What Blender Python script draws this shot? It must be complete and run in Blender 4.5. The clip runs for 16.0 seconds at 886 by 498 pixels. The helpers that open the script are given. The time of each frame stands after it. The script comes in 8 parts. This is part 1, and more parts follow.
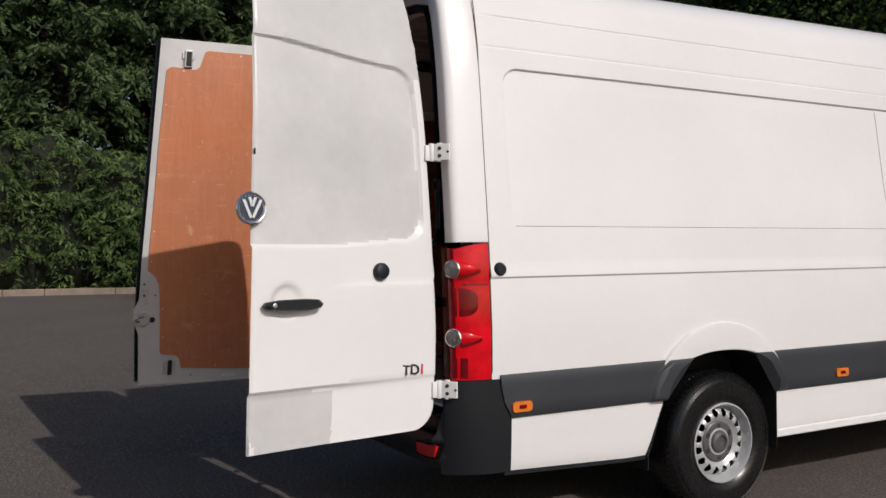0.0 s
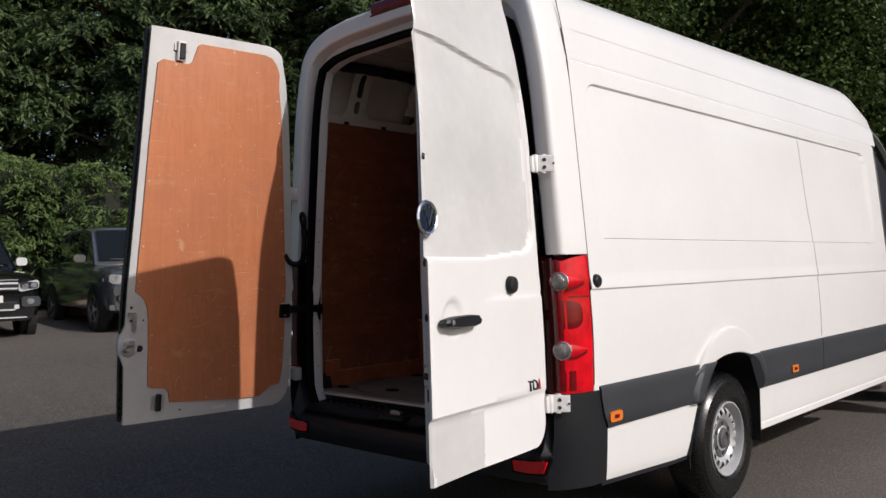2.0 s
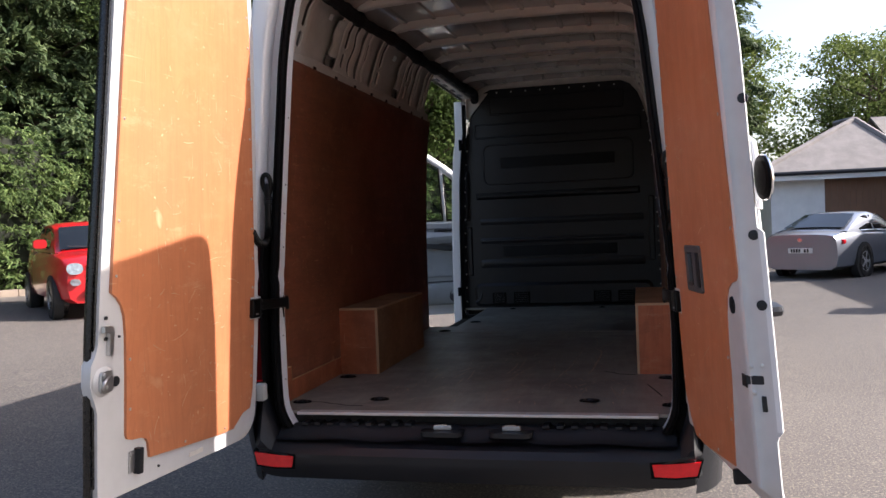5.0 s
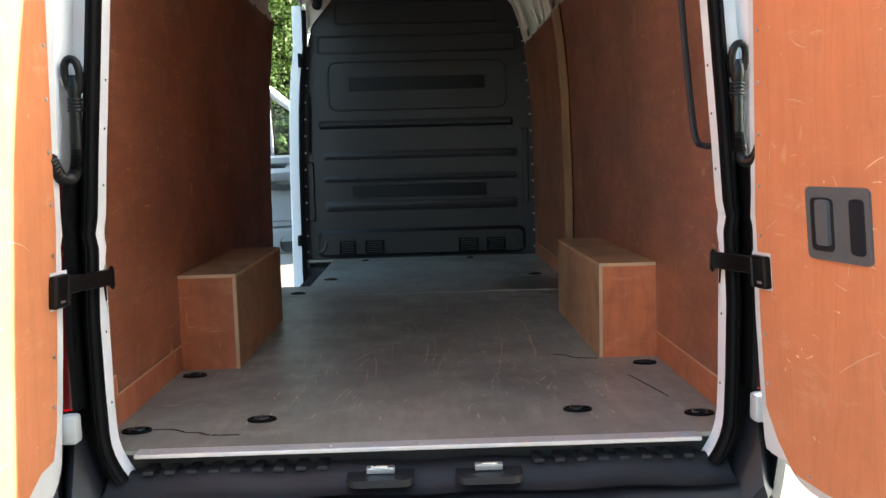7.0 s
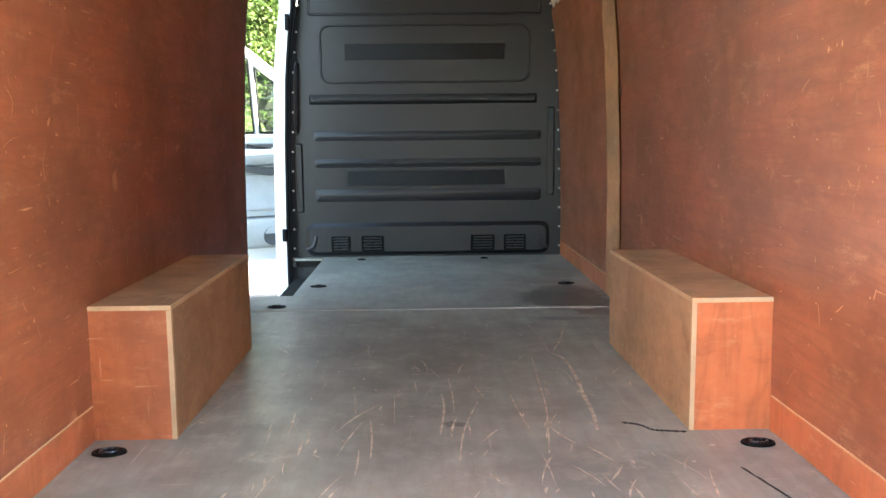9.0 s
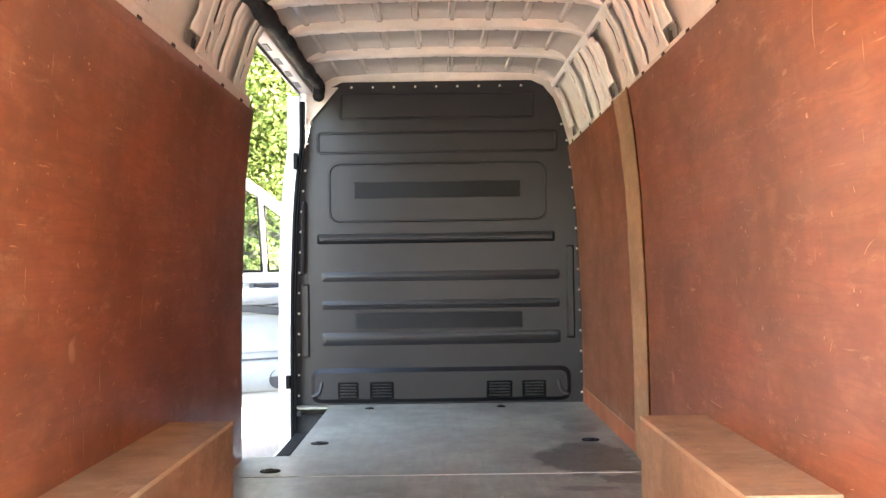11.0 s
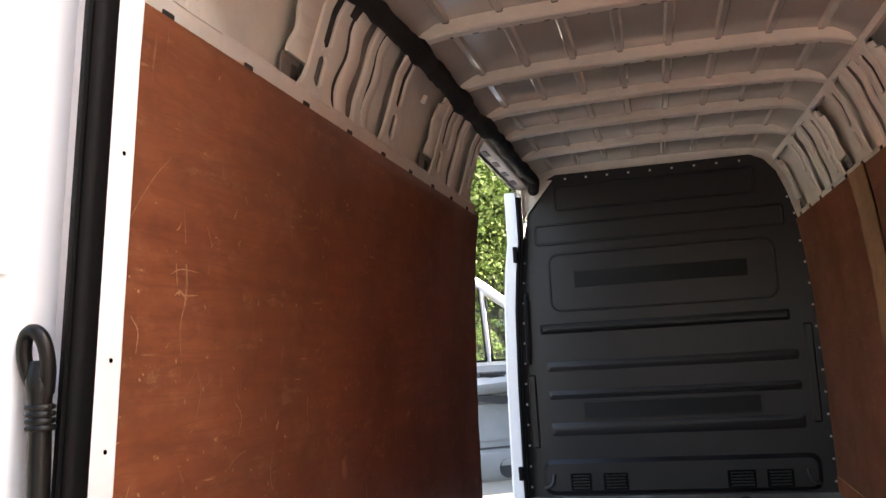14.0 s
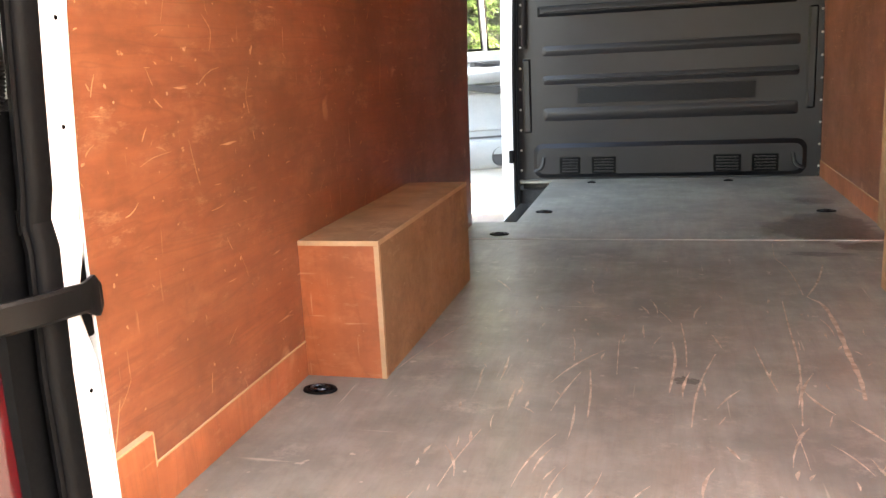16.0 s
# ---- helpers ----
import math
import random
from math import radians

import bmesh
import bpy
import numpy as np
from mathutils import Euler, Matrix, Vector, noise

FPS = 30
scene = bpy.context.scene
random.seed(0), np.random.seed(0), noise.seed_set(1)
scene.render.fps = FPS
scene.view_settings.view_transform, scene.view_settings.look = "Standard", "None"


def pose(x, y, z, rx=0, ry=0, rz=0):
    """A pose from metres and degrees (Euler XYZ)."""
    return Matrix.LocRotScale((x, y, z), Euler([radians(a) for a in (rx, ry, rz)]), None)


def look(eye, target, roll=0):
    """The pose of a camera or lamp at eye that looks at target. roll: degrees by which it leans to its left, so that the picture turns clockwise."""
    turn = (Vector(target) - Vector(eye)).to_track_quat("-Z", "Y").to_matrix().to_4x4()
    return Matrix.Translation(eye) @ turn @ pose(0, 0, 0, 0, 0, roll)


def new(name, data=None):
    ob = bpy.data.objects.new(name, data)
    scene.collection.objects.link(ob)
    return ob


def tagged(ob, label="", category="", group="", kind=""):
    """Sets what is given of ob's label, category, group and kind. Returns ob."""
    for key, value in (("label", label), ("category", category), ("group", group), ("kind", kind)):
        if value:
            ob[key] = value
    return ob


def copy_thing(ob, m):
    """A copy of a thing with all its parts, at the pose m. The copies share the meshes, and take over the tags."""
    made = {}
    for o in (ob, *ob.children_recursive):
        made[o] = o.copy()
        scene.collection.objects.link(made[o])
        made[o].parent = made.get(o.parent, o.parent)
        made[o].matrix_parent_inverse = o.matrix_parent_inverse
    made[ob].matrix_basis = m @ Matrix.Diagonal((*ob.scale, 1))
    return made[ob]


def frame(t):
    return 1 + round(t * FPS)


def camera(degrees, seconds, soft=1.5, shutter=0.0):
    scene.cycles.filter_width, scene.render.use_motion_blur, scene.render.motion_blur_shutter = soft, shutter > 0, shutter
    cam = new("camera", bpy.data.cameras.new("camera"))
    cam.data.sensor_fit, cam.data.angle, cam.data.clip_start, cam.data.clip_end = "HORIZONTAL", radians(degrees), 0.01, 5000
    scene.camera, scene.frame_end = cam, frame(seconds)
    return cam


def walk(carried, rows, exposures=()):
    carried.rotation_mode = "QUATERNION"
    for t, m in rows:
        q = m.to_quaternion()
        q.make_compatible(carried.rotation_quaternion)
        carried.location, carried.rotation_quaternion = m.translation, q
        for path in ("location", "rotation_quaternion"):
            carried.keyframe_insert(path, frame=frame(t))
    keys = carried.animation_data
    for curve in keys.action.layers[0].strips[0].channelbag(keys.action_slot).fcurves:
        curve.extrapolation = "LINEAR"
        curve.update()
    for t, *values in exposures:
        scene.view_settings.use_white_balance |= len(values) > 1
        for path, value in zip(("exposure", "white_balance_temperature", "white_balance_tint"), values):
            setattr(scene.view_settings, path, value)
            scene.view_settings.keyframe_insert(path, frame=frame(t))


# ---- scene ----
cam = camera(55.4, 16.0)
PATH = [
    (0, (4.057, -1.896, 1.353), (2.296, -0.95, 1.358), -0.5),
    (0.5, (3.8, -2.193, 1.372), (2.124, -1.101, 1.4), 0.1),
    (1, (3.569, -2.55, 1.377), (2.004, -1.306, 1.427), 0.3),
    (1.5, (3.279, -2.832, 1.353), (1.817, -1.469, 1.405), -0.7),
    (2, (2.98, -3.103, 1.354), (1.621, -1.636, 1.393), -1.2),
    (2.5, (2.652, -3.394, 1.372), (1.385, -1.847, 1.396), -1.3),
    (3, (2.254, -3.51, 1.378), (1.115, -1.867, 1.388), -1.3),
    (3.2, (2.102, -3.562, 1.387), (1.017, -1.882, 1.394), -1.4),
    (5.3, (0.522, -3.314, 1.422), (0.163, -1.348, 1.348), -2.3),
    (5.5, (0.436, -3.187, 1.414), (0.128, -1.214, 1.316), -2.3),
    (6, (0.252, -2.876, 1.403), (0.047, -0.894, 1.237), -2.1),
    (6.5, (0.081, -2.567, 1.419), (0.031, -0.578, 1.21), -1.8),
    (7, (0.03, -2.235, 1.405), (0.071, -0.247, 1.191), -1.5),
    (7.5, (0.033, -1.956, 1.426), (0.068, 0.032, 1.213), -1.0),
    (8, (-0.022, -1.708, 1.409), (0.016, 0.276, 1.163), -0.6),
    (8.2, (-0.038, -1.614, 1.402), (0.009, 0.368, 1.139), -0.6),
    (10.5, (0.028, -0.998, 1.475), (0.049, 0.997, 1.339), -0.5),
    (11, (0.03, -0.99, 1.505), (0.029, 1.01, 1.543), -0.8),
    (11.5, (-0.002, -0.999, 1.571), (-0.01, 0.989, 1.788), -0.8),
    (12, (0.001, -1.027, 1.612), (-0.023, 0.939, 1.98), -0.9),
    (12.5, (-0.003, -1.057, 1.637), (-0.058, 0.882, 2.124), -1.2),
    (13, (-0.018, -1.087, 1.646), (-0.174, 0.846, 2.132), -2.1),
    (13.5, (-0.037, -1.094, 1.642), (-0.399, 0.833, 2.034), -3.4),
    (14, (-0.043, -1.082, 1.613), (-0.517, 0.848, 1.84), -3.5),
    (14.5, (-0.036, -1.065, 1.546), (-0.566, 0.863, 1.577), -3.2),
    (15, (-0.022, -1.052, 1.516), (-0.561, 0.869, 1.37), -3.1),
    (15.5, (-0.014, -1.047, 1.468), (-0.538, 0.861, 1.176), -2.8),
    (16, (-0.003, -1.058, 1.422), (-0.507, 0.827, 0.985), -2.9),
]
EXPOSURE = [(0.0, -0.61, 6500, 13), (1.5, -0.35, 6500, 13), (3.2, -0.10, 6500, 14), (5.3, 1.88, 6600, 16), (6.5, 3.0, 6600, 3), (8.2, 4.42, 6600, -5), (10.3, 5.73, 7900, 13), (11.5, 5.6, 7900, 13), (12.5, 4.70, 6600, 11), (13.0, 4.27, 6600, 11), (14.0, 3.78, 7500, 15), (15.0, 4.62, 7800, 16), (16.0, 5.25, 8600, 12)]
walk(cam, [(t, look(eye, target, roll)) for t, eye, target, roll in PATH], EXPOSURE)

# ---- world and sun ----
SUN = Vector((1.0, 0.174, 0.70)).normalized()  # the way to the sun
world = bpy.data.worlds.new("sky")
world.use_nodes = True
scene.world = world
wn = world.node_tree.nodes
sky = wn.new("ShaderNodeTexSky")
sky.sky_type, sky.sun_disc = "NISHITA", False
sky.sun_elevation = math.asin(SUN.z)
sky.sun_rotation = math.atan2(SUN.x, SUN.y)
sky.air_density, sky.dust_density = 1.0, 2.5
wn["Background"].inputs["Strength"].default_value = 0.12
world.node_tree.links.new(sky.outputs[0], wn["Background"].inputs["Color"])
sun = new("sun", bpy.data.lights.new("sun", "SUN"))
sun.data.energy, sun.data.angle, sun.data.color = 3.6, radians(0.53), (1.0, 0.965, 0.915)
sun.matrix_world = look(SUN * 60, (0, 0, 0))


# ---- materials ----
def nodes_of(name):
    m = bpy.data.materials.new(name)
    m.use_nodes = True
    nt = m.node_tree
    return m, nt, nt.nodes["Principled BSDF"]


def put(nt, kind, **sockets):
    n = nt.nodes.new(kind)
    for key, value in sockets.items():
        n.inputs[key].default_value = value
    return n


def coords(nt, scale=(1, 1, 1), turn=(0, 0, 0)):
    tc = nt.nodes.new("ShaderNodeTexCoord")
    mp = nt.nodes.new("ShaderNodeMapping")
    mp.inputs["Scale"].default_value = scale
    mp.inputs["Rotation"].default_value = turn
    nt.links.new(tc.outputs["Object"], mp.inputs["Vector"])
    return mp.outputs[0]


def noise_of(nt, vec, scale, detail=4, rough=0.6):
    n = put(nt, "ShaderNodeTexNoise", Scale=scale, Detail=detail, Roughness=rough)
    nt.links.new(vec, n.inputs["Vector"])
    return n.outputs["Fac"]


def ramp(nt, fac, lo, hi, a=0.0, b=1.0):
    n = put(nt, "ShaderNodeMapRange")
    for i, v in ((1, lo), (2, hi), (3, a), (4, b)):
        n.inputs[i].default_value = v
    nt.links.new(fac, n.inputs[0])
    return n.outputs[0]


def mixed(nt, fac, a, b, how="MIX"):
    n = nt.nodes.new("ShaderNodeMix")
    n.data_type, n.blend_type = "RGBA", how
    for sock, v in ((n.inputs[0], fac), (n.inputs[6], a), (n.inputs[7], b)):
        if isinstance(v, bpy.types.NodeSocket):
            nt.links.new(v, sock)
        elif isinstance(v, (int, float)):
            sock.default_value = v
        else:
            sock.default_value = (*v, 1)
    return n.outputs[2]


def bumped(nt, bsdf, height, strength=0.2, dist=0.01):
    b = put(nt, "ShaderNodeBump", Strength=strength, Distance=dist)
    nt.links.new(height, b.inputs["Height"])
    nt.links.new(b.outputs[0], bsdf.inputs["Normal"])


def mat(name, col, rough=0.5, metal=0.0, var=0.12, scale=4.0, fine=60.0, bump=0.05, coat=0.0, wear=None, stretch=(1, 1, 1), spec=0.5):
    """A plain surface with stains at a large and grain at a small scale."""
    m, nt, p = nodes_of(name)
    v = coords(nt, stretch)
    big, small = noise_of(nt, v, scale), noise_of(nt, v, fine, 3)
    dark = tuple(c * (1 - var) for c in col)
    light = tuple(min(1, c * (1 + 0.5 * var)) for c in col)
    c = mixed(nt, ramp(nt, big, 0.35, 0.65), dark, light)
    c = mixed(nt, ramp(nt, small, 0.3, 0.7, 0, var), c, tuple(x * 0.5 for x in col))
    if wear:
        c = mixed(nt, ramp(nt, noise_of(nt, v, scale * 3, 8, 0.75), 0.6, 0.75, 0, 0.6), c, wear)
    nt.links.new(c, p.inputs["Base Color"])
    nt.links.new(ramp(nt, small, 0.2, 0.8, rough * 0.85, min(1, rough * 1.15)), p.inputs["Roughness"])
    p.inputs["Metallic"].default_value = metal
    p.inputs["Coat Weight"].default_value = coat
    p.inputs["Coat Roughness"].default_value = 0.06
    p.inputs["Specular IOR Level"].default_value = spec
    if bump:
        bumped(nt, p, small, bump)
    return m


def scuffed(name, col, dark, pale, grain, rough, amount, scuff_scale=1.0, coat=0.0, figure=0.3, cloudy=1.0):
    """Worn sheet wood: long grain, cloudy stains, thin pale scratches in two directions and small chips."""
    m, nt, p = nodes_of(name)
    g = noise_of(nt, coords(nt, grain), 1.0, 6, 0.65)
    fig = put(nt, "ShaderNodeTexNoise", Scale=1.0, Detail=3, Roughness=0.5, Distortion=1.6)
    nt.links.new(coords(nt, tuple(0.22 * k + 0.3 for k in grain)), fig.inputs["Vector"])
    wavy = nt.nodes.new("ShaderNodeMath")  # bands of the wood's figure
    wavy.operation = "PINGPONG"
    wavy.inputs[1].default_value = 0.07
    nt.links.new(fig.outputs["Fac"], wavy.inputs[0])
    cloud = noise_of(nt, coords(nt), 2.2, 5, 0.6)
    c = mixed(nt, ramp(nt, g, 0.3, 0.7), dark, col)
    c = mixed(nt, ramp(nt, cloud, 0.40, 0.64, 0, 0.85 * cloudy), c, tuple(x * 0.52 for x in col))
    blot = noise_of(nt, coords(nt, (1, 1, 1.6)), 7.5, 6, 0.7)
    c = mixed(nt, ramp(nt, blot, 0.52, 0.72, 0, 0.55), c, tuple(min(1, 0.84 * x + 0.16 * y) for x, y in zip(col, pale)))
    c = mixed(nt, ramp(nt, blot, 0.47, 0.30, 0, 0.6 * cloudy), c, tuple(x * 0.45 for x in col))
    for turn, sc, cut in (((0.5, 0.3, 0.9), (90, 5, 5), 0.70), ((-0.4, 0.6, -0.5), (5, 90, 7), 0.71), ((0.2, -0.9, 0.3), (6, 7, 80), 0.70)):
        s = noise_of(nt, coords(nt, tuple(k * scuff_scale for k in sc), turn), 1.0, 2, 0.5)
        mask = noise_of(nt, coords(nt, (1, 1, 1), turn), 3.1, 2)
        thin = nt.nodes.new("ShaderNodeMath")
        thin.operation = "MULTIPLY"
        nt.links.new(ramp(nt, s, cut, cut + 0.05, 0, amount), thin.inputs[0])
        nt.links.new(ramp(nt, mask, 0.48, 0.62), thin.inputs[1])
        c = mixed(nt, thin.outputs[0], c, pale)
    c = mixed(nt, ramp(nt, wavy.outputs[0], 0.018, 0.0, 0, figure), c, tuple(x * 0.45 for x in col))
    rub = noise_of(nt, coords(nt, (1.2, 1.2, 3.4)), 4.2, 7, 0.8)
    c = mixed(nt, ramp(nt, rub, 0.57, 0.72, 0, 0.36), c, pale)
    chips = noise_of(nt, coords(nt), 38 * scuff_scale, 2, 0.5)
    c = mixed(nt, ramp(nt, chips, 0.73, 0.77, 0, amount), c, pale)
    nt.links.new(c, p.inputs["Base Color"])
    nt.links.new(ramp(nt, cloud, 0.3, 0.7, rough * 0.8, rough * 1.2), p.inputs["Roughness"])
    p.inputs["Coat Weight"].default_value = coat
    p.inputs["Coat Roughness"].default_value = 0.25
    bumped(nt, p, g, 0.05, 0.004)
    return m


def leaf_mat(name, col, col2, through_light=0.35):
    m, nt, p = nodes_of(name)
    geo = nt.nodes.new("ShaderNodeNewGeometry")
    big = noise_of(nt, coords(nt), 1.3, 3)
    c = mixed(nt, geo.outputs["Random Per Island"], col, col2)
    c = mixed(nt, ramp(nt, big, 0.38, 0.62, 0, 0.75), c, tuple(x * 0.45 for x in col))
    nt.links.new(c, p.inputs["Base Color"])
    p.inputs["Roughness"].default_value = 0.6
    p.inputs["Specular IOR Level"].default_value = 0.2
    tr = nt.nodes.new("ShaderNodeBsdfTranslucent")
    nt.links.new(c, tr.inputs[0])
    mx = put(nt, "ShaderNodeMixShader", Fac=through_light)
    nt.links.new(p.outputs[0], mx.inputs[1])
    nt.links.new(tr.outputs[0], mx.inputs[2])
    nt.links.new(mx.outputs[0], nt.nodes["Material Output"].inputs[0])
    return m


def glass_mat(name, tint, rough=0.02):
    m, nt, p = nodes_of(name)
    p.inputs["Base Color"].default_value = (*tint, 1)
    p.inputs["Transmission Weight"].default_value = 1.0
    p.inputs["Roughness"].default_value = rough
    p.inputs["IOR"].default_value = 1.45
    return m


WHITE = mat("white_van_paint", (0.77, 0.765, 0.76), 0.32, var=0.03, scale=1.3, fine=25, bump=0.0, coat=0.35)
CREAM = mat("dusty_inner_paint", (0.80, 0.755, 0.69), 0.38, var=0.12, scale=3, fine=30, bump=0.02)
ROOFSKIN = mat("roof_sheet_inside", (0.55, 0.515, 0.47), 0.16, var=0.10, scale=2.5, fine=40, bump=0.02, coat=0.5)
PLY = scuffed("red_brown_plywood", (0.315, 0.099, 0.043), (0.205, 0.058, 0.027), (0.62, 0.36, 0.21), (30, 2.2, 30), 0.36, 0.75, coat=0.25, figure=0.34)
BOXPLY = scuffed("box_plywood", (0.48, 0.140, 0.054), (0.39, 0.105, 0.040), (0.62, 0.38, 0.22), (26, 26, 1.4), 0.42, 0.4, coat=0.12)
DOORPLY = scuffed("door_plywood", (0.60, 0.214, 0.096), (0.52, 0.180, 0.078), (0.68, 0.42, 0.25), (26, 26, 1.4), 0.42, 0.65, coat=0.12, figure=0.16, cloudy=0.22)
RAWPLY = scuffed("bare_plywood", (0.42, 0.235, 0.115), (0.34, 0.18, 0.085), (0.6, 0.42, 0.26), (5, 40, 40), 0.6, 0.4)
EDGE = mat("sawn_edge", (0.50, 0.33, 0.19), 0.7, var=0.2, fine=120)
FLOOR = scuffed("worn_grey_floor_ply", (0.285, 0.272, 0.226), (0.198, 0.188, 0.154), (0.60, 0.50, 0.40), (30, 3, 30), 0.42, 0.5, 0.7, coat=0.15, figure=0.12)
CHAR = mat("charcoal_plastic", (0.0058, 0.0064, 0.0090), 0.40, spec=0.36, var=0.2, scale=5, fine=300, bump=0.08)
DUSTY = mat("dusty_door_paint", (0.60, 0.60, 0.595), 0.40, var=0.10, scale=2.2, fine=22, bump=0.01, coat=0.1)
PATCH = mat("felt_tape", (0.0085, 0.0085, 0.009), 0.9, var=0.1, fine=200)
BLACK = mat("black_plastic", (0.0115, 0.0128, 0.0160), 0.45, spec=0.35, var=0.2, fine=250, bump=0.05)
RUBBER = mat("black_rubber", (0.007, 0.007, 0.0075), 0.28, spec=0.5, var=0.2, fine=90)
GLOSSBLACK = mat("black_hose", (0.0035, 0.0035, 0.0035), 0.35, var=0.1, fine=150, spec=0.22)
DEEP = mat("deep_black_rubber", (0.0025, 0.0026, 0.0030), 0.6, var=0.2, fine=120, spec=0.1)
GREY = mat("grey_moulding", (0.030, 0.034, 0.040), 0.55, var=0.12, fine=300, bump=0.06)
GREYTRIM = mat("grey_handle_plastic", (0.085, 0.085, 0.085), 0.5, var=0.1, fine=200)
LIGHTTRIM = mat("pale_cab_trim", (0.42, 0.43, 0.42), 0.55, var=0.1, fine=120)
STEEL = mat("bare_steel", (0.55, 0.55, 0.55), 0.35, 0.9, var=0.15, fine=80)
WHEELMETAL = mat("silver_wheel_paint", (0.50, 0.51, 0.52), 0.32, 0.25, var=0.12, fine=50)
CHROME = mat("chrome", (0.85, 0.86, 0.88), 0.08, 1.0, var=0.03, bump=0)
BRIGHT = mat("satin_chrome", (0.80, 0.81, 0.82), 0.30, 0.45, var=0.03, bump=0)
NAVY = mat("navy_enamel", (0.012, 0.02, 0.05), 0.2, coat=0.8, bump=0)
RED = mat("red_lens", (0.66, 0.002, 0.010), 0.10, var=0.35, scale=9, fine=220, bump=0.0, coat=0.25, spec=0.3)
REFLECT = mat("reflector_red", (0.66, 0.007, 0.012), 0.2, var=0.1, scale=40, fine=300, coat=0.4)
SMOKED = mat("smoked_red_lens", (0.06, 0.001, 0.002), 0.15, coat=0.3, bump=0)
DARKRED = mat("deep_red_lens", (0.17, 0.002, 0.005), 0.14, var=0.4, scale=14, fine=220, bump=0.0, coat=0.2, spec=0.3)
LAMPGLASS = mat("clear_lamp", (0.20, 0.185, 0.18), 0.14, 0.5, var=0.6, scale=55, fine=220, coat=0.9, bump=0.5)
ORANGE = mat("orange_lens", (0.75, 0.20, 0.02), 0.25, var=0.15, scale=40, fine=200, coat=0.6)
REDBADGE = mat("red_letter", (0.55, 0.02, 0.02), 0.3, bump=0)
WELL = mat("arch_liner", (0.012, 0.012, 0.012), 0.85)
LOOM = mat("black_cloth_tape", (0.0045, 0.0048, 0.0062), 0.75, var=0.3, scale=30, fine=300, bump=0.5)
GLASS = glass_mat("window_glass", (0.82, 0.90, 0.88))
CARGLASS = mat("dark_car_glass", (0.008, 0.010, 0.012), 0.04, var=0.2, bump=0, spec=0.4)
BLACKPAINT = mat("black_car_paint", (0.006, 0.0065, 0.0075), 0.12, var=0.02, coat=1.0, bump=0)
GREYPAINT = mat("gunmetal_car_paint", (0.17, 0.178, 0.188), 0.18, 0.6, var=0.02, coat=1.0, bump=0)
REDPAINT = mat("red_car_paint", (0.52, 0.012, 0.016), 0.3, coat=1.0, bump=0)
SILVERPAINT = mat("silver_car_paint", (0.24, 0.26, 0.30), 0.3, 0.6, var=0.02, coat=1.0, bump=0)
PLATE = mat("plate_white", (0.75, 0.75, 0.72), 0.4, bump=0)
HOLE = mat("dark_hole", (0.002, 0.002, 0.002), 1.0, var=0.0, bump=0, spec=0.0)
HEADLAMP = mat("headlamp_glass", (0.62, 0.64, 0.67), 0.10, 0.6, var=0.5, scale=14, fine=40, coat=1.0, bump=0.05)
INK = mat("plate_ink", (0.02, 0.02, 0.02), 0.5, bump=0)
BLUE = mat("plate_blue", (0.02, 0.08, 0.5), 0.4, bump=0)
BARK = mat("bark", (0.10, 0.075, 0.055), 0.9, var=0.4, scale=6, fine=40, bump=0.6)
HEDGELEAF = leaf_mat("hedge_sprays", (0.080, 0.140, 0.042), (0.190, 0.250, 0.085), 0.3)
CONIFER = leaf_mat("conifer_sprays", (0.055, 0.095, 0.040), (0.150, 0.200, 0.080), 0.25)
MIDLEAF = leaf_mat("green_leaves", (0.075, 0.130, 0.032), (0.165, 0.225, 0.070), 0.4)
PALELEAF = leaf_mat("pale_leaves", (0.12, 0.17, 0.045), (0.24, 0.29, 0.09), 0.45)
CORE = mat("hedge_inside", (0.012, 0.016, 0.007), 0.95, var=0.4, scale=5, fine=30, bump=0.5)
ROOFTILE = mat("grey_concrete_tile", (0.23, 0.21, 0.20), 0.8, var=0.2, scale=2, fine=40, bump=0.2)
TIMBER = mat("fence_timber", (0.42, 0.27, 0.13), 0.75, var=0.25, scale=3, fine=60, stretch=(4, 4, 0.6))
GARAGE = mat("brown_garage_door", (0.17, 0.085, 0.045), 0.5, var=0.1)
RENDERED = mat("white_weatherboard", (0.72, 0.73, 0.72), 0.7, var=0.06)
SOIL = mat("kerb_stone", (0.27, 0.215, 0.165), 0.85, var=0.2, fine=50)


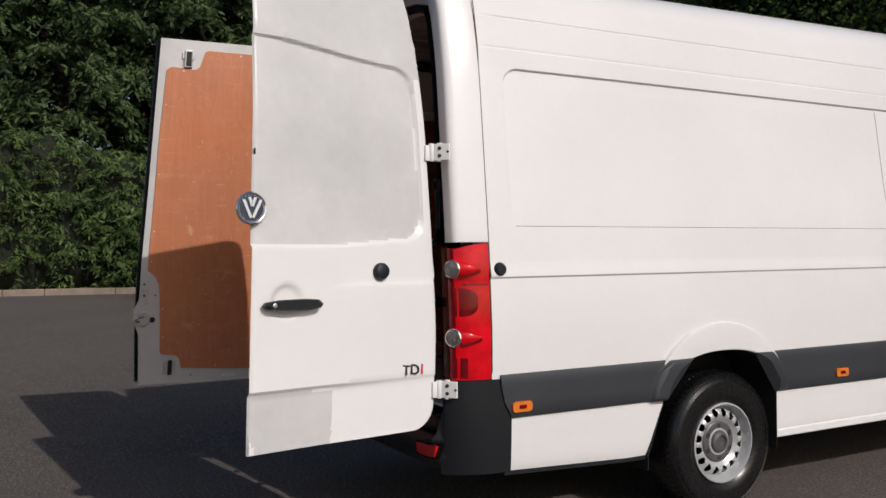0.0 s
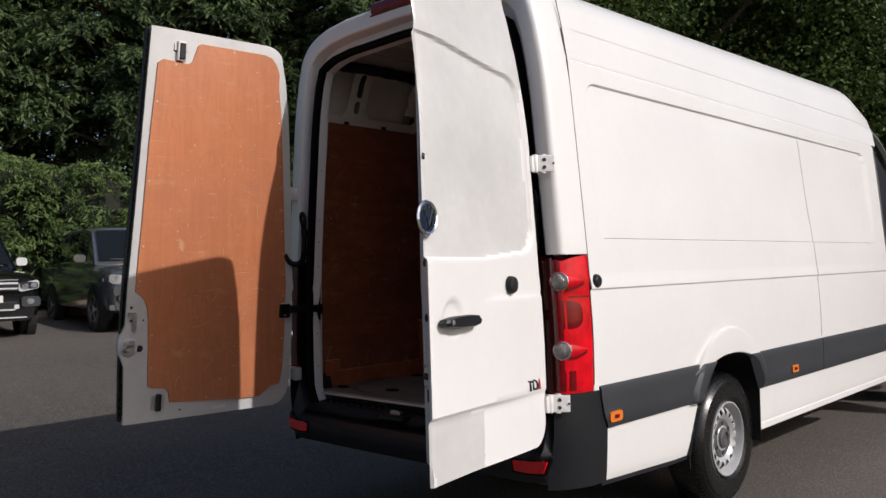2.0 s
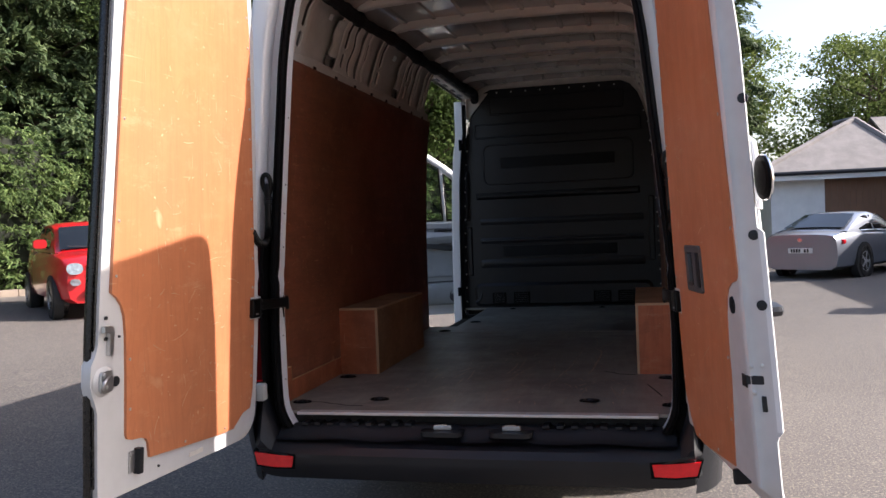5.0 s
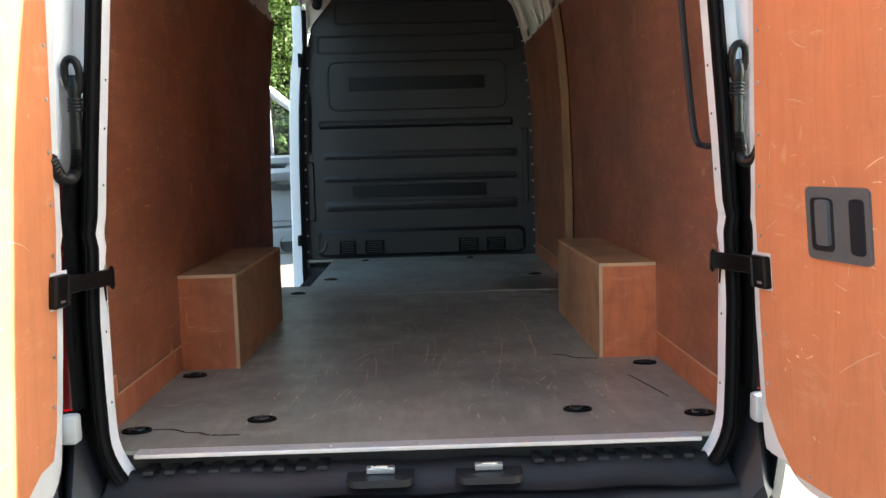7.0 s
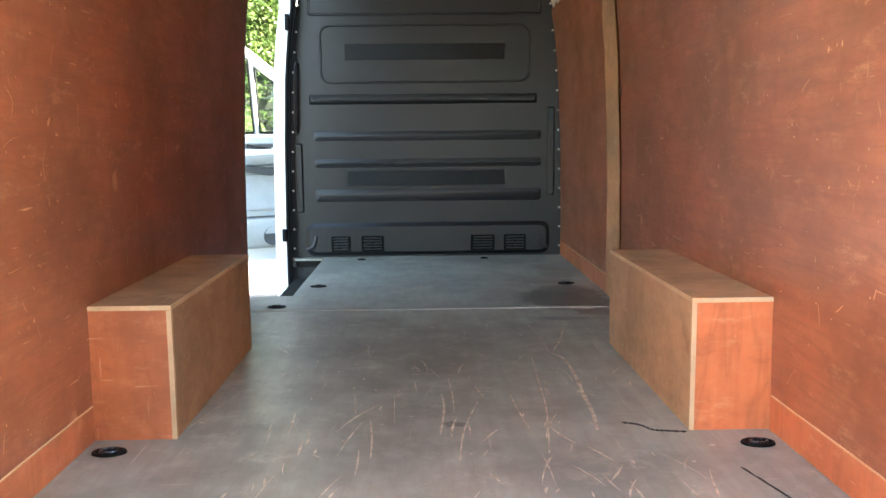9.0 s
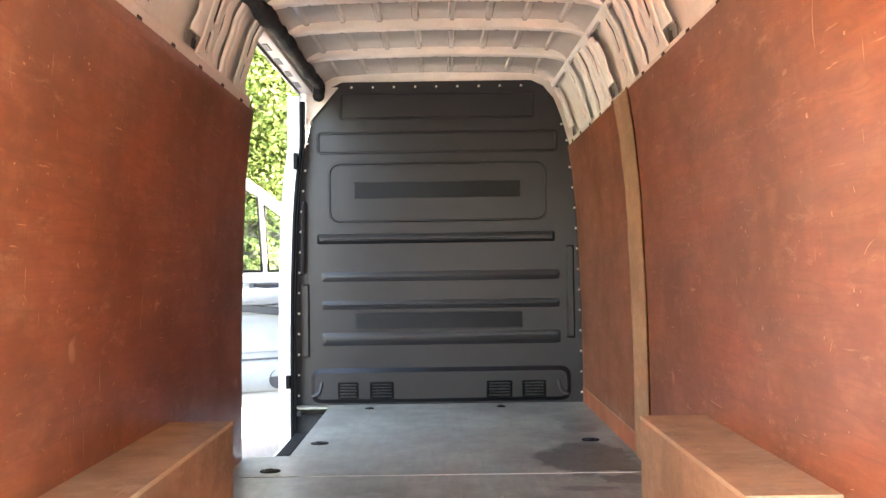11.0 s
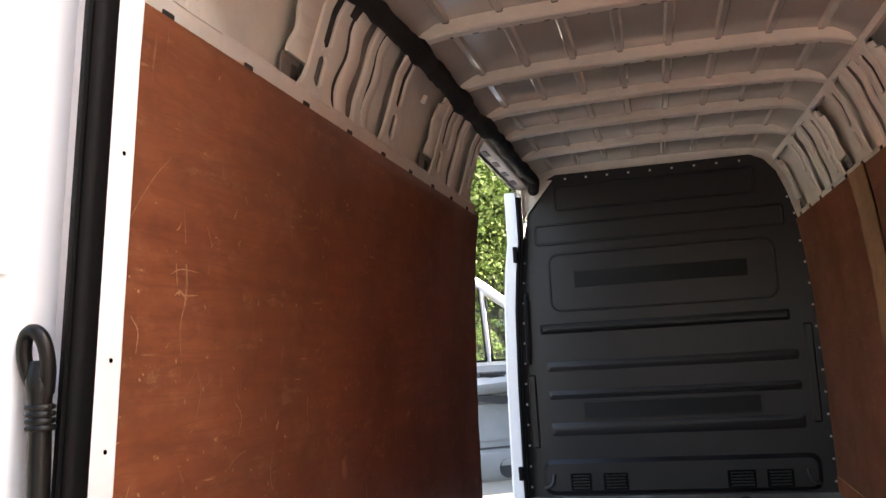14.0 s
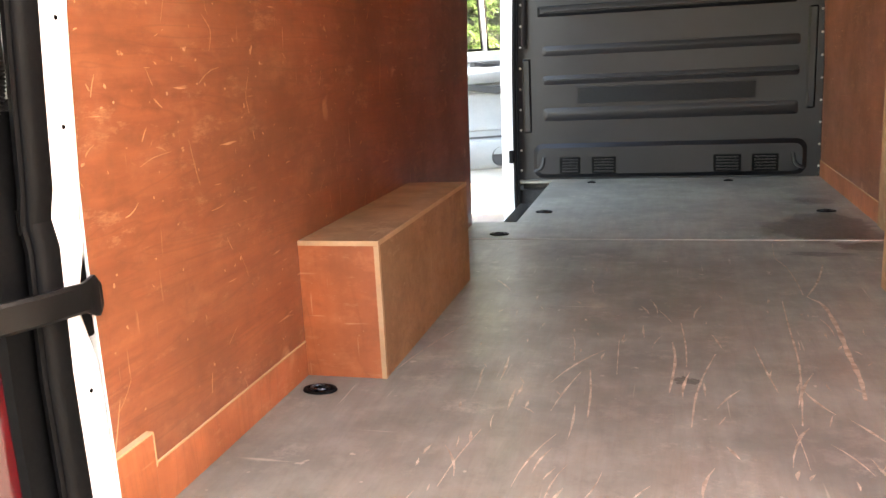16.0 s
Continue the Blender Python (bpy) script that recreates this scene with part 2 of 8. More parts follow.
def asphalt():
    m, nt, p = nodes_of("asphalt")
    v = coords(nt)
    cloud, grit, mid = noise_of(nt, v, 0.35, 6, 0.7), noise_of(nt, v, 170, 2, 0.8), noise_of(nt, v, 6, 6, 0.75)
    c = mixed(nt, ramp(nt, cloud, 0.3, 0.7), (0.052, 0.046, 0.043), (0.088, 0.079, 0.073))
    c = mixed(nt, ramp(nt, mid, 0.55, 0.74, 0, 0.6), c, (0.17, 0.148, 0.130))
    c = mixed(nt, ramp(nt, mid, 0.45, 0.30, 0, 0.55), c, (0.035, 0.034, 0.034))
    c = mixed(nt, ramp(nt, grit, 0.45, 0.75, 0, 0.65), c, (0.25, 0.218, 0.190))
    stones = noise_of(nt, v, 60, 2, 0.6)
    c = mixed(nt, ramp(nt, stones, 0.55, 0.66, 0, 0.7), c, (0.265, 0.225, 0.175))
    c = mixed(nt, ramp(nt, stones, 0.44, 0.34, 0, 0.6), c, (0.022, 0.021, 0.02))
    nt.links.new(c, p.inputs["Base Color"])
    p.inputs["Roughness"].default_value = 0.88
    bumped(nt, p, grit, 0.5, 0.006)
    return m


ASPHALT = asphalt()


# ---- mesh helpers ----
def part(name, bm, material, parent=None, label="", smooth=None, m=None):
    """Links a bmesh as one mesh object under a thing or under a part. smooth: the largest angle that is still shaded smooth."""
    me = bpy.data.meshes.new(name)
    bmesh.ops.recalc_face_normals(bm, faces=bm.faces)
    if smooth:
        for f in bm.faces:
            f.smooth = True
        for e in bm.edges:
            if len(e.link_faces) == 2 and e.calc_face_angle(0) > radians(smooth):
                e.smooth = False
    bm.to_mesh(me)
    bm.free()
    me.materials.append(material)
    ob = new(name, me)
    if m is not None:
        ob.matrix_world = m
    if parent is not None:
        ob.parent = parent
    if label:
        tagged(ob, label)
    return ob


def shared(name, me, parent, m):
    ob = new(name, me)
    ob.parent = parent
    ob.matrix_basis = m
    return ob


def group_of(name, label, category, m=None, group="", kind=""):
    e = new(name)
    e.empty_display_size = 0.2
    if m is not None:
        e.matrix_world = m
    return tagged(e, label, category, group, kind)


def box(bm, x0, x1, y0, y1, z0, z1, bevel=0.0, m=None):
    vs = [bm.verts.new((x, y, z)) for x in (x0, x1) for y in (y0, y1) for z in (z0, z1)]
    fs = [bm.faces.new([vs[i] for i in q]) for q in ((0, 1, 3, 2), (4, 6, 7, 5), (0, 4, 5, 1), (2, 3, 7, 6), (0, 2, 6, 4), (1, 5, 7, 3))]
    if bevel:
        es = list({e for f in fs for e in f.edges})
        r = bmesh.ops.bevel(bm, geom=es, offset=bevel, segments=2, affect="EDGES", profile=0.5)
        vs = list({v for v in r["verts"]} | {v for v in vs if v.is_valid})
    if m is not None:
        bmesh.ops.transform(bm, matrix=m, verts=[v for v in vs if v.is_valid])
    return vs


def loft(bm, rings, closed=True, caps=True):
    """Skins rows of points; closed: each row is a loop."""
    rows = [[bm.verts.new(p) for p in r] for r in rings]
    n = len(rows[0])
    for a, b in zip(rows, rows[1:]):
        for i in range(n if closed else n - 1):
            j = (i + 1) % n
            bm.faces.new((a[i], a[j], b[j], b[i]))
    if closed and caps:
        bm.faces.new(rows[0])
        bm.faces.new(rows[-1])
    return rows


def tube(bm, pts, r, n=8, wave=None):
    pts = [Vector(p) for p in pts]
    rings = []
    side = None
    for i, p in enumerate(pts):
        t = (pts[min(i + 1, len(pts) - 1)] - pts[max(i - 1, 0)]).normalized()
        if side is None:
            side = t.orthogonal().normalized()
        side = (side - t * side.dot(t)).normalized()
        up = t.cross(side)
        rr = r[i] if isinstance(r, (list, tuple)) else r
        if wave:
            rr *= wave if i % 2 else 1.0
        rings.append([p + (side * math.cos(2 * math.pi * k / n) + up * math.sin(2 * math.pi * k / n)) * rr for k in range(n)])
    loft(bm, rings)


def curve_pts(pts, n=8):
    """A smooth line through the points (Catmull-Rom)."""
    P = [Vector(p) for p in pts]
    P = [P[0] * 2 - P[1]] + P + [P[-1] * 2 - P[-2]]
    out = []
    for i in range(1, len(P) - 2):
        a, b, c, d = P[i - 1:i + 3]
        for k in range(n):
            t = k / n
            out.append(0.5 * ((2 * b) + (c - a) * t + (2 * a - 5 * b + 4 * c - d) * t * t + (3 * b - a - 3 * c + d) * t ** 3))
    out.append(P[-2])
    return out


def lathe(bm, prof, m=None, n=24, ends=True):
    """Turns (radius, height) round z."""
    rings = [[Vector((r * math.cos(2 * math.pi * k / n), r * math.sin(2 * math.pi * k / n), h)) for k in range(n)] for r, h in prof]
    if m is not None:
        rings = [[m @ p for p in r] for r in rings]
    loft(bm, rings, True, ends)


def slab(bm, outline, place, w0, w1):
    """A flat outline of (u, v), given thickness: place(u, v, w) is the point."""
    a = [bm.verts.new(place(u, v, w0)) for u, v in outline]
    b = [bm.verts.new(place(u, v, w1)) for u, v in outline]
    n = len(outline)
    bm.faces.new(a)
    bm.faces.new(b)
    for i in range(n):
        bm.faces.new((a[i], a[(i + 1) % n], b[(i + 1) % n], b[i]))


def rounded(x0, x1, z0, z1, r, n=5):
    """A rectangle's outline with rounded corners."""
    out = []
    for cx, cz, a0 in ((x1 - r, z1 - r, 0), (x0 + r, z1 - r, 90), (x0 + r, z0 + r, 180), (x1 - r, z0 + r, 270)):
        for k in range(n + 1):
            a = radians(a0 + 90 * k / n)
            out.append((cx + r * math.cos(a), cz + r * math.sin(a)))
    return out


def sheet(bm, nu, nv, f):
    rows = [[bm.verts.new(f(i / nu, j / nv)) for i in range(nu + 1)] for j in range(nv + 1)]
    for a, b in zip(rows, rows[1:]):
        for i in range(nu):
            bm.faces.new((a[i], a[i + 1], b[i + 1], b[i]))
    return rows


def thick(ob, t, offset=-1.0):
    s = ob.modifiers.new("thickness", "SOLIDIFY")
    s.thickness, s.offset = t, offset
    e = ob.modifiers.new("even_shading", "WEIGHTED_NORMAL")
    e.weight, e.keep_sharp = 90, True
    return ob


def at_points(table, v):
    """Straight lines between (place, value) pairs."""
    return float(np.interp(v, [a for a, _ in table], [b for _, b in table]))


def smooth_step(a, b, v):
    t = min(1, max(0, (v - a) / (b - a)))
    return t * t * (3 - 2 * t)


def lettering(name, text, size, material, parent, m, depth=0.002):
    c = bpy.data.curves.new(name, "FONT")
    c.body, c.size, c.extrude, c.align_x, c.align_y = text, size, depth, "CENTER", "CENTER"
    c.offset = 0.0009
    tmp = new("tmp", c)
    me = bpy.data.meshes.new_from_object(tmp.evaluated_get(bpy.context.evaluated_depsgraph_get()))
    bpy.data.objects.remove(tmp)
    bpy.data.curves.remove(c)
    me.materials.clear()
    me.materials.append(material)
    ob = new(name, me)
    ob.matrix_world = m
    ob.parent = parent
    return ob


# ---- the van: y runs forward, x to its right, its rear sill lies at y = 0 ----
van = group_of("panel_van", "white long high-roof panel van with rear doors open, parked on asphalt", "van")
SIDE = [(0.36, 0.955), (0.42, 0.965), (0.60, 0.975), (0.83, 0.981), (1.02, 0.982), (1.12, 0.9775), (1.20, 0.9725), (1.226, 0.9705), (1.233, 0.9705), (1.241, 0.9795), (1.256, 0.9775), (1.30, 0.9690), (1.45, 0.957), (1.80, 0.925),
        (2.10, 0.897), (2.165, 0.889), (2.245, 0.882), (2.256, 0.872), (2.264, 0.8745), (2.402, 0.8545), (2.413, 0.844), (2.421, 0.8465), (2.53, 0.822), (2.575, 0.803), (2.61, 0.778), (2.64, 0.748), (2.665, 0.71), (2.69, 0.655), (2.715, 0.57), (2.735, 0.42), (2.75, 0.0)]
INNER = [(0.66, 0.886), (1.3, 0.880), (1.8, 0.862), (2.05, 0.84), (2.22, 0.815)]
FLOOR_Z, BULK_Y, CAB_Y = 0.66, 4.175, 4.36
WHEEL_Y, FRONT_Y, WHEEL_R = 1.40, 5.80, 0.362


def xo(z):
    return at_points(SIDE, z)


def xi(z):
    return at_points(INNER, z)


def recess(y, z, y0, y1, z0, z1, r, edge=0.012):
    """1 inside a rounded rectangle, 0 outside, with a soft edge."""
    dx = max(y0 + r - y, y - (y1 - r), 0)
    dz = max(z0 + r - z, z - (z1 - r), 0)
    d = r - math.hypot(dx, dz)
    return smooth_step(-edge, edge, d)


PATCH_Y, PATCH_Z = (0.76, 1.94), 1.03  # the part of the flank that is drawn round the wheel opening


def flank(y, z, s):
    """Half width of the flank with its sunk panels and the flare over the wheel."""
    x = xo(z)
    fade = smooth_step(1.45, 1.80, z)
    x -= (0.004 + 0.010 * fade) * recess(y, z, 0.11, 4.07, 1.457, 2.165, 0.085, 0.0035)
    return x


def flared(y, z, s):
    """The flank with the flare over the rear wheel."""
    return flank(y, z, s) + (0.021 * smooth_step(0.488, 0.474, math.hypot(y - 1.33, z - 0.50)) * smooth_step(0.60, 0.64, z) if s > 0 else 0.0)


def arch_line(n):
    """The wheel opening from its rear foot over the top to its front foot."""
    ay, hw, foot, high = 1.345, 0.393, 0.61, 0.236
    out = [(0.856 + 0.096 * k / 8, 0.37 + 0.24 * k / 8) for k in range(8)]
    for a in np.linspace(math.pi, 0, n):
        c, q = math.cos(a), math.sin(a)
        out.append((ay + hw * math.copysign(abs(c) ** 0.85, c), foot + high * abs(q) ** 0.85))
    return out + [(ay + hw, foot - 0.24 * k / 8) for k in range(1, 9)]


def arch_edge(z, front):
    """Where the wheel opening's edge lies at this height."""
    q = min(1.0, max(0.0, (z - 0.61) / 0.236)) ** (1 / 0.85)
    return 1.345 + (1 if front else -1) * 0.393 * math.sqrt(1 - q * q) ** 0.85


def side_panel(s):
    """The outer side sheet with its sunk panels, belt line and wheel arch."""
    bm = bmesh.new()
    zs = list(np.arange(0.37, 1.02, 0.033)) + [PATCH_Z] + list(np.arange(1.07, 2.24, 0.03)) + [1.19, 1.212, 1.226, 1.233, 1.237, 1.241, 1.248, 1.256, 1.27, 1.30, 1.449, 1.4535, 1.457, 1.4605, 1.465, 2.245, 2.256, 2.264]
    zs += list(np.arange(2.075, 2.155, 0.009)) + [2.158, 2.1615, 2.165, 2.1685, 2.172]
    ys = list(np.arange(-0.012, CAB_Y, 0.04)) + list(np.arange(PATCH_Y[0], PATCH_Y[1], 0.02)) + list(np.arange(0.096, 0.20, 0.007)) + [PATCH_Y[0], PATCH_Y[1], CAB_Y]
    zs, ys = sorted({round(z, 4) for z in zs}), sorted({round(y, 4) for y in ys})
    if s < 0:
        ys = [y for y in ys if y < 2.79]
    rows = [[bm.verts.new((s * flank(y, z, s), y, z + 0.030 * max(0.0, 1 - y / 0.74) * smooth_step(0.46, 0.37, z))) for y in ys] for z in zs]
    for (za, a), (zb, b) in zip(zip(zs, rows), zip(zs[1:], rows[1:])):
        for i in range(len(ys) - 1):
            if not (PATCH_Y[0] - 1e-4 < ys[i] < PATCH_Y[1] - 1e-4 and zb < PATCH_Z + 1e-4):
                bm.faces.new((a[i], a[i + 1], b[i + 1], b[i]))
    (ya, yb) = PATCH_Y
    outer = [(ya, z) for z in zs if z < PATCH_Z - 1e-4] + [(y, PATCH_Z) for y in ys if ya - 1e-4 < y < yb + 1e-4] + [(yb, z) for z in zs[::-1] if z < PATCH_Z - 1e-4]

    def share(line):  # how far along the line each point lies
        d = [0.0]
        for p, q in zip(line, line[1:]):
            d.append(d[-1] + math.hypot(q[0] - p[0], q[1] - p[1]))
        return [v / d[-1] for v in d]

    arch = arch_line(60)
    along = share(arch)
    line = [(float(np.interp(t, along, [p[0] for p in arch])), float(np.interp(t, along, [p[1] for p in arch]))) for t in share(outer)]
    rings = []
    for k in list(np.linspace(0, 1, 22)):
        rings.append([(p[0] + (q[0] - p[0]) * k, p[1] + (q[1] - p[1]) * k) for p, q in zip(line, outer)])
    loft(bm, [[(s * flank(y, z, s), y, z) for y, z in r] for r in rings], False)
    bmesh.ops.delete(bm, geom=[v for v in bm.verts if not v.link_faces], context="VERTS")
    bmesh.ops.remove_doubles(bm, verts=bm.verts, dist=0.0004)
    bmesh.ops.recalc_face_normals(bm, faces=bm.faces)
    return thick(part("side_panel", bm, WHITE, van, smooth=28), 0.004, 0)


side_panel(1)
side_panel(-1)

# raised lip over the rear wheel opening
for s in (1, -1):
    bm = bmesh.new()
    prof = [(float(a), math.hypot(p[0] - 1.33, p[1] - 0.50)) for a, p in sorted((math.atan2(p[1] - 0.50, p[0] - 1.33), p) for p in arch_line(60) if p[1] > 0.60)]
    rings = []
    for a in np.linspace(radians(20), radians(160), 90):
        r0 = at_points(prof, a)
        row = []
        for k, o in ((0.0, -0.012), (0.0, 0.017), (0.05, 0.0205), (0.5, 0.0215), (0.86, 0.0215), (0.94, 0.0195), (0.975, 0.010), (1.0, -0.001)):
            r = r0 + (0.490 - r0) * k
            y, z = 1.33 + r * math.cos(a), 0.50 + r * math.sin(a)
            row.append((s * (flank(y, z, s) + o), y, z))
        rings.append(row)
    loft(bm, rings, False)
    thick(part("wheel_flare", bm, WHITE, van, smooth=32), 0.002, 0)

# wheel arch liners
for s in (1, -1):
    bm = bmesh.new()
    prof = [(y, z - 0.002) for y, z in arch_line(30)]
    prof = [(prof[0][0], 0.30)] + prof + [(prof[-1][0], 0.30)]
    loft(bm, [[(s * 0.978, y, z) for y, z in prof], [(s * 0.69, y, z) for y, z in prof]], False)
    bm.faces.new([bm.verts.new((s * 0.69, y, z)) for y, z in prof])
    thick(part("wheel_arch_liner", bm, WELL, van), 0.004, 0)

# roof: one pressed sheet from gutter to gutter
TOP = [(s * x, z) for s, seq in ((1, SIDE), (-1, SIDE[::-1])) for z, x in seq if z >= 2.264 and not (s < 0 and x == 0)]
bm = bmesh.new()
sheet_y = [-0.012, 0.12] + list(np.arange(0.25, 2.7, 0.25)) + [2.79, 3.0, 3.25, 3.5, 3.75, 4.0, 4.10, 4.2, 4.36, 4.46]
rings = []
for y in sheet_y:
    drop = 0.020 * (2.0 - y) + 0.13 * smooth_step(4.0, 4.6, y)
    rings.append([(x, y, z - drop * smooth_step(2.3, 2.6, z)) for x, z in TOP])
rows = loft(bm, rings, False)
bmesh.ops.delete(bm, geom=[f for f in bm.faces if f.calc_center_median().x < 0 and 2.79 < f.calc_center_median().y < 4.10 and f.calc_center_median().z < 2.54], context="FACES")
thick(part("roof", bm, WHITE, van, smooth=22), 0.004, 0)

# cab front: roof slope, windscreen, bonnet, as one shell
bm = bmesh.new()
CAB = [(4.46, 2.585, 0.86, 0.74), (4.60, 2.50, 0.865, 0.73), (4.85, 2.33, 0.87, 0.72), (5.10, 2.10, 0.89, 0.73), (5.40, 1.80, 0.92, 0.75), (5.75, 1.42, 0.95, 0.78), (6.0, 1.25, 0.95, 0.80), (6.35, 1.08, 0.93, 0.78), (6.6, 0.88, 0.88, 0.72), (6.68, 0.5, 0.84, 0.70)]
loft(bm, [[(s * x, y, z) for s, x, z in ((1, w, min(1.75, zt - 0.12)), (1, wt, zt - 0.03), (1, wt * 0.6, zt), (-1, wt * 0.6, zt), (-1, wt, zt - 0.03), (-1, w, min(1.75, zt - 0.12)))] for y, zt, w, wt in CAB], False)
thick(part("cab_shell", bm, WHITE, van, smooth=40), 0.004, 0)
for s in (1, -1):
    bm = bmesh.new()
    out = [(5.30, 0.42), (5.36, 0.62), (5.52, 0.78), (5.80, 0.85), (6.08, 0.78), (6.24, 0.6), (6.28, 0.42), (6.6, 0.42), (6.66, 0.7), (6.6, 0.98), (6.3, 1.1), (5.95, 1.26), (5.62, 1.45), (5.42, 1.40), (5.28, 1.0), (5.22, 0.42)]
    slab(bm, out, lambda u, v, w: (s * (w - 0.05 * smooth_step(6.2, 6.7, u)), u, v), 0.90, 0.965)
    part("front_wing", bm, WHITE, van, smooth=30)
    bm = bmesh.new()  # door opening closed by a black sheet that stands in for the cab's shade
    loft(bm, [[(s * x, y, z) for x, y, z in ((0.94, 4.37, 0.55), (0.93, 4.37, 1.4), (0.86, 4.40, 2.18), (0.80, 4.5, 2.36))], [(s * x, y, z) for x, y, z in ((0.90, 5.24, 0.55), (0.90, 5.4, 1.38), (0.84, 4.95, 2.05), (0.78, 4.7, 2.30))]], False)
    part("door_aperture", bm, BLACK, van)
    bm = bmesh.new()
    tube(bm, curve_pts([(s * 0.80, 4.46, 2.42), (s * 0.83, 4.75, 2.28), (s * 0.87, 5.1, 1.95), (s * 0.91, 5.45, 1.5)]), 0.035, 6)
    tube(bm, curve_pts([(s * 0.945, 4.37, 0.5), (s * 0.95, 4.37, 1.2), (s * 0.90, 4.38, 1.9), (s * 0.83, 4.42, 2.38)]), 0.028, 6)
    part("door_frame", bm, WHITE if s < 0 else GREYTRIM, van)

# lower sills and the dark lip of the rear skirt
for s in (1, -1):
    bm = bmesh.new()
    box(bm, s * 0.90, s * 0.968, 1.75, 4.37, 0.355, 0.40, 0.008)
    part("sill", bm, WHITE, van)
    bm = bmesh.new()
    loft(bm, [[(s * x, y, z + 0.030 * max(0.0, 1 - y / 0.74)) for x, z in ((0.90, 0.353), (0.962, 0.353), (0.962, 0.371), (0.90, 0.371))] for y in (0.06, 0.3, 0.55, 0.74, 0.86)])
    part("skirt_edge", bm, BLACK, van)


def moulding(s, start, end, z0, z1):
    """The dark band along the side; it runs over the flare up to the wheel opening."""
    bm = bmesh.new()
    zs = [(z0, -0.004), (z0 + 0.006, 0.012), (z0 + 0.02, 0.018), (z0 + 0.07, 0.018), (z1 - 0.05, 0.016), (z1 - 0.02, 0.0155), (z1 - 0.006, 0.010), (z1, -0.004)]
    rings = []
    for k in np.linspace(0, 1, 70):
        row = []
        for z, o in zs:
            y = start(z) + (end(z) - start(z)) * k
            row.append((s * (flared(y, z, s) + o), y, z))
        rings.append(row)
    loft(bm, rings)
    return part("side_moulding", bm, GREY, van, smooth=25)


moulding(1, lambda z: 0.026 + 0.055 * smooth_step(0.75, 0.62, z), lambda z: arch_edge(z, False) + 0.002, 0.625, 0.822)
moulding(1, lambda z: arch_edge(z, True) - 0.002, lambda z: 2.755, 0.60, 0.82)
moulding(1, lambda z: 2.765, lambda z: 4.34, 0.60, 0.82)
for y, z in ((0.13, 0.678), (2.236, 0.668), (4.20, 0.672)):
    bm = bmesh.new()
    slab(bm, rounded(y - 0.05, y + 0.05, z - 0.023, z + 0.023, 0.015), lambda u, v, w: (w, u, v), 0.985, 1.004)
    ml = part("marker_light", bm, ORANGE, van, "orange side marker light")
    bm = bmesh.new()
    slab(bm, rounded(y - 0.018, y + 0.018, z - 0.008, z + 0.008, 0.004), lambda u, v, w: (w, u, v), 1.004, 1.008)
    part("lens_rib", bm, DARKRED, ml)

# thin shut lines of the side sheets
EVEN = [(z, x) for z, x in SIDE if z not in (2.245, 2.256, 2.402, 2.413)]
for y0, y1, z0, z1, w, paint in ((-0.012, -0.012, 0.83, 2.55, 0.0034, GREYTRIM), (2.765, 2.705, 0.83, 2.15, 0.0016, GREYTRIM)):
    bm = bmesh.new()
    sheet(bm, 1, 200, lambda a, b: (max(flank(y0 + (y1 - y0) * b, z0 + (z1 - z0) * b, 1), at_points(EVEN, z0 + (z1 - z0) * b) + 0.004 * smooth_step(2.15, 2.25, z0 + (z1 - z0) * b) if y0 < 0 else 0) + 0.0022, y0 + (y1 - y0) * b + (a - 0.5) * w, z0 + (z1 - z0) * b))
    thick(part("panel_gap", bm, paint, van), 0.003, 0)
# thin grey strip that paints the groove's shade along the sunk panel's foot
for ya, yb in ((0.135, 2.735), (2.755, 4.05)):
    bm = bmesh.new()
    sheet(bm, 20, 1, lambda a, b: (flank(ya + (yb - ya) * a, 1.4575, 1) + 0.0012, ya + (yb - ya) * a, 1.4585 + 0.0024 * b))
    thick(part("panel_crease", bm, GREYTRIM, van), 0.002, 0)
bm = bmesh.new()  # round cap on the flank
lathe(bm, [(0.031, 0), (0.031, 0.012), (0.026, 0.022), (0.02, 0.026), (0.0005, 0.026)], pose(0.965, 0.037, 1.272, 0, 90, 0), 20)
part("door_stop_cap", bm, BLACK, van, smooth=30)


# ---- rear frame: nested curves from the flank round the corner into the opening ----
RIM = [(xo(z), z) for z in (0.60, 0.62, 0.64, 0.66, 0.69, 0.72, 0.76, 0.80)] + [(x, z) for z, x in SIDE if z > 0.80 and z not in (1.226, 1.233, 2.245, 2.256, 2.402, 2.413)]


def inset(d, zshift=0.0):
    """The rear outline drawn in by d, right foot to left foot."""
    P = RIM + [(-x, z) for x, z in RIM[::-1][1:]]
    out = []
    for i, (x, z) in enumerate(P):
        a, b = P[max(i - 1, 0)], P[min(i + 1, len(P) - 1)]
        tx, tz = b[0] - a[0], b[1] - a[1]
        L = math.hypot(tx, tz)
        dd = d * (1.0 + 0.12 * smooth_step(2.4, 2.65, z))
        bend = 0.040 * max(0.0, (0.72 - z) / 0.12) ** 2 * smooth_step(0.10, 0.16, d)  # round lower corners of the opening
        out.append((x - tz / L * dd - math.copysign(bend, x), max(z + tx / L * dd, 0.60) - zshift * smooth_step(2.2, 2.6, z)))
    return out


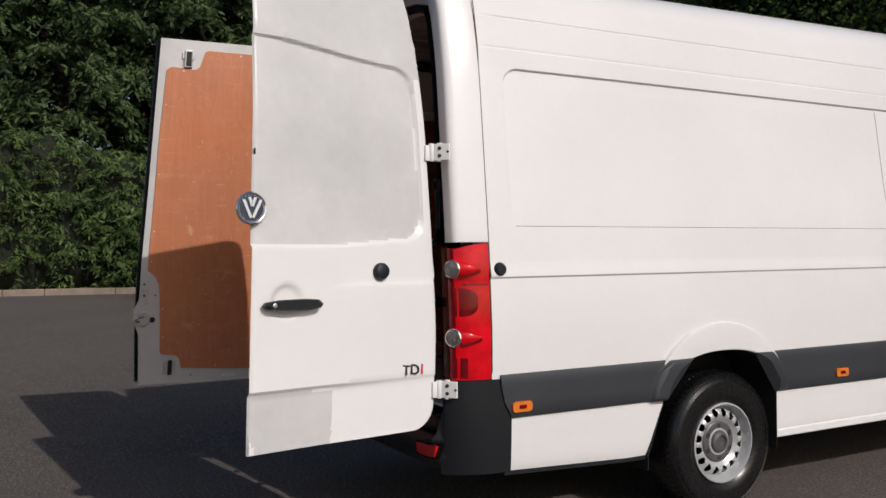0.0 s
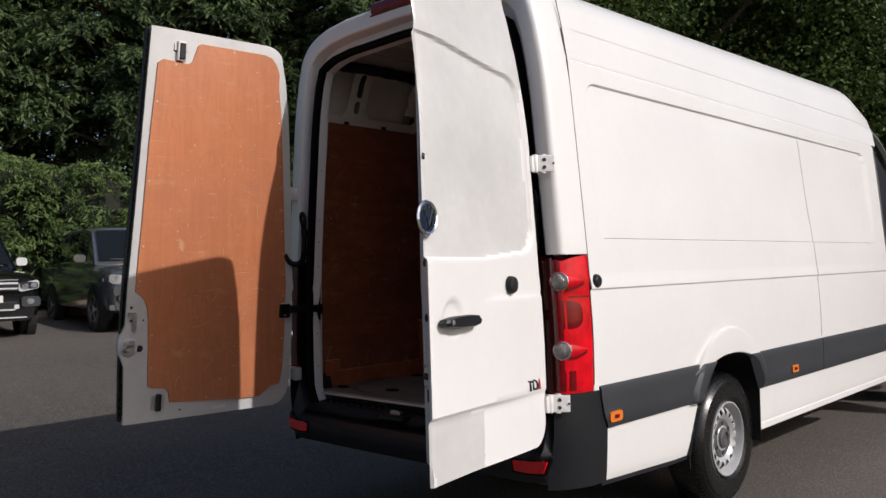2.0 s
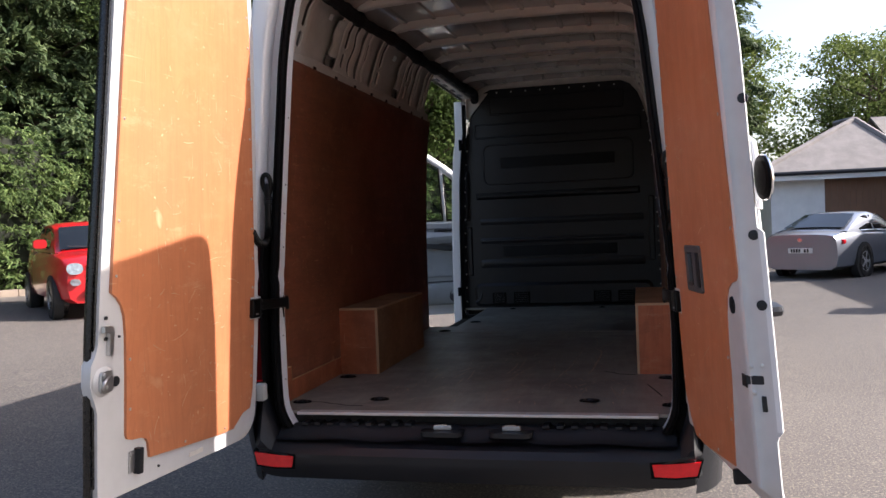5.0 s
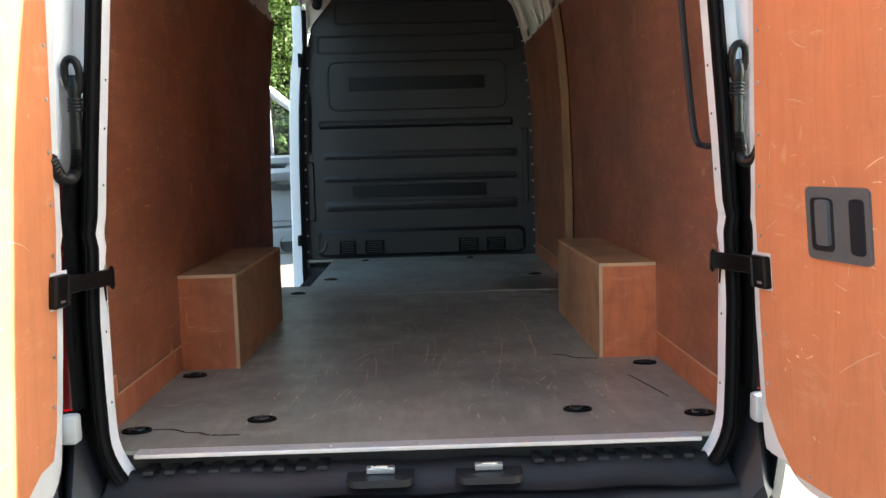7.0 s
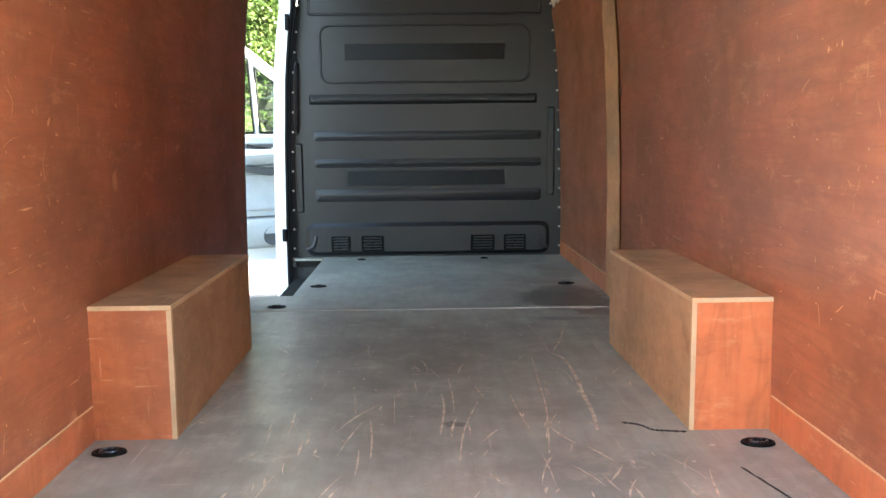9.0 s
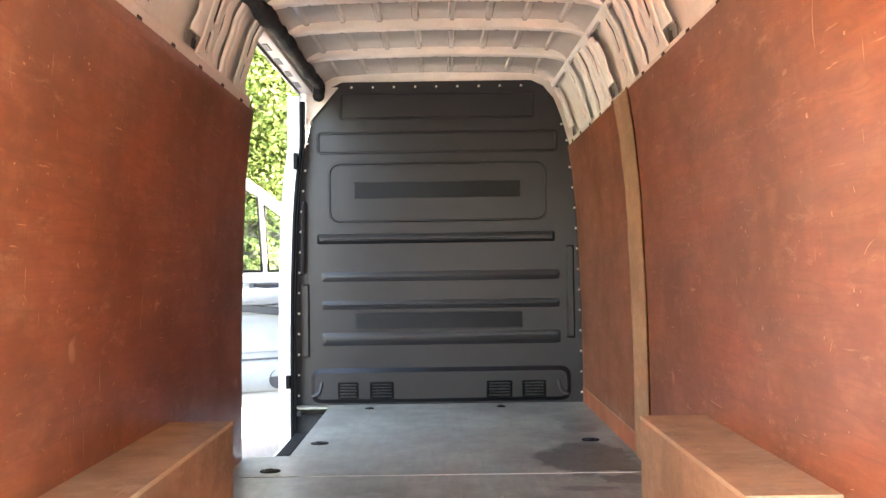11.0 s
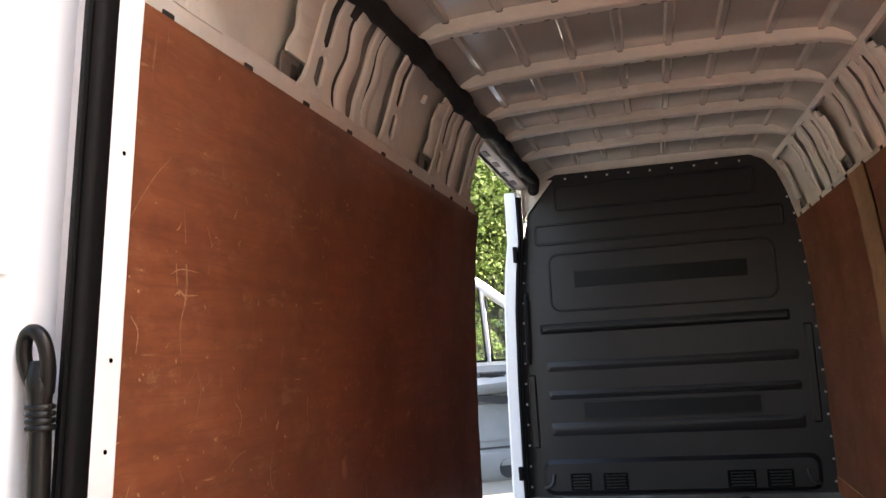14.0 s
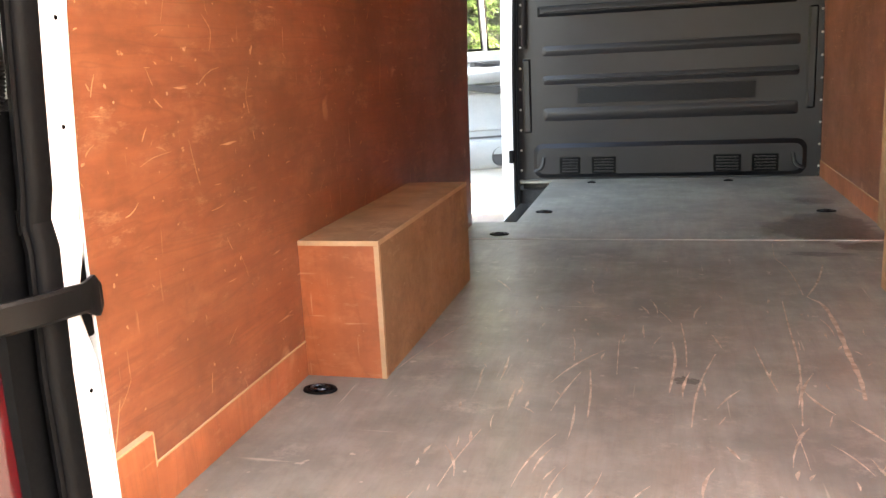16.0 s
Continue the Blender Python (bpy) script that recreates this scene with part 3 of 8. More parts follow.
def frame_band(name, steps, material, zmin=0.0, label="", zmax=0.0, side=0):
    bm = bmesh.new()
    rings = [[(x, y, z) for x, z in inset(d, 0.04)] for d, y in steps]
    loft(bm, rings, False)
    if zmin:
        bmesh.ops.bisect_plane(bm, geom=bm.verts[:] + bm.edges[:] + bm.faces[:], plane_co=(0, 0, zmin), plane_no=(0, 0, -1), clear_outer=True)
    if zmax:
        bmesh.ops.bisect_plane(bm, geom=bm.verts[:] + bm.edges[:] + bm.faces[:], plane_co=(0, 0, zmax), plane_no=(0, 0, 1), clear_outer=True)
    if side:
        bmesh.ops.bisect_plane(bm, geom=bm.verts[:] + bm.edges[:] + bm.faces[:], plane_co=(0, 0, 0), plane_no=(-side, 0, 0), clear_outer=True)
    return thick(part(name, bm, material, van, label, smooth=80), 0.005, 0)


frame_band("rear_pillar", [(0.0, -0.014), (0.003, -0.06), (0.008, -0.10), (0.014, -0.135), (0.019, -0.152), (0.025, -0.162), (0.033, -0.1675), (0.044, -0.169), (0.094, -0.169), (0.101, -0.166), (0.104, -0.158), (0.112, -0.10)], WHITE, 1.39)
frame_band("door_channel", [(0.112, -0.105), (0.150, -0.100), (0.160, -0.112), (0.162, -0.06)], WHITE, 1.40)
for s in (1, -1):
    frame_band("lower_door_channel", [(0.108, -0.112), (0.150, -0.106), (0.160, -0.112), (0.162, -0.06)], DEEP, 0.0, "", 1.40, s)
frame_band("door_seal", [(0.154, -0.104), (0.156, -0.138), (0.161, -0.150), (0.167, -0.152), (0.170, -0.144), (0.173, -0.147), (0.179, -0.146), (0.183, -0.138), (0.185, -0.120), (0.180, -0.110)], DEEP)
# the white jamb behind the seal, cut back beside the check straps
bm = bmesh.new()
rings = []
for d, y, cut in ((0.176, -0.114, 0.0), (0.183, -0.120, 0.0), (0.1845, -0.112, 0.0), (0.1855, -0.066, 0.030), (0.184, -0.062, 0.030), (0.176, -0.060, 0.030)):
    rings.append([(x, y - cut * smooth_step(1.035, 1.075, z) * smooth_step(1.215, 1.165, z), z) for x, z in inset(d, 0.04)])
loft(bm, rings, False)
jamb = thick(part("inner_frame", bm, WHITE, van, smooth=60), 0.003, 0)
for s in (1, -1):
    for z in (0.80, 0.985, 1.245, 1.36, 1.50, 1.62, 1.90):
        bm = bmesh.new()
        lathe(bm, [(0.0035, 0), (0.003, 0.0012), (0.0005, 0.0015)], pose(s * (at_points([(b, a) for a, b in sorted(inset(0.1855, 0.04)[:40], key=lambda p: p[1])], z) - 0.0022), -0.088, z, 0, -s * 90, 0), 8)
        part("jamb_hole", bm, HOLE, jamb)
    bm = bmesh.new()
    box(bm, s * 0.795, s * 0.845, -0.092, -0.060, 1.06, 1.20, 0.003)
    part("strap_pocket", bm, DEEP, van)
    bm = bmesh.new()  # closes the pillar between the jamb and the lining
    sheet(bm, 1, 12, lambda a, b: (s * (at_points([(0.6, 0.80), (1.2, 0.798), (1.6, 0.778), (2.2, 0.705)], 0.66 + 1.55 * b) * (1 - a) + (xi(0.66 + 1.55 * b) + 0.004) * a), -0.052 + 0.012 * a, 0.66 + 1.55 * b))
    thick(part("pillar_inside", bm, WHITE, van), 0.003, 0)

# high brake light on the roof's rear edge
bm = bmesh.new()
loft(bm, [[(x, y, z - 0.06 * x * x) for y, z in ((-0.10, 2.66), (-0.176, 2.648), (-0.184, 2.66), (-0.180, 2.700), (-0.150, 2.722), (-0.10, 2.725))] for x in np.linspace(-0.195, 0.195, 9)])
bl = part("high_brake_light", bm, DARKRED, van, "dark red high brake light on the roof edge", smooth=35)
bm = bmesh.new()
loft(bm, [[(x, y, z - 0.06 * x * x) for y, z in ((-0.08, 2.650), (-0.172, 2.640), (-0.176, 2.648), (-0.09, 2.66))] for x in np.linspace(-0.21, 0.21, 9)])
part("light_base", bm, BLACK, bl, smooth=35)

# tail lamps: a red corner lens with round clear lamps and dark wings
for s in (1, -1):
    bm = bmesh.new()
    zs = list(np.linspace(0.805, 1.385, 12))
    rings = []
    for z in zs:
        x = xo(z) + 0.002
        rings.append([(s * (x - d), y, z - 0.026 * smooth_step(-0.06, -0.178, y) * smooth_step(1.30, 1.385, z)) for d, y in ((0.02, -0.0155), (0.001, -0.0160), (0.003, -0.05), (0.014, -0.11), (0.036, -0.155), (0.064, -0.178), (0.10, -0.178), (0.13, -0.17), (0.14, -0.09))])
    loft(bm, rings)
    tl = part("tail_light", bm, RED, van, "red wraparound tail light with round clear lamps", smooth=35)
    bm = bmesh.new()  # dark inner strip towards the door
    loft(bm, [[(s * (xo(z) - d), y, z) for d, y in ((0.126, -0.181), (0.139, -0.178), (0.149, -0.088), (0.122, -0.088))] for z in zs])
    part("lamp_housing", bm, DEEP, tl)
    bm = bmesh.new()  # darker edge of the lens beside the door
    loft(bm, [[(s * (xo(z) + 0.004 - d), y, z) for d, y in ((0.070, -0.1835), (0.084, -0.184), (0.104, -0.184), (0.130, -0.178))] for z in np.linspace(0.812, 1.375, 8)], False)
    thick(part("lens_edge", bm, SMOKED, tl, smooth=40), 0.002, 0)

    def lens(y, o):  # a point's distance in from the flank along the lens
        return at_points([(-0.184, 0.10), (-0.178, 0.064), (-0.155, 0.036), (-0.11, 0.014), (-0.05, 0.003), (0.01, 0.0)], y) - o

    for zc in (1.275, 0.985):
        m = Matrix.Translation((s * (xo(zc) - 0.054), -0.164, zc)) @ pose(0, 0, 0, 90, 0, s * 34)
        bm = bmesh.new()
        lathe(bm, [(0.040, -0.01), (0.040, 0.013), (0.0365, 0.017)], m, 24)
        part("lamp_ring", bm, CHROME, tl)
        bm = bmesh.new()
        lathe(bm, [(0.0365, 0.013), (0.030, 0.019), (0.016, 0.022), (0.0005, 0.023)], m, 24)
        part("round_lamp", bm, LAMPGLASS, tl, smooth=40)
        bm = bmesh.new()  # a half cone that runs from the lamp along the flank
        rings = []
        for y, r in ((-0.150, 0.029), (-0.12, 0.025), (-0.095, 0.017), (-0.072, 0.008), (-0.058, 0.002)):
            rings.append([(s * (xo(zc) - lens(y, 0.004 + 0.45 * r * math.sin(t))), y, zc + r * math.cos(t)) for t in np.linspace(0, math.pi, 9)])
        loft(bm, rings, False)
        thick(part("lamp_wing", bm, RED, tl, smooth=50), 0.002, 0)
        bm = bmesh.new()
        loft(bm, [[(s * (xo(zc) - lens(y, 0.0065)), y, zc + dz) for dz in (-r - 0.012, -r * 0.5)] for y, r in ((-0.150, 0.030), (-0.12, 0.024), (-0.09, 0.014), (-0.06, 0.003))], False)
        thick(part("wing_shade", bm, DARKRED, tl), 0.002, 0)
    bm = bmesh.new()  # sunk block between the lamps, with round sides
    loft(bm, [[(s * (xo(z) - lens(y, 0.004)), y, z) for z in np.linspace(1.195 - q, 1.075 + q, 5)] for y, q in ((-0.165, 0.0), (-0.135, 0.0), (-0.105, 0.006), (-0.085, 0.018), (-0.075, 0.035))], False)
    thick(part("reflector_block", bm, DARKRED, tl, smooth=40), 0.003, 0)
    for za, zb in ((1.365, 1.318), (1.232, 1.028), (0.942, 0.812)):  # smoked inner band behind and between the lamps
        bm = bmesh.new()
        loft(bm, [[(s * (xo(z) - d + 0.0025), y, z) for d, y in ((0.044, -0.1635), (0.054, -0.1725), (0.066, -0.1805), (0.090, -0.1812), (0.105, -0.1810))] for z in np.linspace(zb, za, 6)], False)
        thick(part("smoked_band", bm, DARKRED, tl, smooth=40), 0.002, 0)
    for za, zb, run in ((1.214, 1.206, (-0.165, -0.12, -0.07, -0.022)), (0.90, 0.815, (-0.165, -0.14, -0.12))):
        bm = bmesh.new()
        loft(bm, [[(s * (xo(z) - lens(y, 0.0035)), y, z) for z in (za, zb)] for y in run], False)
        thick(part("lens_step", bm, DARKRED, tl), 0.002, 0)

# ---- bumper, step and sill ----
bm = bmesh.new()
rings = []
for k in np.linspace(-1, 1, 41):
    a = abs(k)
    x = k * 0.955
    back = -0.245 + 0.02 * a * a + 0.30 * smooth_step(0.915, 1.0, a) ** 1.5
    e = smooth_step(0.72, 0.90, a)
    low = 0.035 * smooth_step(0.82, 1.0, a)
    inner = 0.05
    top = 0.565 + 0.235 * smooth_step(0.84, 0.93, a)
    rings.append([(x, inner, top), (x, back + 0.09 - 0.03 * a, top), (x, back + 0.02 + 0.025 * e, top - 0.018 - 0.06 * smooth_step(0.84, 0.93, a)), (x, back + 0.010 * e, top - 0.045 - 0.165 * smooth_step(0.84, 0.93, a)), (x, back - 0.014 * e, 0.505 + 0.045 * e), (x, back - 0.012 * e, 0.500 + 0.040 * e), (x, back + 0.002 * e, 0.495 + 0.034 * e), (x, back, 0.47), (x, back + 0.03, 0.415 + low), (x, back + 0.10, 0.40 + low), (x, inner, 0.42)])
loft(bm, rings)
bumper = part("rear_bumper", bm, BLACK, van, "dark grey plastic rear bumper with step", smooth=35)
for s in (1, -1):
    bm = bmesh.new()  # side return of the bumper below the tail light
    loft(bm, [[(s * (xo(z) + o - 0.025 * smooth_step(0.62, 0.42, z) * smooth_step(-0.02, -0.16, y)), y, z) for y, o in ((-0.20, -0.075), (-0.165, -0.035), (-0.10, -0.006), (-0.02, 0.006), (0.03 + 0.055 * smooth_step(0.75, 0.62, z), 0.009), (0.05, -0.03))] for z in (0.398, 0.45, 0.55, 0.63, 0.70, 0.77, 0.803)])
    part("bumper_corner", bm, BLACK, bumper, smooth=35)
    bm = bmesh.new()
    slab(bm, [(s * 0.715, 0.468), (s * 0.79, 0.466), (s * 0.866, 0.474), (s * 0.882, 0.524), (s * 0.80, 0.518), (s * 0.708, 0.512)], lambda u, v, w: (u, w - 0.245 + 0.02 * (abs(u) / 0.955) ** 2 + 0.30 * smooth_step(0.915, 1.0, abs(u) / 0.955) ** 1.5, v), -0.006, 0.02)
    part("reflector", bm, REFLECT, bumper, "red rear reflector")
    bm = bmesh.new()
    slab(bm, [(s * 0.703, 0.460), (s * 0.79, 0.458), (s * 0.872, 0.466), (s * 0.892, 0.531), (s * 0.80, 0.526), (s * 0.698, 0.520)], lambda u, v, w: (u, w - 0.245 + 0.02 * (abs(u) / 0.955) ** 2 + 0.30 * smooth_step(0.915, 1.0, abs(u) / 0.955) ** 1.5, v), -0.002, 0.02)
    part("reflector_surround", bm, DEEP, bumper)
bm = bmesh.new()
sheet(bm, 30, 6, lambda a, b: (-0.80 + 1.6 * a, -0.20 + 0.12 * b, 0.572 + 0.045 * smooth_step(0.1, 0.8, b) + 0.004 * math.sin(a * 160)))
part("step_plate", bm, BLACK, bumper, smooth=40)
for i in range(26):
    x = -0.70 + i * 0.056
    if abs(x - 0.037) > 0.24:
        bm = bmesh.new()
        box(bm, x - 0.014, x + 0.014, -0.125, -0.055, 0.612, 0.624, 0.003)
        part("step_tread", bm, BLACK, bumper)
for x in (-0.101, 0.176):
    bm = bmesh.new()
    box(bm, x - 0.036, x + 0.036, -0.158, -0.135, 0.609, 0.626, 0.003)
    st = part("door_striker", bm, STEEL, van, "steel door striker plate in the sill")
    bm = bmesh.new()
    tube(bm, curve_pts([(x - 0.020, -0.150, 0.622), (x - 0.018, -0.160, 0.630), (x + 0.018, -0.160, 0.630), (x + 0.020, -0.150, 0.622)], 4), 0.0035, 6)
    part("striker_loop", bm, CHROME, st)
    bm = bmesh.new()
    slab(bm, rounded(x - 0.085, x + 0.085, -0.20, -0.10, 0.03), lambda u, v, w: (u, v, w), 0.590, 0.6085)
    part("striker_pocket", bm, BLACK, st)
bm = bmesh.new()
box(bm, -0.739, 0.739, -0.110, -0.062, 0.652, 0.6645, 0.003)
part("sill_strip", bm, mat("sill_aluminium", (0.62, 0.60, 0.58), 0.4, 0.5, fine=90), van, "pale metal edge strip with rivets")
for i in range(13):
    bm = bmesh.new()
    lathe(bm, [(0.006, 0), (0.004, 0.003), (0.0005, 0.0035)], Matrix.Translation((-0.70 + 0.1167 * i, -0.088, 0.664)), 8)
    part("sill_rivet", bm, STEEL, van)
bm = bmesh.new()
for y in (0.12, 4.2):
    box(bm, -0.86, 0.86, y, y + 0.05, 0.50, 0.652)
box(bm, -0.88, 0.88, -0.06, 0.05, 0.45, 0.652)
box(bm, -0.88, -0.60, 0.05, 0.78, 0.45, 0.645)
box(bm, 0.60, 0.88, 0.05, 0.78, 0.45, 0.645)
box(bm, -0.6, 0.6, 0.05, 6.3, 0.42, 0.65)
box(bm, 0.60, 0.90, 1.80, 5.2, 0.42, 0.65)
box(bm, -0.90, -0.60, 1.80, 2.76, 0.42, 0.60)
box(bm, -0.90, -0.60, 4.14, 5.2, 0.42, 0.60)
part("underbody", bm, WELL, van)

# ---- wheels ----
def wheel(s, y, r=WHEEL_R):
    m = Matrix.Translation((s * 0.83, y, r)) @ pose(0, 0, 0, 0, s * 90, 0)
    bm = bmesh.new()
    n, holes = 160, 16
    prof = [(0.178, 0.050), (0.169, 0.062), (0.160, 0.070), (0.150, 0.078), (0.139, 0.080), (0.128, 0.077), (0.115, 0.062), (0.098, 0.054), (0.080, 0.054), (0.073, 0.064), (0.066, 0.070), (0.0005, 0.070)]
    rows = [[bm.verts.new(m @ Vector((q * math.cos(2 * math.pi * k / n), q * math.sin(2 * math.pi * k / n), h))) for k in range(n)] for q, h in prof]
    for j, (a, b) in enumerate(zip(rows, rows[1:])):
        for i in range(n):
            k = (i + 0.5) % (n / holes) / (n / holes)
            lim = {1: 0.17, 2: 0.29, 3: 0.30, 4: 0.22}.get(j, 0)
            if lim and abs(k - 0.5) < lim:
                continue
            bm.faces.new((a[i], a[(i + 1) % n], b[(i + 1) % n], b[i]))
    w = thick(part("wheel", bm, WHEELMETAL, van, "silver steel wheel with black tyre", smooth=40), 0.004, 0)
    bm = bmesh.new()
    lathe(bm, [(0.195, -0.09), (0.22, -0.105), (0.31, -0.108), (0.348, -0.09), (r, -0.055), (r, 0.055), (0.350, 0.085), (0.333, 0.100), (0.326, 0.097), (0.312, 0.108), (0.25, 0.114), (0.222, 0.106), (0.198, 0.085)], m, 48, False)
    part("tyre", bm, RUBBER, w, smooth=30)
    bm = bmesh.new()
    for k in range(72):
        a = 2 * math.pi * k / 72
        for off, tilt in ((-0.055, 0.3), (0.0, -0.3), (0.055, 0.3)):
            box(bm, -0.006, 0.006, -0.022, 0.022, -0.001, 0.0012, 0, m @ pose(0, 0, 0, 0, 0, math.degrees(a)) @ pose(r, 0, off, 0, 90, 0) @ pose(0, 0, 0, 0, 0, 90 + 30 * tilt))
    part("tread", bm, RUBBER, w)
    bm = bmesh.new()
    lathe(bm, [(0.195, -0.08), (0.185, -0.02), (0.188, 0.06), (0.204, 0.092), (0.204, 0.104), (0.196, 0.106), (0.189, 0.096), (0.183, 0.070), (0.175, 0.052)], m, 48, False)
    part("rim", bm, WHEELMETAL, w, smooth=30)
    bm = bmesh.new()
    lathe(bm, [(0.185, 0.0), (0.0005, 0.0)], m, 24)
    part("brake_shadow_plate", bm, WELL, w)
    bm = bmesh.new()
    lathe(bm, [(0.108, 0.052), (0.106, 0.064), (0.098, 0.069), (0.060, 0.070), (0.052, 0.084), (0.036, 0.090), (0.030, 0.080), (0.0005, 0.080)], m, 32)
    part("hub_cap", bm, mat("dull_hub_paint", (0.10, 0.10, 0.105), 0.45, 0.2, var=0.25, scale=20), w, smooth=30)
    for k in range(6):
        a = 2 * math.pi * k / 6
        bm = bmesh.new()
        lathe(bm, [(0.013, 0.05), (0.013, 0.0705), (0.010, 0.072), (0.0005, 0.066)], m @ Matrix.Translation((0.080 * math.cos(a), 0.088 * math.sin(a), 0)), 6)
        part("wheel_nut", bm, WELL, w)


for s in (1, -1):
    for y in (WHEEL_Y, FRONT_Y):
        wheel(s, y)


# ---- rear doors: drawn shut, then swung on their tilted hinge lines ----
OUT_Y = -0.165
DOOR_TOP, DOOR_BOT = 2.565, 0.612
KNOCKED = mat("knocked_wood", (0.72, 0.47, 0.31), 0.7, var=0.3, fine=90)


def hinge_x(z):
    """The hinge-side edge of a shut door, with round corners at top and bottom."""
    x = xo(z) - 0.092
    x -= 0.10 * (1 - math.sqrt(max(0, 1 - max(0, (DOOR_BOT + 0.10 - z) / 0.10) ** 2)))
    k = max(0, (z - (DOOR_TOP - 0.10)) / 0.10)
    return min(x, (xo(DOOR_TOP - 0.12) - 0.092) - 0.11 * (1 - math.sqrt(max(0, 1 - min(1, k) ** 2)))) if k else x


def swing(s, degrees_open):
    foot, head = Vector((s * 0.927, -0.2, 0.77)), Vector((s * 0.877, -0.2, 1.775))
    return Matrix.Translation(foot) @ Matrix.Rotation(s * radians(degrees_open), 4, head - foot) @ Matrix.Translation(-foot)


def rear_door(s, degrees_open):
    # the tilted hinge line lifts the free edge; the shut shape is drawn down by as much
    shear = Matrix(((1, 0, 0, 0), (0, 1, 0, 0), (s * 0.05, 0, 1, -0.046), (0, 0, 0, 1)))
    M = swing(s, degrees_open) @ shear

    def P(x, y, z):
        return M @ Vector((s * x, y, z))

    in_y, ply_y = (-0.096, -0.0935) if s > 0 else (-0.118, -0.108)
    FREE = [(0.6, 0.045), (1.3, 0.042), (2.57, 0.036)] if s > 0 else [(0.6, -0.026), (0.90, -0.040), (0.95, -0.062), (0.975, -0.072), (1.04, -0.072), (1.065, -0.056), (1.10, -0.044), (1.29, -0.042), (1.7, -0.027), (2.57, 0.0)]
    zs = [DOOR_BOT + 0.001] + [DOOR_BOT + k for k in (0.006, 0.015, 0.03, 0.05, 0.075)] + list(np.arange(0.71, 2.41, 0.03)) + [2.43, 2.46, 2.485, 2.505, 2.52, 2.533, 2.545, 2.555, DOOR_TOP - 0.001]
    zs = sorted({round(z, 4) for z in zs + [0.815, 0.828, 0.84] + list(np.arange(1.355, 1.43, 0.009)) + list(np.arange(2.09, 2.185, 0.008))})
    n = 84
    zs = sorted(set(zs) | {round(z, 4) for z in np.arange(1.085, 1.24, 0.010)})
    bm = bmesh.new()
    rings = []
    for z in zs:
        h = hinge_x(z)
        fr = at_points(FREE, z)
        ring = []
        for k in range(n + 1):
            x = fr + (h - fr) * k / n
            d = 0.0
            top = 2.180 - 0.05 * smooth_step(0.0, 0.7, x)
            d -= 0.016 * recess(x, z, -0.5, h - 0.045, 1.375 + 0.03 * smooth_step(0.35, 0.8, x), top, 0.09, 0.008)
            d -= (0.017 - 0.010 * smooth_step(0.25, 0.8, x)) * smooth_step(0.838, 0.822, z)
            d += 0.006 * smooth_step(1.235, 1.215, z + 0.10 * smooth_step(0.35, 0.85, 0.85 - x)) * smooth_step(0.3, 0.6, x)
            if s > 0:  # the head of the skin leans forward; a dish behind the handle
                d -= 0.012 * smooth_step(0.074, 0.045, math.hypot(x - 0.185, z - 1.165))
                d -= min(0.058, 0.047 * (max(0.0, z - 1.85) / 0.52) ** 1.5)
            edge = 0.006 if k in (0, n) else 0
            ring.append(P(x, OUT_Y - d + edge, z))
        # the inner pan, drawn in along the bottom; the end face leans in on the door that shuts last
        y1 = in_y - (0.045 * smooth_step(0.69, 0.645, z) if s > 0 else 0.0)
        y0 = min(OUT_Y + min(0.058, 0.047 * (max(0.0, z - 1.85) / 0.52) ** 1.5), y1 - 0.018)
        lean = 0.042 if s > 0 else 0.0
        for k in range(n, -1, -4):
            x = fr + lean + (h - fr - lean) * k / n
            ring.append(P(x, y1 - (0.006 if k in (0, n) else 0), z))
            if k == 4 and s > 0:
                ring += [P(fr + lean + 0.014, y1, z), P(fr + lean + 0.006, y1 - 0.0015, z)]
        if s > 0:
            for q in (0.85, 0.7, 0.5, 0.3, 0.15):
                ring.append(P(fr + lean * math.sin(q * math.pi / 2) ** 1.3, y0 + 0.010 + (y1 - y0 - 0.016) * q, z))
        rings.append(ring)
    loft(bm, rings)
    door = part("rear_door", bm, WHITE, van, "white rear door swung open, lined with orange-brown plywood", smooth=34)
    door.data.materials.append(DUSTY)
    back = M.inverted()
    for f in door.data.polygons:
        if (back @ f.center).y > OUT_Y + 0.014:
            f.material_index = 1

    # plywood lining with cut-outs for the latches
    lo, hi, f0 = 0.70, 2.51, 0.105
    hx = [(z, hinge_x(min(max(z, 0.75), 2.36)) - 0.055) for z in np.linspace(lo + 0.10, 2.33, 14)]
    if s > 0:
        out = [(0.290, lo - 0.010), (0.64, lo - 0.035), (0.76, lo - 0.03), (0.815, lo + 0.03)] + [(x + 0.022, z) for z, x in hx]
        edge = [(0.115, 1.9), (0.095, 1.5), (0.090, 1.27), (0.094, 1.250), (0.108, 1.240), (0.152, 1.232), (0.184, 1.216), (0.207, 1.190), (0.227, 1.135), (0.239, 1.06), (0.243, 0.96)]
    else:
        out = [(0.198, lo), (0.58, lo - 0.024), (0.70, lo - 0.026), (0.735, lo + 0.0), (0.765, lo + 0.022), (0.82, lo + 0.032)] + [(x, z) for z, x in hx]
        edge = [(0.016, 2.0), (0.004, 1.6), (-0.006, 1.36), (-0.008, 1.258), (0.018, 1.240), (0.040, 1.215), (0.054, 1.180), (0.063, 1.12), (0.072, 0.96), (0.078, 0.80), (0.084, 0.787), (0.104, 0.780), (0.150, 0.776), (0.176, 0.766), (0.188, 0.75)]
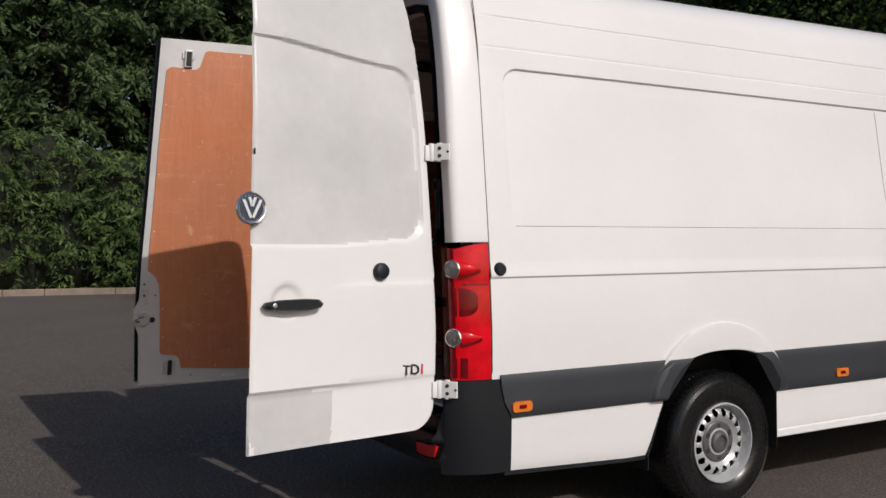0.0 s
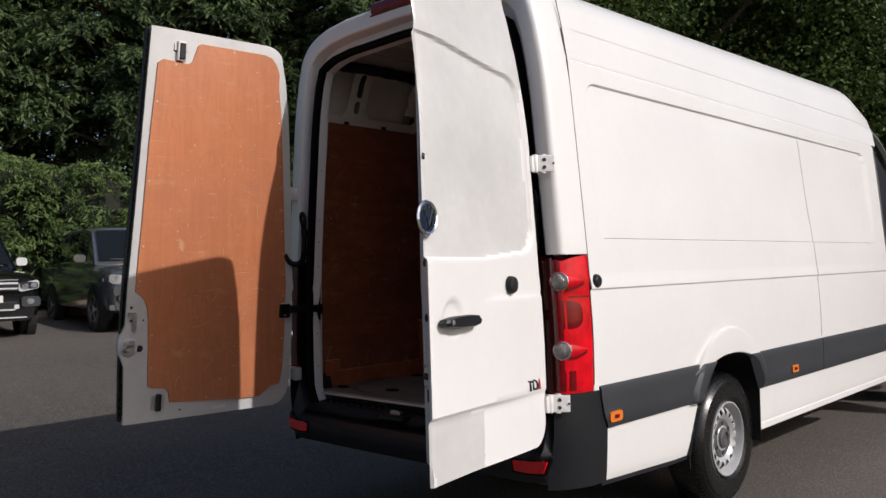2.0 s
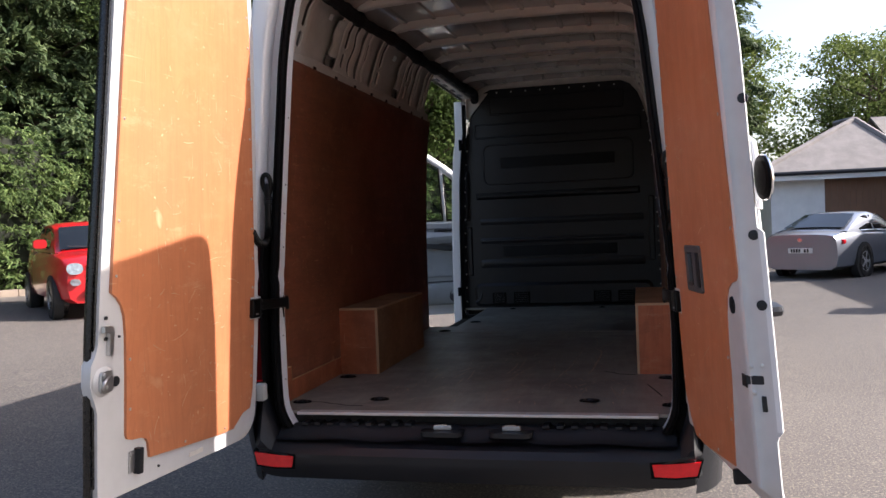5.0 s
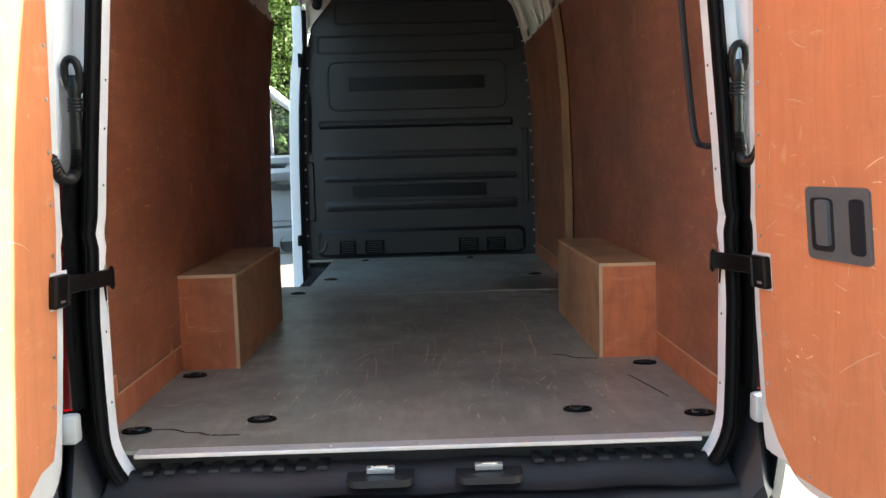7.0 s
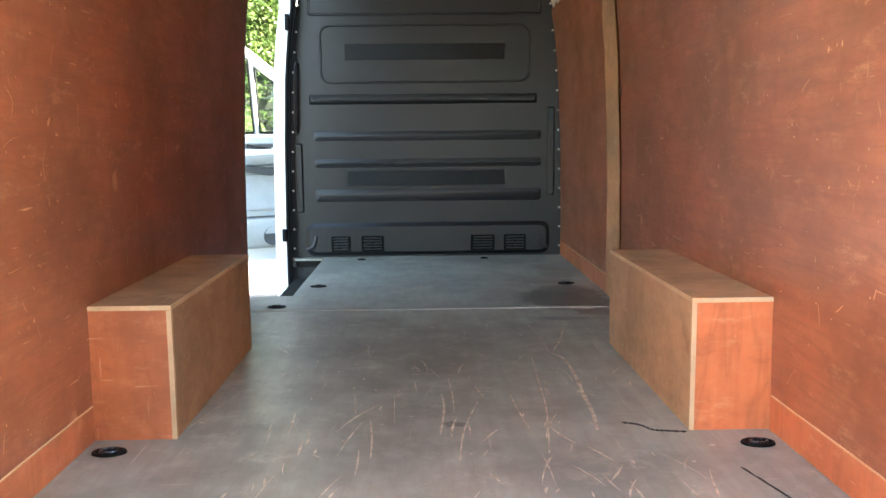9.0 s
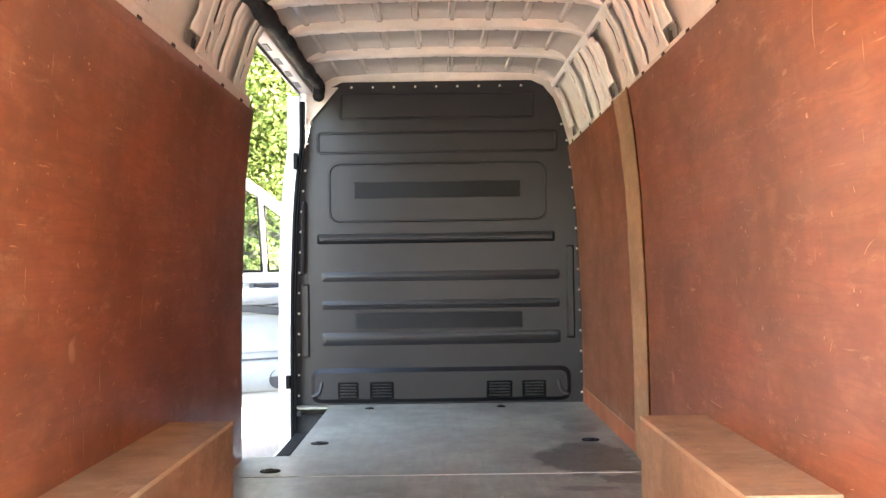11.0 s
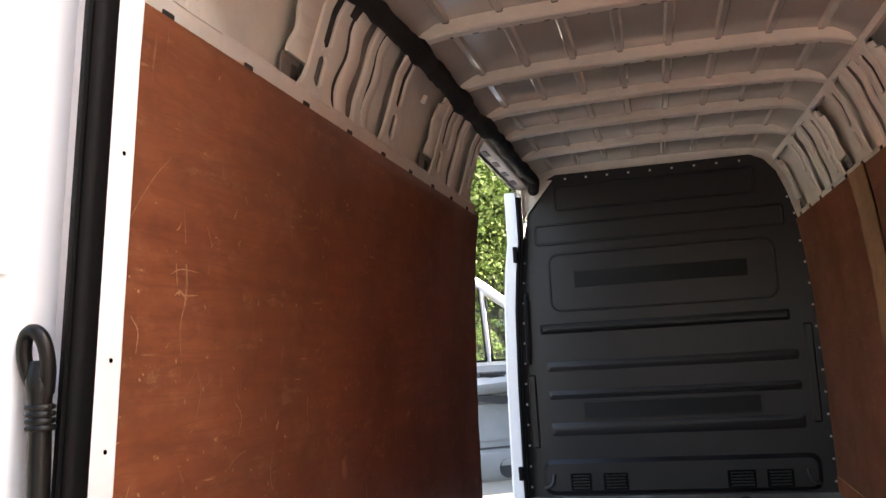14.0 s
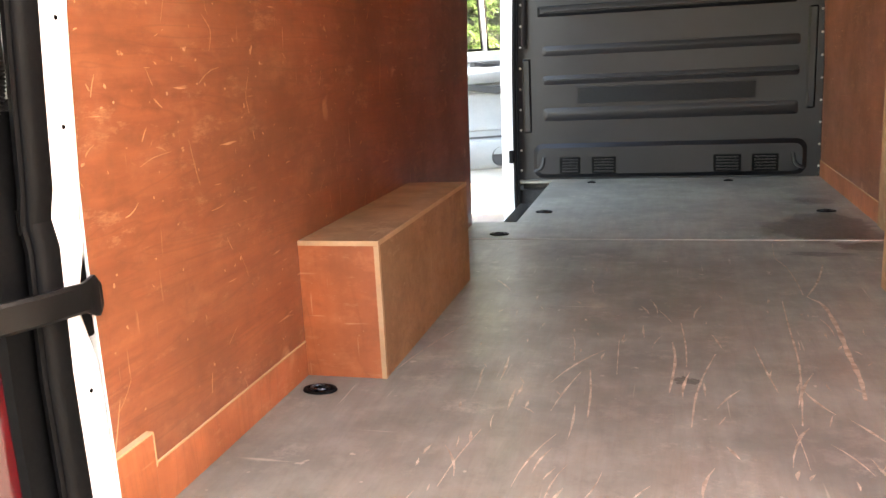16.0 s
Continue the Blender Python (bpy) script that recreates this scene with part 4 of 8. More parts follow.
    out += [(hx[-1][1] - 0.004, 2.42), (hx[-1][1] - 0.022, 2.465), (hx[-1][1] - 0.052, 2.497), (hx[-1][1] - 0.095, 2.51), (f0 + 0.15, hi), (f0 + 0.135, hi - 0.012), (f0 + 0.11, hi - 0.095), (f0 + 0.09, hi - 0.112), (edge[0][0] + 0.045, hi - 0.105), (edge[0][0] + 0.020, hi - 0.125)] + edge
    bm = bmesh.new()
    slab(bm, out, lambda u, v, w: P(u, w, v), in_y - 0.003, ply_y)
    part("plywood_panel", bm, DOORPLY, door, "scuffed orange-brown plywood lining")
    # pale knocks and scrapes, thickest in the lower half
    g = np.random.RandomState(11 + s)
    bm = bmesh.new()
    for i in range(120 if s < 0 else 48):
        u, v = (0.27 if s > 0 else 0.13) + 0.50 * g.beta(1.1, 1.1), 0.75 + 1.62 * g.beta(1.0, 1.7)
        a, L = g.normal(0.0, 0.35) if i % 4 else g.normal(1.4, 0.4), (0.008 + g.exponential(0.022)) if i % 3 else g.uniform(0.004, 0.012)
        w, bend = g.uniform(0.0006, 0.0016) if i % 3 else g.uniform(0.0015, 0.0034), g.uniform(-0.35, 0.35)
        rows = []
        for t in np.linspace(0, 1, 5):
            x, z = u + L * t * math.cos(a + bend * t), v + L * t * math.sin(a + bend * t)
            q = w * (1.1 - abs(t - 0.4)) * g.uniform(0.5, 1.2)
            rows.append([bm.verts.new(P(x - q * math.sin(a), ply_y + 0.0006, z + q * math.cos(a))), bm.verts.new(P(x + q * math.sin(a), ply_y + 0.0006, z - q * math.cos(a)))])
        for p, q in zip(rows, rows[1:]):
            bm.faces.new((p[0], p[1], q[1], q[0]))
    tagged(part("lining_scratch", bm, KNOCKED, door), kind="stuff")
    for i in range(0, len(out)):
        a, b = Vector(out[i]), Vector(out[(i + 1) % len(out)])
        L = (b - a).length
        if L < 0.10:
            continue
        nrm = Vector((-(b - a).y, (b - a).x)) / L
        for k in range(max(1, int(L / 0.42))):
            c = a.lerp(b, (k + 0.5) / max(1, int(L / 0.42))) + nrm * 0.016
            bm = bmesh.new()
            lathe(bm, [(0.005, 0), (0.005, 0.002), (0.0005, 0.003)], M @ pose(s * c.x, ply_y, c.y, -90, 0, 0), 8)
            part("screw", bm, STEEL, door)

    # rubber seals down the end face of the door that shuts first
    if s < 0:
        RUN = [p for p in FREE if not 0.92 < p[0] < 1.10]
        bm = bmesh.new()
        tube(bm, [P(at_points(RUN, z) - 0.003, -0.138, z) for z in np.linspace(2.53, 0.66, 40)], 0.0045, 6)
        part("edge_seal", bm, RUBBER, door)
        bm = bmesh.new()
        loft(bm, [[P(at_points(RUN, z) + u, OUT_Y + w, z) for u, w in ((0.004, 0.001), (-0.014, -0.002), (-0.020, 0.006), (-0.021, 0.020), (-0.016, 0.028), (-0.004, 0.022), (0.004, 0.018))] for z in np.linspace(0.63, 2.55, 40)])
        part("meeting_seal", bm, RUBBER, door, smooth=40)

    # hinges
    for z, x in ((1.775, 0.877), (0.77, 0.927)):
        bm = bmesh.new()
        for a, b in ((-0.034, 0.034),):
            box(bm, -0.012, 0.078, -0.006, 0.006, a, b, 0.003, M @ Matrix.Translation((s * (x - 0.045), -0.171, z)) @ Matrix.Rotation(0 if s > 0 else math.pi, 4, "Z"))
        lathe(bm, [(0.012, -0.04), (0.012, 0.04)], Matrix.Translation((s * x, -0.2, z)), 12)
        hg = part("hinge", bm, WHITE, door, smooth=30)
        turned = Matrix.Translation((s * (x + 0.006), -0.203, z)) @ pose(0, 0, 0, 0, 0, s * 40)
        bm = bmesh.new()
        box(bm, -0.036, 0.046, -0.006, 0.006, -0.035, 0.035, 0.003, turned @ Matrix.Rotation(0 if s > 0 else math.pi, 4, "Z"))
        part("hinge_leaf", bm, WHITE, hg)
        bm = bmesh.new()
        lathe(bm, [(0.011, -0.038), (0.013, -0.034), (0.013, 0.034), (0.011, 0.038)], turned @ Matrix.Translation((-s * 0.037, -0.002, 0)), 14)
        part("hinge_knuckle", bm, WHITE, hg, smooth=40)
        for dx, dz, r in ((0.002, -0.016, 0.008), (0.002, 0.016, 0.008), (0.040, 0.0, 0.005)):
            bm = bmesh.new()
            lathe(bm, [(r, 0), (r, 0.003), (0.0005, 0.0035)], turned @ Matrix.Translation((s * dx, -0.006, dz)) @ pose(0, 0, 0, 90, 0, 0), 10)
            part("hinge_bolt", bm, GREY, hg)
        if z < 1:
            bm = bmesh.new()
            box(bm, 0.838, 0.884, -0.212, -0.165, 0.728, 0.800, 0.010)
            if s < 0:
                bmesh.ops.scale(bm, vec=(-1, 1, 1), verts=bm.verts)
            part("hinge_bracket", bm, LIGHTTRIM, hg, smooth=40)

    # check strap: a deep moulded band that hooks round the jamb and ends in a bracket on the lining
    z = 1.128
    b = P(0.845, ply_y - 0.002, z)
    pts = curve_pts([(s * 0.776, -0.066, z - 0.006), (s * 0.773, -0.088, z - 0.003), (s * 0.775, -0.118, z), (s * 0.785, -0.172, z + 0.002), ((s * 0.80 + b.x) / 2, (-0.21 + b.y) / 2, z + 0.002), b], 6)
    bm = bmesh.new()
    rings = []
    for i, p in enumerate(pts):
        t = (pts[min(i + 1, len(pts) - 1)] - pts[max(i - 1, 0)]).normalized()
        nrm = Vector((-t.y, t.x, 0)).normalized() * 0.0065
        h = 0.021 + 0.009 * smooth_step(10, 2, i) - 0.010 * smooth_step(2, 0, i)
        rings.append([p + nrm * q + Vector((0, 0, h * w)) for q, w in ((0.4, 1.0), (1, 0.78), (1, -0.78), (0.4, -1.0), (-0.4, -1.0), (-1, -0.78), (-1, 0.78), (-0.4, 1.0))])
    loft(bm, rings)
    strap = part("check_strap", bm, GLOSSBLACK, door, smooth=40)
    bm = bmesh.new()
    box(bm, -0.030, 0.034, 0.0, 0.022, -0.038, 0.038, 0.006, M @ Matrix.Translation((s * 0.826, ply_y, z)))
    bracket = part("strap_bracket", bm, GLOSSBLACK, strap)
    bm = bmesh.new()
    tube(bm, [M @ Vector((s * 0.846, ply_y + 0.020, z + dz)) for dz in (-0.034, 0.034)], 0.007, 8)
    part("bracket_pin", bm, GLOSSBLACK, bracket)
    bm = bmesh.new()
    box(bm, -0.010, 0.006, 0.0, 0.003, -0.007, -0.001, 0.001, M @ Matrix.Translation((s * 0.815, ply_y + 0.022, z - 0.018)))
    part("bracket_clip", bm, STEEL, bracket)
    bm = bmesh.new()  # bare door metal round the bracket, where the lining is cut away
    box(bm, -0.038, 0.036, 0.0, 0.0018, -0.044, 0.044, 0.0, M @ Matrix.Translation((s * 0.836, ply_y - 0.0006, z)))
    part("bracket_cutout", bm, DUSTY, bracket)

    # latch pieces on the inner face
    def inner(x, z, y=in_y):
        return M @ Matrix.Translation((s * x, y, z))

    bm = bmesh.new()
    if s < 0:
        box(bm, -0.022, 0.022, 0, 0.022, -0.05, 0.05, 0.004, inner(0.15, 2.455))
        box(bm, -0.035, 0.035, 0, 0.008, -0.02, 0.02, 0.003, inner(0.15, 2.475))
        part("top_latch", bm, STEEL, door)
        bm = bmesh.new()
        box(bm, -0.014, 0.014, 0.01, 0.03, -0.04, 0.04, 0.003, inner(0.152, 2.455))
        part("latch_tongue", bm, BLACK, door)
        bm = bmesh.new()
        box(bm, -0.011, 0.011, 0, 0.026, -0.042, 0.042, 0.004, inner(0.137, 0.706))
        bl = part("bottom_latch", bm, BLACK, door)
        bm = bmesh.new()
        box(bm, -0.034, 0.034, 0, 0.006, -0.036, 0.036, 0.003, inner(0.135, 0.706))
        part("latch_plate", bm, STEEL, bl)
        for dx, dz in ((-0.027, 0.022), (0.027, 0.022), (0.027, -0.024)):
            bm = bmesh.new()
            lathe(bm, [(0.006, 0.006), (0.006, 0.010), (0.0005, 0.011)], inner(0.135 + dx, 0.706 + dz) @ pose(0, 0, 0, -90, 0, 0), 8)
            part("bolt", bm, STEEL, bl)
        bm = bmesh.new()
        lathe(bm, [(0.048, -0.002), (0.042, 0.003), (0.032, 0.007), (0.0005, 0.008)], inner(-0.020, 0.988) @ pose(0, 0, 0, -90, 0, 0), 28)
        part("stamped_boss", bm, DUSTY, door, smooth=60)
        bm = bmesh.new()
        slab(bm, rounded(-0.052, 0.002, 0.955, 1.022, 0.012), lambda u, v, w: P(u, w, v), in_y + 0.008, in_y + 0.017)
        catch = part("lock_catch", bm, STEEL, door)
        bm = bmesh.new()
        tube(bm, curve_pts([P(-0.040, in_y + 0.016, 0.972), P(-0.056, in_y + 0.030, 0.976), P(-0.060, in_y + 0.034, 0.990), P(-0.044, in_y + 0.032, 0.998), P(-0.014, in_y + 0.017, 0.998)], 5), 0.0065, 8)
        part("catch_loop", bm, STEEL, catch, smooth=50)
        for dx, dz in ((-0.030, 0.028), (-0.008, -0.022)):
            bm = bmesh.new()
            lathe(bm, [(0.007, 0.017), (0.007, 0.022), (0.0005, 0.023)], inner(-0.020 + dx * 0.6, 0.988 + dz * 0.8) @ pose(0, 0, 0, -90, 0, 0), 8)
            part("catch_bolt", bm, STEEL, catch)
        bm = bmesh.new()
        slab(bm, [(-0.038, 1.158), (-0.006, 1.158), (0.004, 1.148), (0.004, 1.066), (-0.014, 1.066), (-0.014, 1.136), (-0.038, 1.138)], lambda u, v, w: P(u, w, v), in_y, in_y + 0.014)
        part("release_lever", bm, STEEL, door)
        for x, z, r in ((0.030, 0.980, 0.016), (-0.022, 1.182, 0.006), (-0.020, 1.118, 0.006), (0.040, 1.118, 0.004), (0.255, 0.655, 0.004)):
            bm = bmesh.new()
            lathe(bm, [(r, 0), (r, 0.005), (0.0005, 0.006)], inner(x, z) @ pose(0, 0, 0, -90, 0, 0), 14)
            part("rubber_plug", bm, BLACK, door)
        # paler strip that paints the sunlit patch on the door's bottom edge
        bm = bmesh.new()
        box(bm, -0.04, 0.04, 0, 0.004, -0.008, 0.008, 0, inner(0.47, 0.645))
        part("bare_patch", bm, CREAM, door)
    else:
        def on_end(y, z):
            q = (y - OUT_Y - 0.010) / (in_y - OUT_Y - 0.016)
            return M @ pose(at_points(FREE, z) + 0.042 * math.sin(min(1, max(0, q)) * math.pi / 2) ** 1.3, y, z, 0, -90, -32)

        for y, z, r in ((-0.142, 1.728, 0.014), (-0.138, 1.362, 0.014), (-0.141, 1.175, 0.014)):
            b2 = bmesh.new()
            lathe(b2, [(r, -0.004), (r, 0.003), (0.0005, 0.004)], on_end(y, z), 16)
            part("rubber_plug", b2, BLACK, door)
        b2 = bmesh.new()
        lathe(b2, [(0.024, 0), (0.024, 0.003), (0.0005, 0.004)], inner(0.168, 1.170) @ pose(0, 0, 0, -90, 0, 0), 16)
        part("rubber_plug", b2, BLACK, door)
        # latch mouth running over the edge on to the inner face, and the rod's slot
        box(bm, -0.012, 0.012, -0.026, 0.024, -0.004, 0.003, 0.002, on_end(-0.112, 0.975))
        box(bm, 0.0, 0.040, 0, 0.004, -0.017, 0.017, 0.002, inner(0.096, 0.970))
        part("latch_slot", bm, BLACK, door)
        b2 = bmesh.new()
        box(b2, -0.021, 0.021, -0.007, 0.007, -0.004, 0.003, 0.002, on_end(-0.128, 0.912))
        part("latch_slot", b2, BLACK, door)
        for y, z in ((-0.106, 1.010), (-0.130, 1.014), (-0.108, 0.940)):
            b2 = bmesh.new()
            lathe(b2, [(0.006, -0.003), (0.006, 0.003), (0.0005, 0.004)], on_end(y, z), 8)
            part("bolt", b2, STEEL, door)
        b2 = bmesh.new()
        box(b2, -0.010, 0.010, -0.036, 0.012, -0.022, 0.022, 0.004, inner(0.285, 0.662))
        part("bottom_latch", b2, BLACK, door)
        # inside pull: a grey tray with a grip and a slot
        cx, cz = 0.550, 1.255

        def tray_at(u, v, w):
            return P(cx + (u - cx) * 1.35, w, cz + (v - cz) * 0.92)

        b2 = bmesh.new()
        slab(b2, rounded(cx - 0.072, cx + 0.072, cz - 0.082, cz + 0.082, 0.012), tray_at, ply_y - 0.001, ply_y + 0.006)
        tray = part("inside_handle", b2, GREYTRIM, door, "grey plastic inside door handle")
        b2 = bmesh.new()
        slab(b2, rounded(cx - 0.062, cx - 0.030, cz - 0.062, cz + 0.058, 0.010), tray_at, ply_y + 0.005, ply_y + 0.0075)
        slab(b2, rounded(cx + 0.006, cx + 0.060, cz - 0.062, cz + 0.058, 0.012), tray_at, ply_y + 0.005, ply_y + 0.0075)
        part("finger_slot", b2, BLACK, tray)
        b2 = bmesh.new()
        slab(b2, rounded(cx + 0.012, cx + 0.040, cz - 0.048, cz + 0.054, 0.008), tray_at, ply_y + 0.007, ply_y + 0.016)
        part("pull_lever", b2, GREYTRIM, tray)

        # outside: badge, handle, stop cap, model letters
        m = M @ pose(0.030, OUT_Y - 0.004, 1.512, 90, 0, 0)
        b2 = bmesh.new()
        lathe(b2, [(0.0615, 0), (0.0615, 0.003), (0.056, 0.008), (0.050, 0.006), (0.048, 0.003)], m, 36)
        badge = part("round_badge", b2, CHROME, door, "round chrome and navy maker's badge", smooth=40)
        b2 = bmesh.new()
        lathe(b2, [(0.049, 0.001), (0.046, 0.005), (0.0005, 0.006)], m, 32)
        part("badge_disc", b2, NAVY, badge)
        b2 = bmesh.new()
        for x0, x1, z0, z1 in ((-0.034, -0.004, 0.030, -0.036), (0.034, 0.004, 0.030, -0.036), (-0.012, 0.0, 0.040, 0.006), (0.012, 0.0, 0.040, 0.006)):
            d = Vector((x1 - x0, z1 - z0))
            box(b2, -0.0055, 0.0055, 0, d.length, 0.005, 0.0095, 0, m @ Matrix.Translation((x0, z0, 0)) @ Matrix.Rotation(math.atan2(-d.x, d.y), 4, "Z"))
        part("badge_bars", b2, CHROME, badge)
        b2 = bmesh.new()
        lathe(b2, [(0.046, -0.010), (0.0585, -0.007), (0.0585, -0.0005)], m, 32)
        part("badge_backing", b2, DEEP, badge)
        b2 = bmesh.new()
        bx = M @ Matrix.Translation((0.20, OUT_Y - 0.006, 1.152))
        pts = [(-0.125, 0.0), (-0.105, 0.018), (-0.05, 0.022), (0.06, 0.020), (0.115, 0.012), (0.125, 0.0), (0.11, -0.014), (0.04, -0.020), (-0.07, -0.022), (-0.115, -0.014)]
        loft(b2, [[bx @ Vector((-u * q, -w, v * q)) for u, v in pts] for w, q in ((0.0, 0.96), (0.012, 1.0), (0.030, 0.97), (0.038, 0.86))])
        hd = part("outside_handle", b2, BLACK, door, "black bar door handle", smooth=35)
        b2 = bmesh.new()
        lathe(b2, [(0.009, 0), (0.009, 0.003), (0.006, 0.004)], bx @ Matrix.Translation((-0.085, -0.037, 0)) @ pose(0, 0, 0, 90, 0, 0), 14)
        part("key_lock", b2, STEEL, hd)
        b2 = bmesh.new()
        lathe(b2, [(0.036, 0), (0.035, 0.012), (0.030, 0.022), (0.020, 0.026), (0.0005, 0.026)], M @ pose(0.603, OUT_Y - 0.002, 1.272, 90, 0, 0), 22)
        part("door_stop_cap", b2, BLACK, door, smooth=30)
        for txt, dx, mt in (("T", -0.043, BLACK), ("D", 0.0, BLACK), ("I", 0.037, REDBADGE)):
            lettering("letter", txt, 0.056, mt, door, M @ pose(0.775 + dx, OUT_Y - 0.0095, 0.862, 90, 0, 0) @ Matrix(((1.10, 0.24, 0, 0), (0, 1, 0, 0), (0, 0, 1, 0), (0, 0, 0, 1))))


rear_door(1, 100.1)
rear_door(-1, 95.2)


# ---- load space ----
def notch(y):
    return -0.67 if 2.80 < y < 4.10 else -0.885


bm = bmesh.new()
slab(bm, [(-0.885, -0.062), (0.885, -0.062), (0.885, 0.805), (0.675, 0.805), (0.675, 1.75), (0.885, 1.75), (0.885, 2.424), (-0.885, 2.424), (-0.885, 1.75), (-0.675, 1.75), (-0.675, 0.805), (-0.885, 0.805)], lambda u, v, w: (u, v, w), 0.648, FLOOR_Z)
part("floor_board", bm, FLOOR, van, "scratched grey-brown plywood floor board")
bm = bmesh.new()
slab(bm, [(-0.885, 2.428), (0.885, 2.428), (0.885, 4.18), (-0.885, 4.18), (-0.885, 4.10), (-0.67, 4.10), (-0.67, 2.80), (-0.885, 2.80)], lambda u, v, w: (u, v, w), 0.648, FLOOR_Z)
part("floor_board", bm, FLOOR, van, "grey plywood floor board beside the side step")
bm = bmesh.new()
box(bm, -0.885, 0.885, 2.4225, 2.4295, 0.650, 0.6622)
part("floor_joint", bm, mat("worn_joint_edge", (0.50, 0.45, 0.38), 0.6, var=0.3, fine=60), van)
bm = bmesh.new()
box(bm, -0.96, -0.665, 2.78, 4.12, 0.40, 0.43, 0.004)
box(bm, -0.672, -0.668, 2.80, 4.10, 0.43, 0.648)
part("side_step", bm, LIGHTTRIM, van, "pale side step below the sliding door opening")
bm = bmesh.new()
box(bm, -0.738, -0.672, 2.80, 3.32, 0.640, 0.6585, 0.003)
grip = part("step_grip", bm, DEEP, van, "ribbed black rubber strip on the step edge")
for i in range(4):
    bm = bmesh.new()
    box(bm, -0.730 + i * 0.015, -0.724 + i * 0.015, 2.81, 3.31, 0.6585, 0.661)
    part("grip_rib", bm, DEEP, grip)


def ply_wall(s, y0, y1, name="plywood_wall", o=0.0, zt=2.222, zb=FLOOR_Z, material=None):
    bm = bmesh.new()
    ys = [y for y in sorted(set([y0, y1, 0.82, 1.74] + list(np.arange(y0, y1, 0.25)))) if y0 <= y <= y1]
    zs = [z for z in sorted(set([zb, zt, 0.99] + list(np.arange(zb, zt, 0.1))))]
    rows = [[bm.verts.new((s * (xi(z) - 0.010 - o), y, z)) for y in ys] for z in zs]
    for (za, a), (zc, b) in zip(zip(zs, rows), zip(zs[1:], rows[1:])):
        for i in range(len(ys) - 1):
            if not (ys[i] >= 0.81 and ys[i + 1] <= 1.75 and zc < 1.0):  # the lining is cut out behind the wheel box
                bm.faces.new((a[i], a[i + 1], b[i + 1], b[i]))
    return thick(part(name, bm, material or PLY, van, "scratched red-brown plywood wall lining", smooth=40), 0.010, 0)


ply_wall(-1, -0.035, 2.745, zt=2.198)
ply_wall(1, -0.035, 2.585)
ply_wall(1, 2.595, 4.165)
ply_wall(1, 2.475, 2.725, "joint_batten", 0.010, 2.222, FLOOR_Z, RAWPLY)
for s, spans in ((-1, ((-0.03, 0.80),)), (1, ((-0.03, 0.795), (1.76, 4.165)))):
    for y0, y1 in spans:
        bm = bmesh.new()
        loft(bm, [[(s * x, y, z) for x, z in ((0.885, 0.661), (0.868, 0.661), (0.868, 0.748), (0.885, 0.752))] for y in np.linspace(y0, y1, 6)])
        kb = part("kick_batten", bm, BOXPLY, van, "plywood kick batten along the wall foot")
        bm = bmesh.new()
        box(bm, s * 0.8672, s * 0.884, y0, y1, 0.7485, 0.7525)
        part("batten_edge", bm, EDGE, kb)
bm = bmesh.new()
box(bm, -0.884, -0.856, 0.02, 0.125, 0.665, 0.815, 0.002)
pb = part("patch_board", bm, BOXPLY, van, "small plywood patch at the wall foot")
bm = bmesh.new()
box(bm, -0.884, -0.8555, 0.02, 0.126, 0.8152, 0.8185)
box(bm, -0.884, -0.8555, 0.1252, 0.1275, 0.753, 0.8152)
part("board_edge", bm, EDGE, pb)

# sliding-door post at the end of the lining
bm = bmesh.new()
loft(bm, [[(-(xi(z) + d), y, z) for d, y in ((-0.006, 2.742), (-0.006, 2.772), (0.03, 2.79), (0.075, 2.79), (0.075, 2.74))] for z in (0.43, 0.66, 1.0, 1.4, 1.8, 2.05, 2.222)])
part("door_post", bm, mat("post_paint", (0.30, 0.22, 0.18), 0.5), van, smooth=30)
POST_Z = (0.40, 0.66, 1.0, 1.4, 1.8, 2.05, 2.222, 2.53)
bm = bmesh.new()
loft(bm, [[(-(xi(max(z, 0.66)) + d), y, z) for d, y in ((0.004, 4.085), (0.014, 4.068), (0.070, 4.065), (0.082, 4.075), (0.082, 4.13), (0.004, 4.13))] for z in POST_Z])
part("door_post", bm, WHITE, van, smooth=30)
for d, r in ((0.000, 0.012), (-0.0165, 0.007)):
    bm = bmesh.new()
    tube(bm, [(-(xi(max(z, 0.66)) + d), 4.076, z) for z in np.linspace(0.45, 2.50, 18)], r, 8)
    part("post_seal", bm, DEEP, van, smooth=60)
bm = bmesh.new()
loft(bm, [[(-(xi(max(z, 0.66)) + d), y, z) for d, y in ((-0.009, 4.074), (-0.003, 4.074), (-0.003, 4.12), (-0.009, 4.12))] for z in POST_Z])
part("post_flange", bm, WHITE, van)
for z, L in ((2.14, 0.05), (0.82, 0.04)):  # catches on the post
    bm = bmesh.new()
    box(bm, -0.014, 0.014, -0.022, 0.004, -L, L, 0.006, Matrix.Translation((-(xi(z) + 0.022), 4.066, z)))
    part("door_catch", bm, DEEP, van)
bm = bmesh.new()
box(bm, -0.83, -0.75, 2.76, 4.13, 2.555, 2.63, 0.010)
rail = part("door_header", bm, CREAM, van, smooth=30)
for i in range(4):
    bm = bmesh.new()
    box(bm, -0.81, -0.785, 2.95 + 0.28 * i, 3.07 + 0.28 * i, 2.551, 2.557, 0.001)
    part("header_slot", bm, GREYTRIM, rail)
bm = bmesh.new()
tube(bm, [(-0.83, y, 2.552) for y in np.linspace(2.77, 4.08, 8)], 0.012, 6)
part("header_seal", bm, RUBBER, rail)


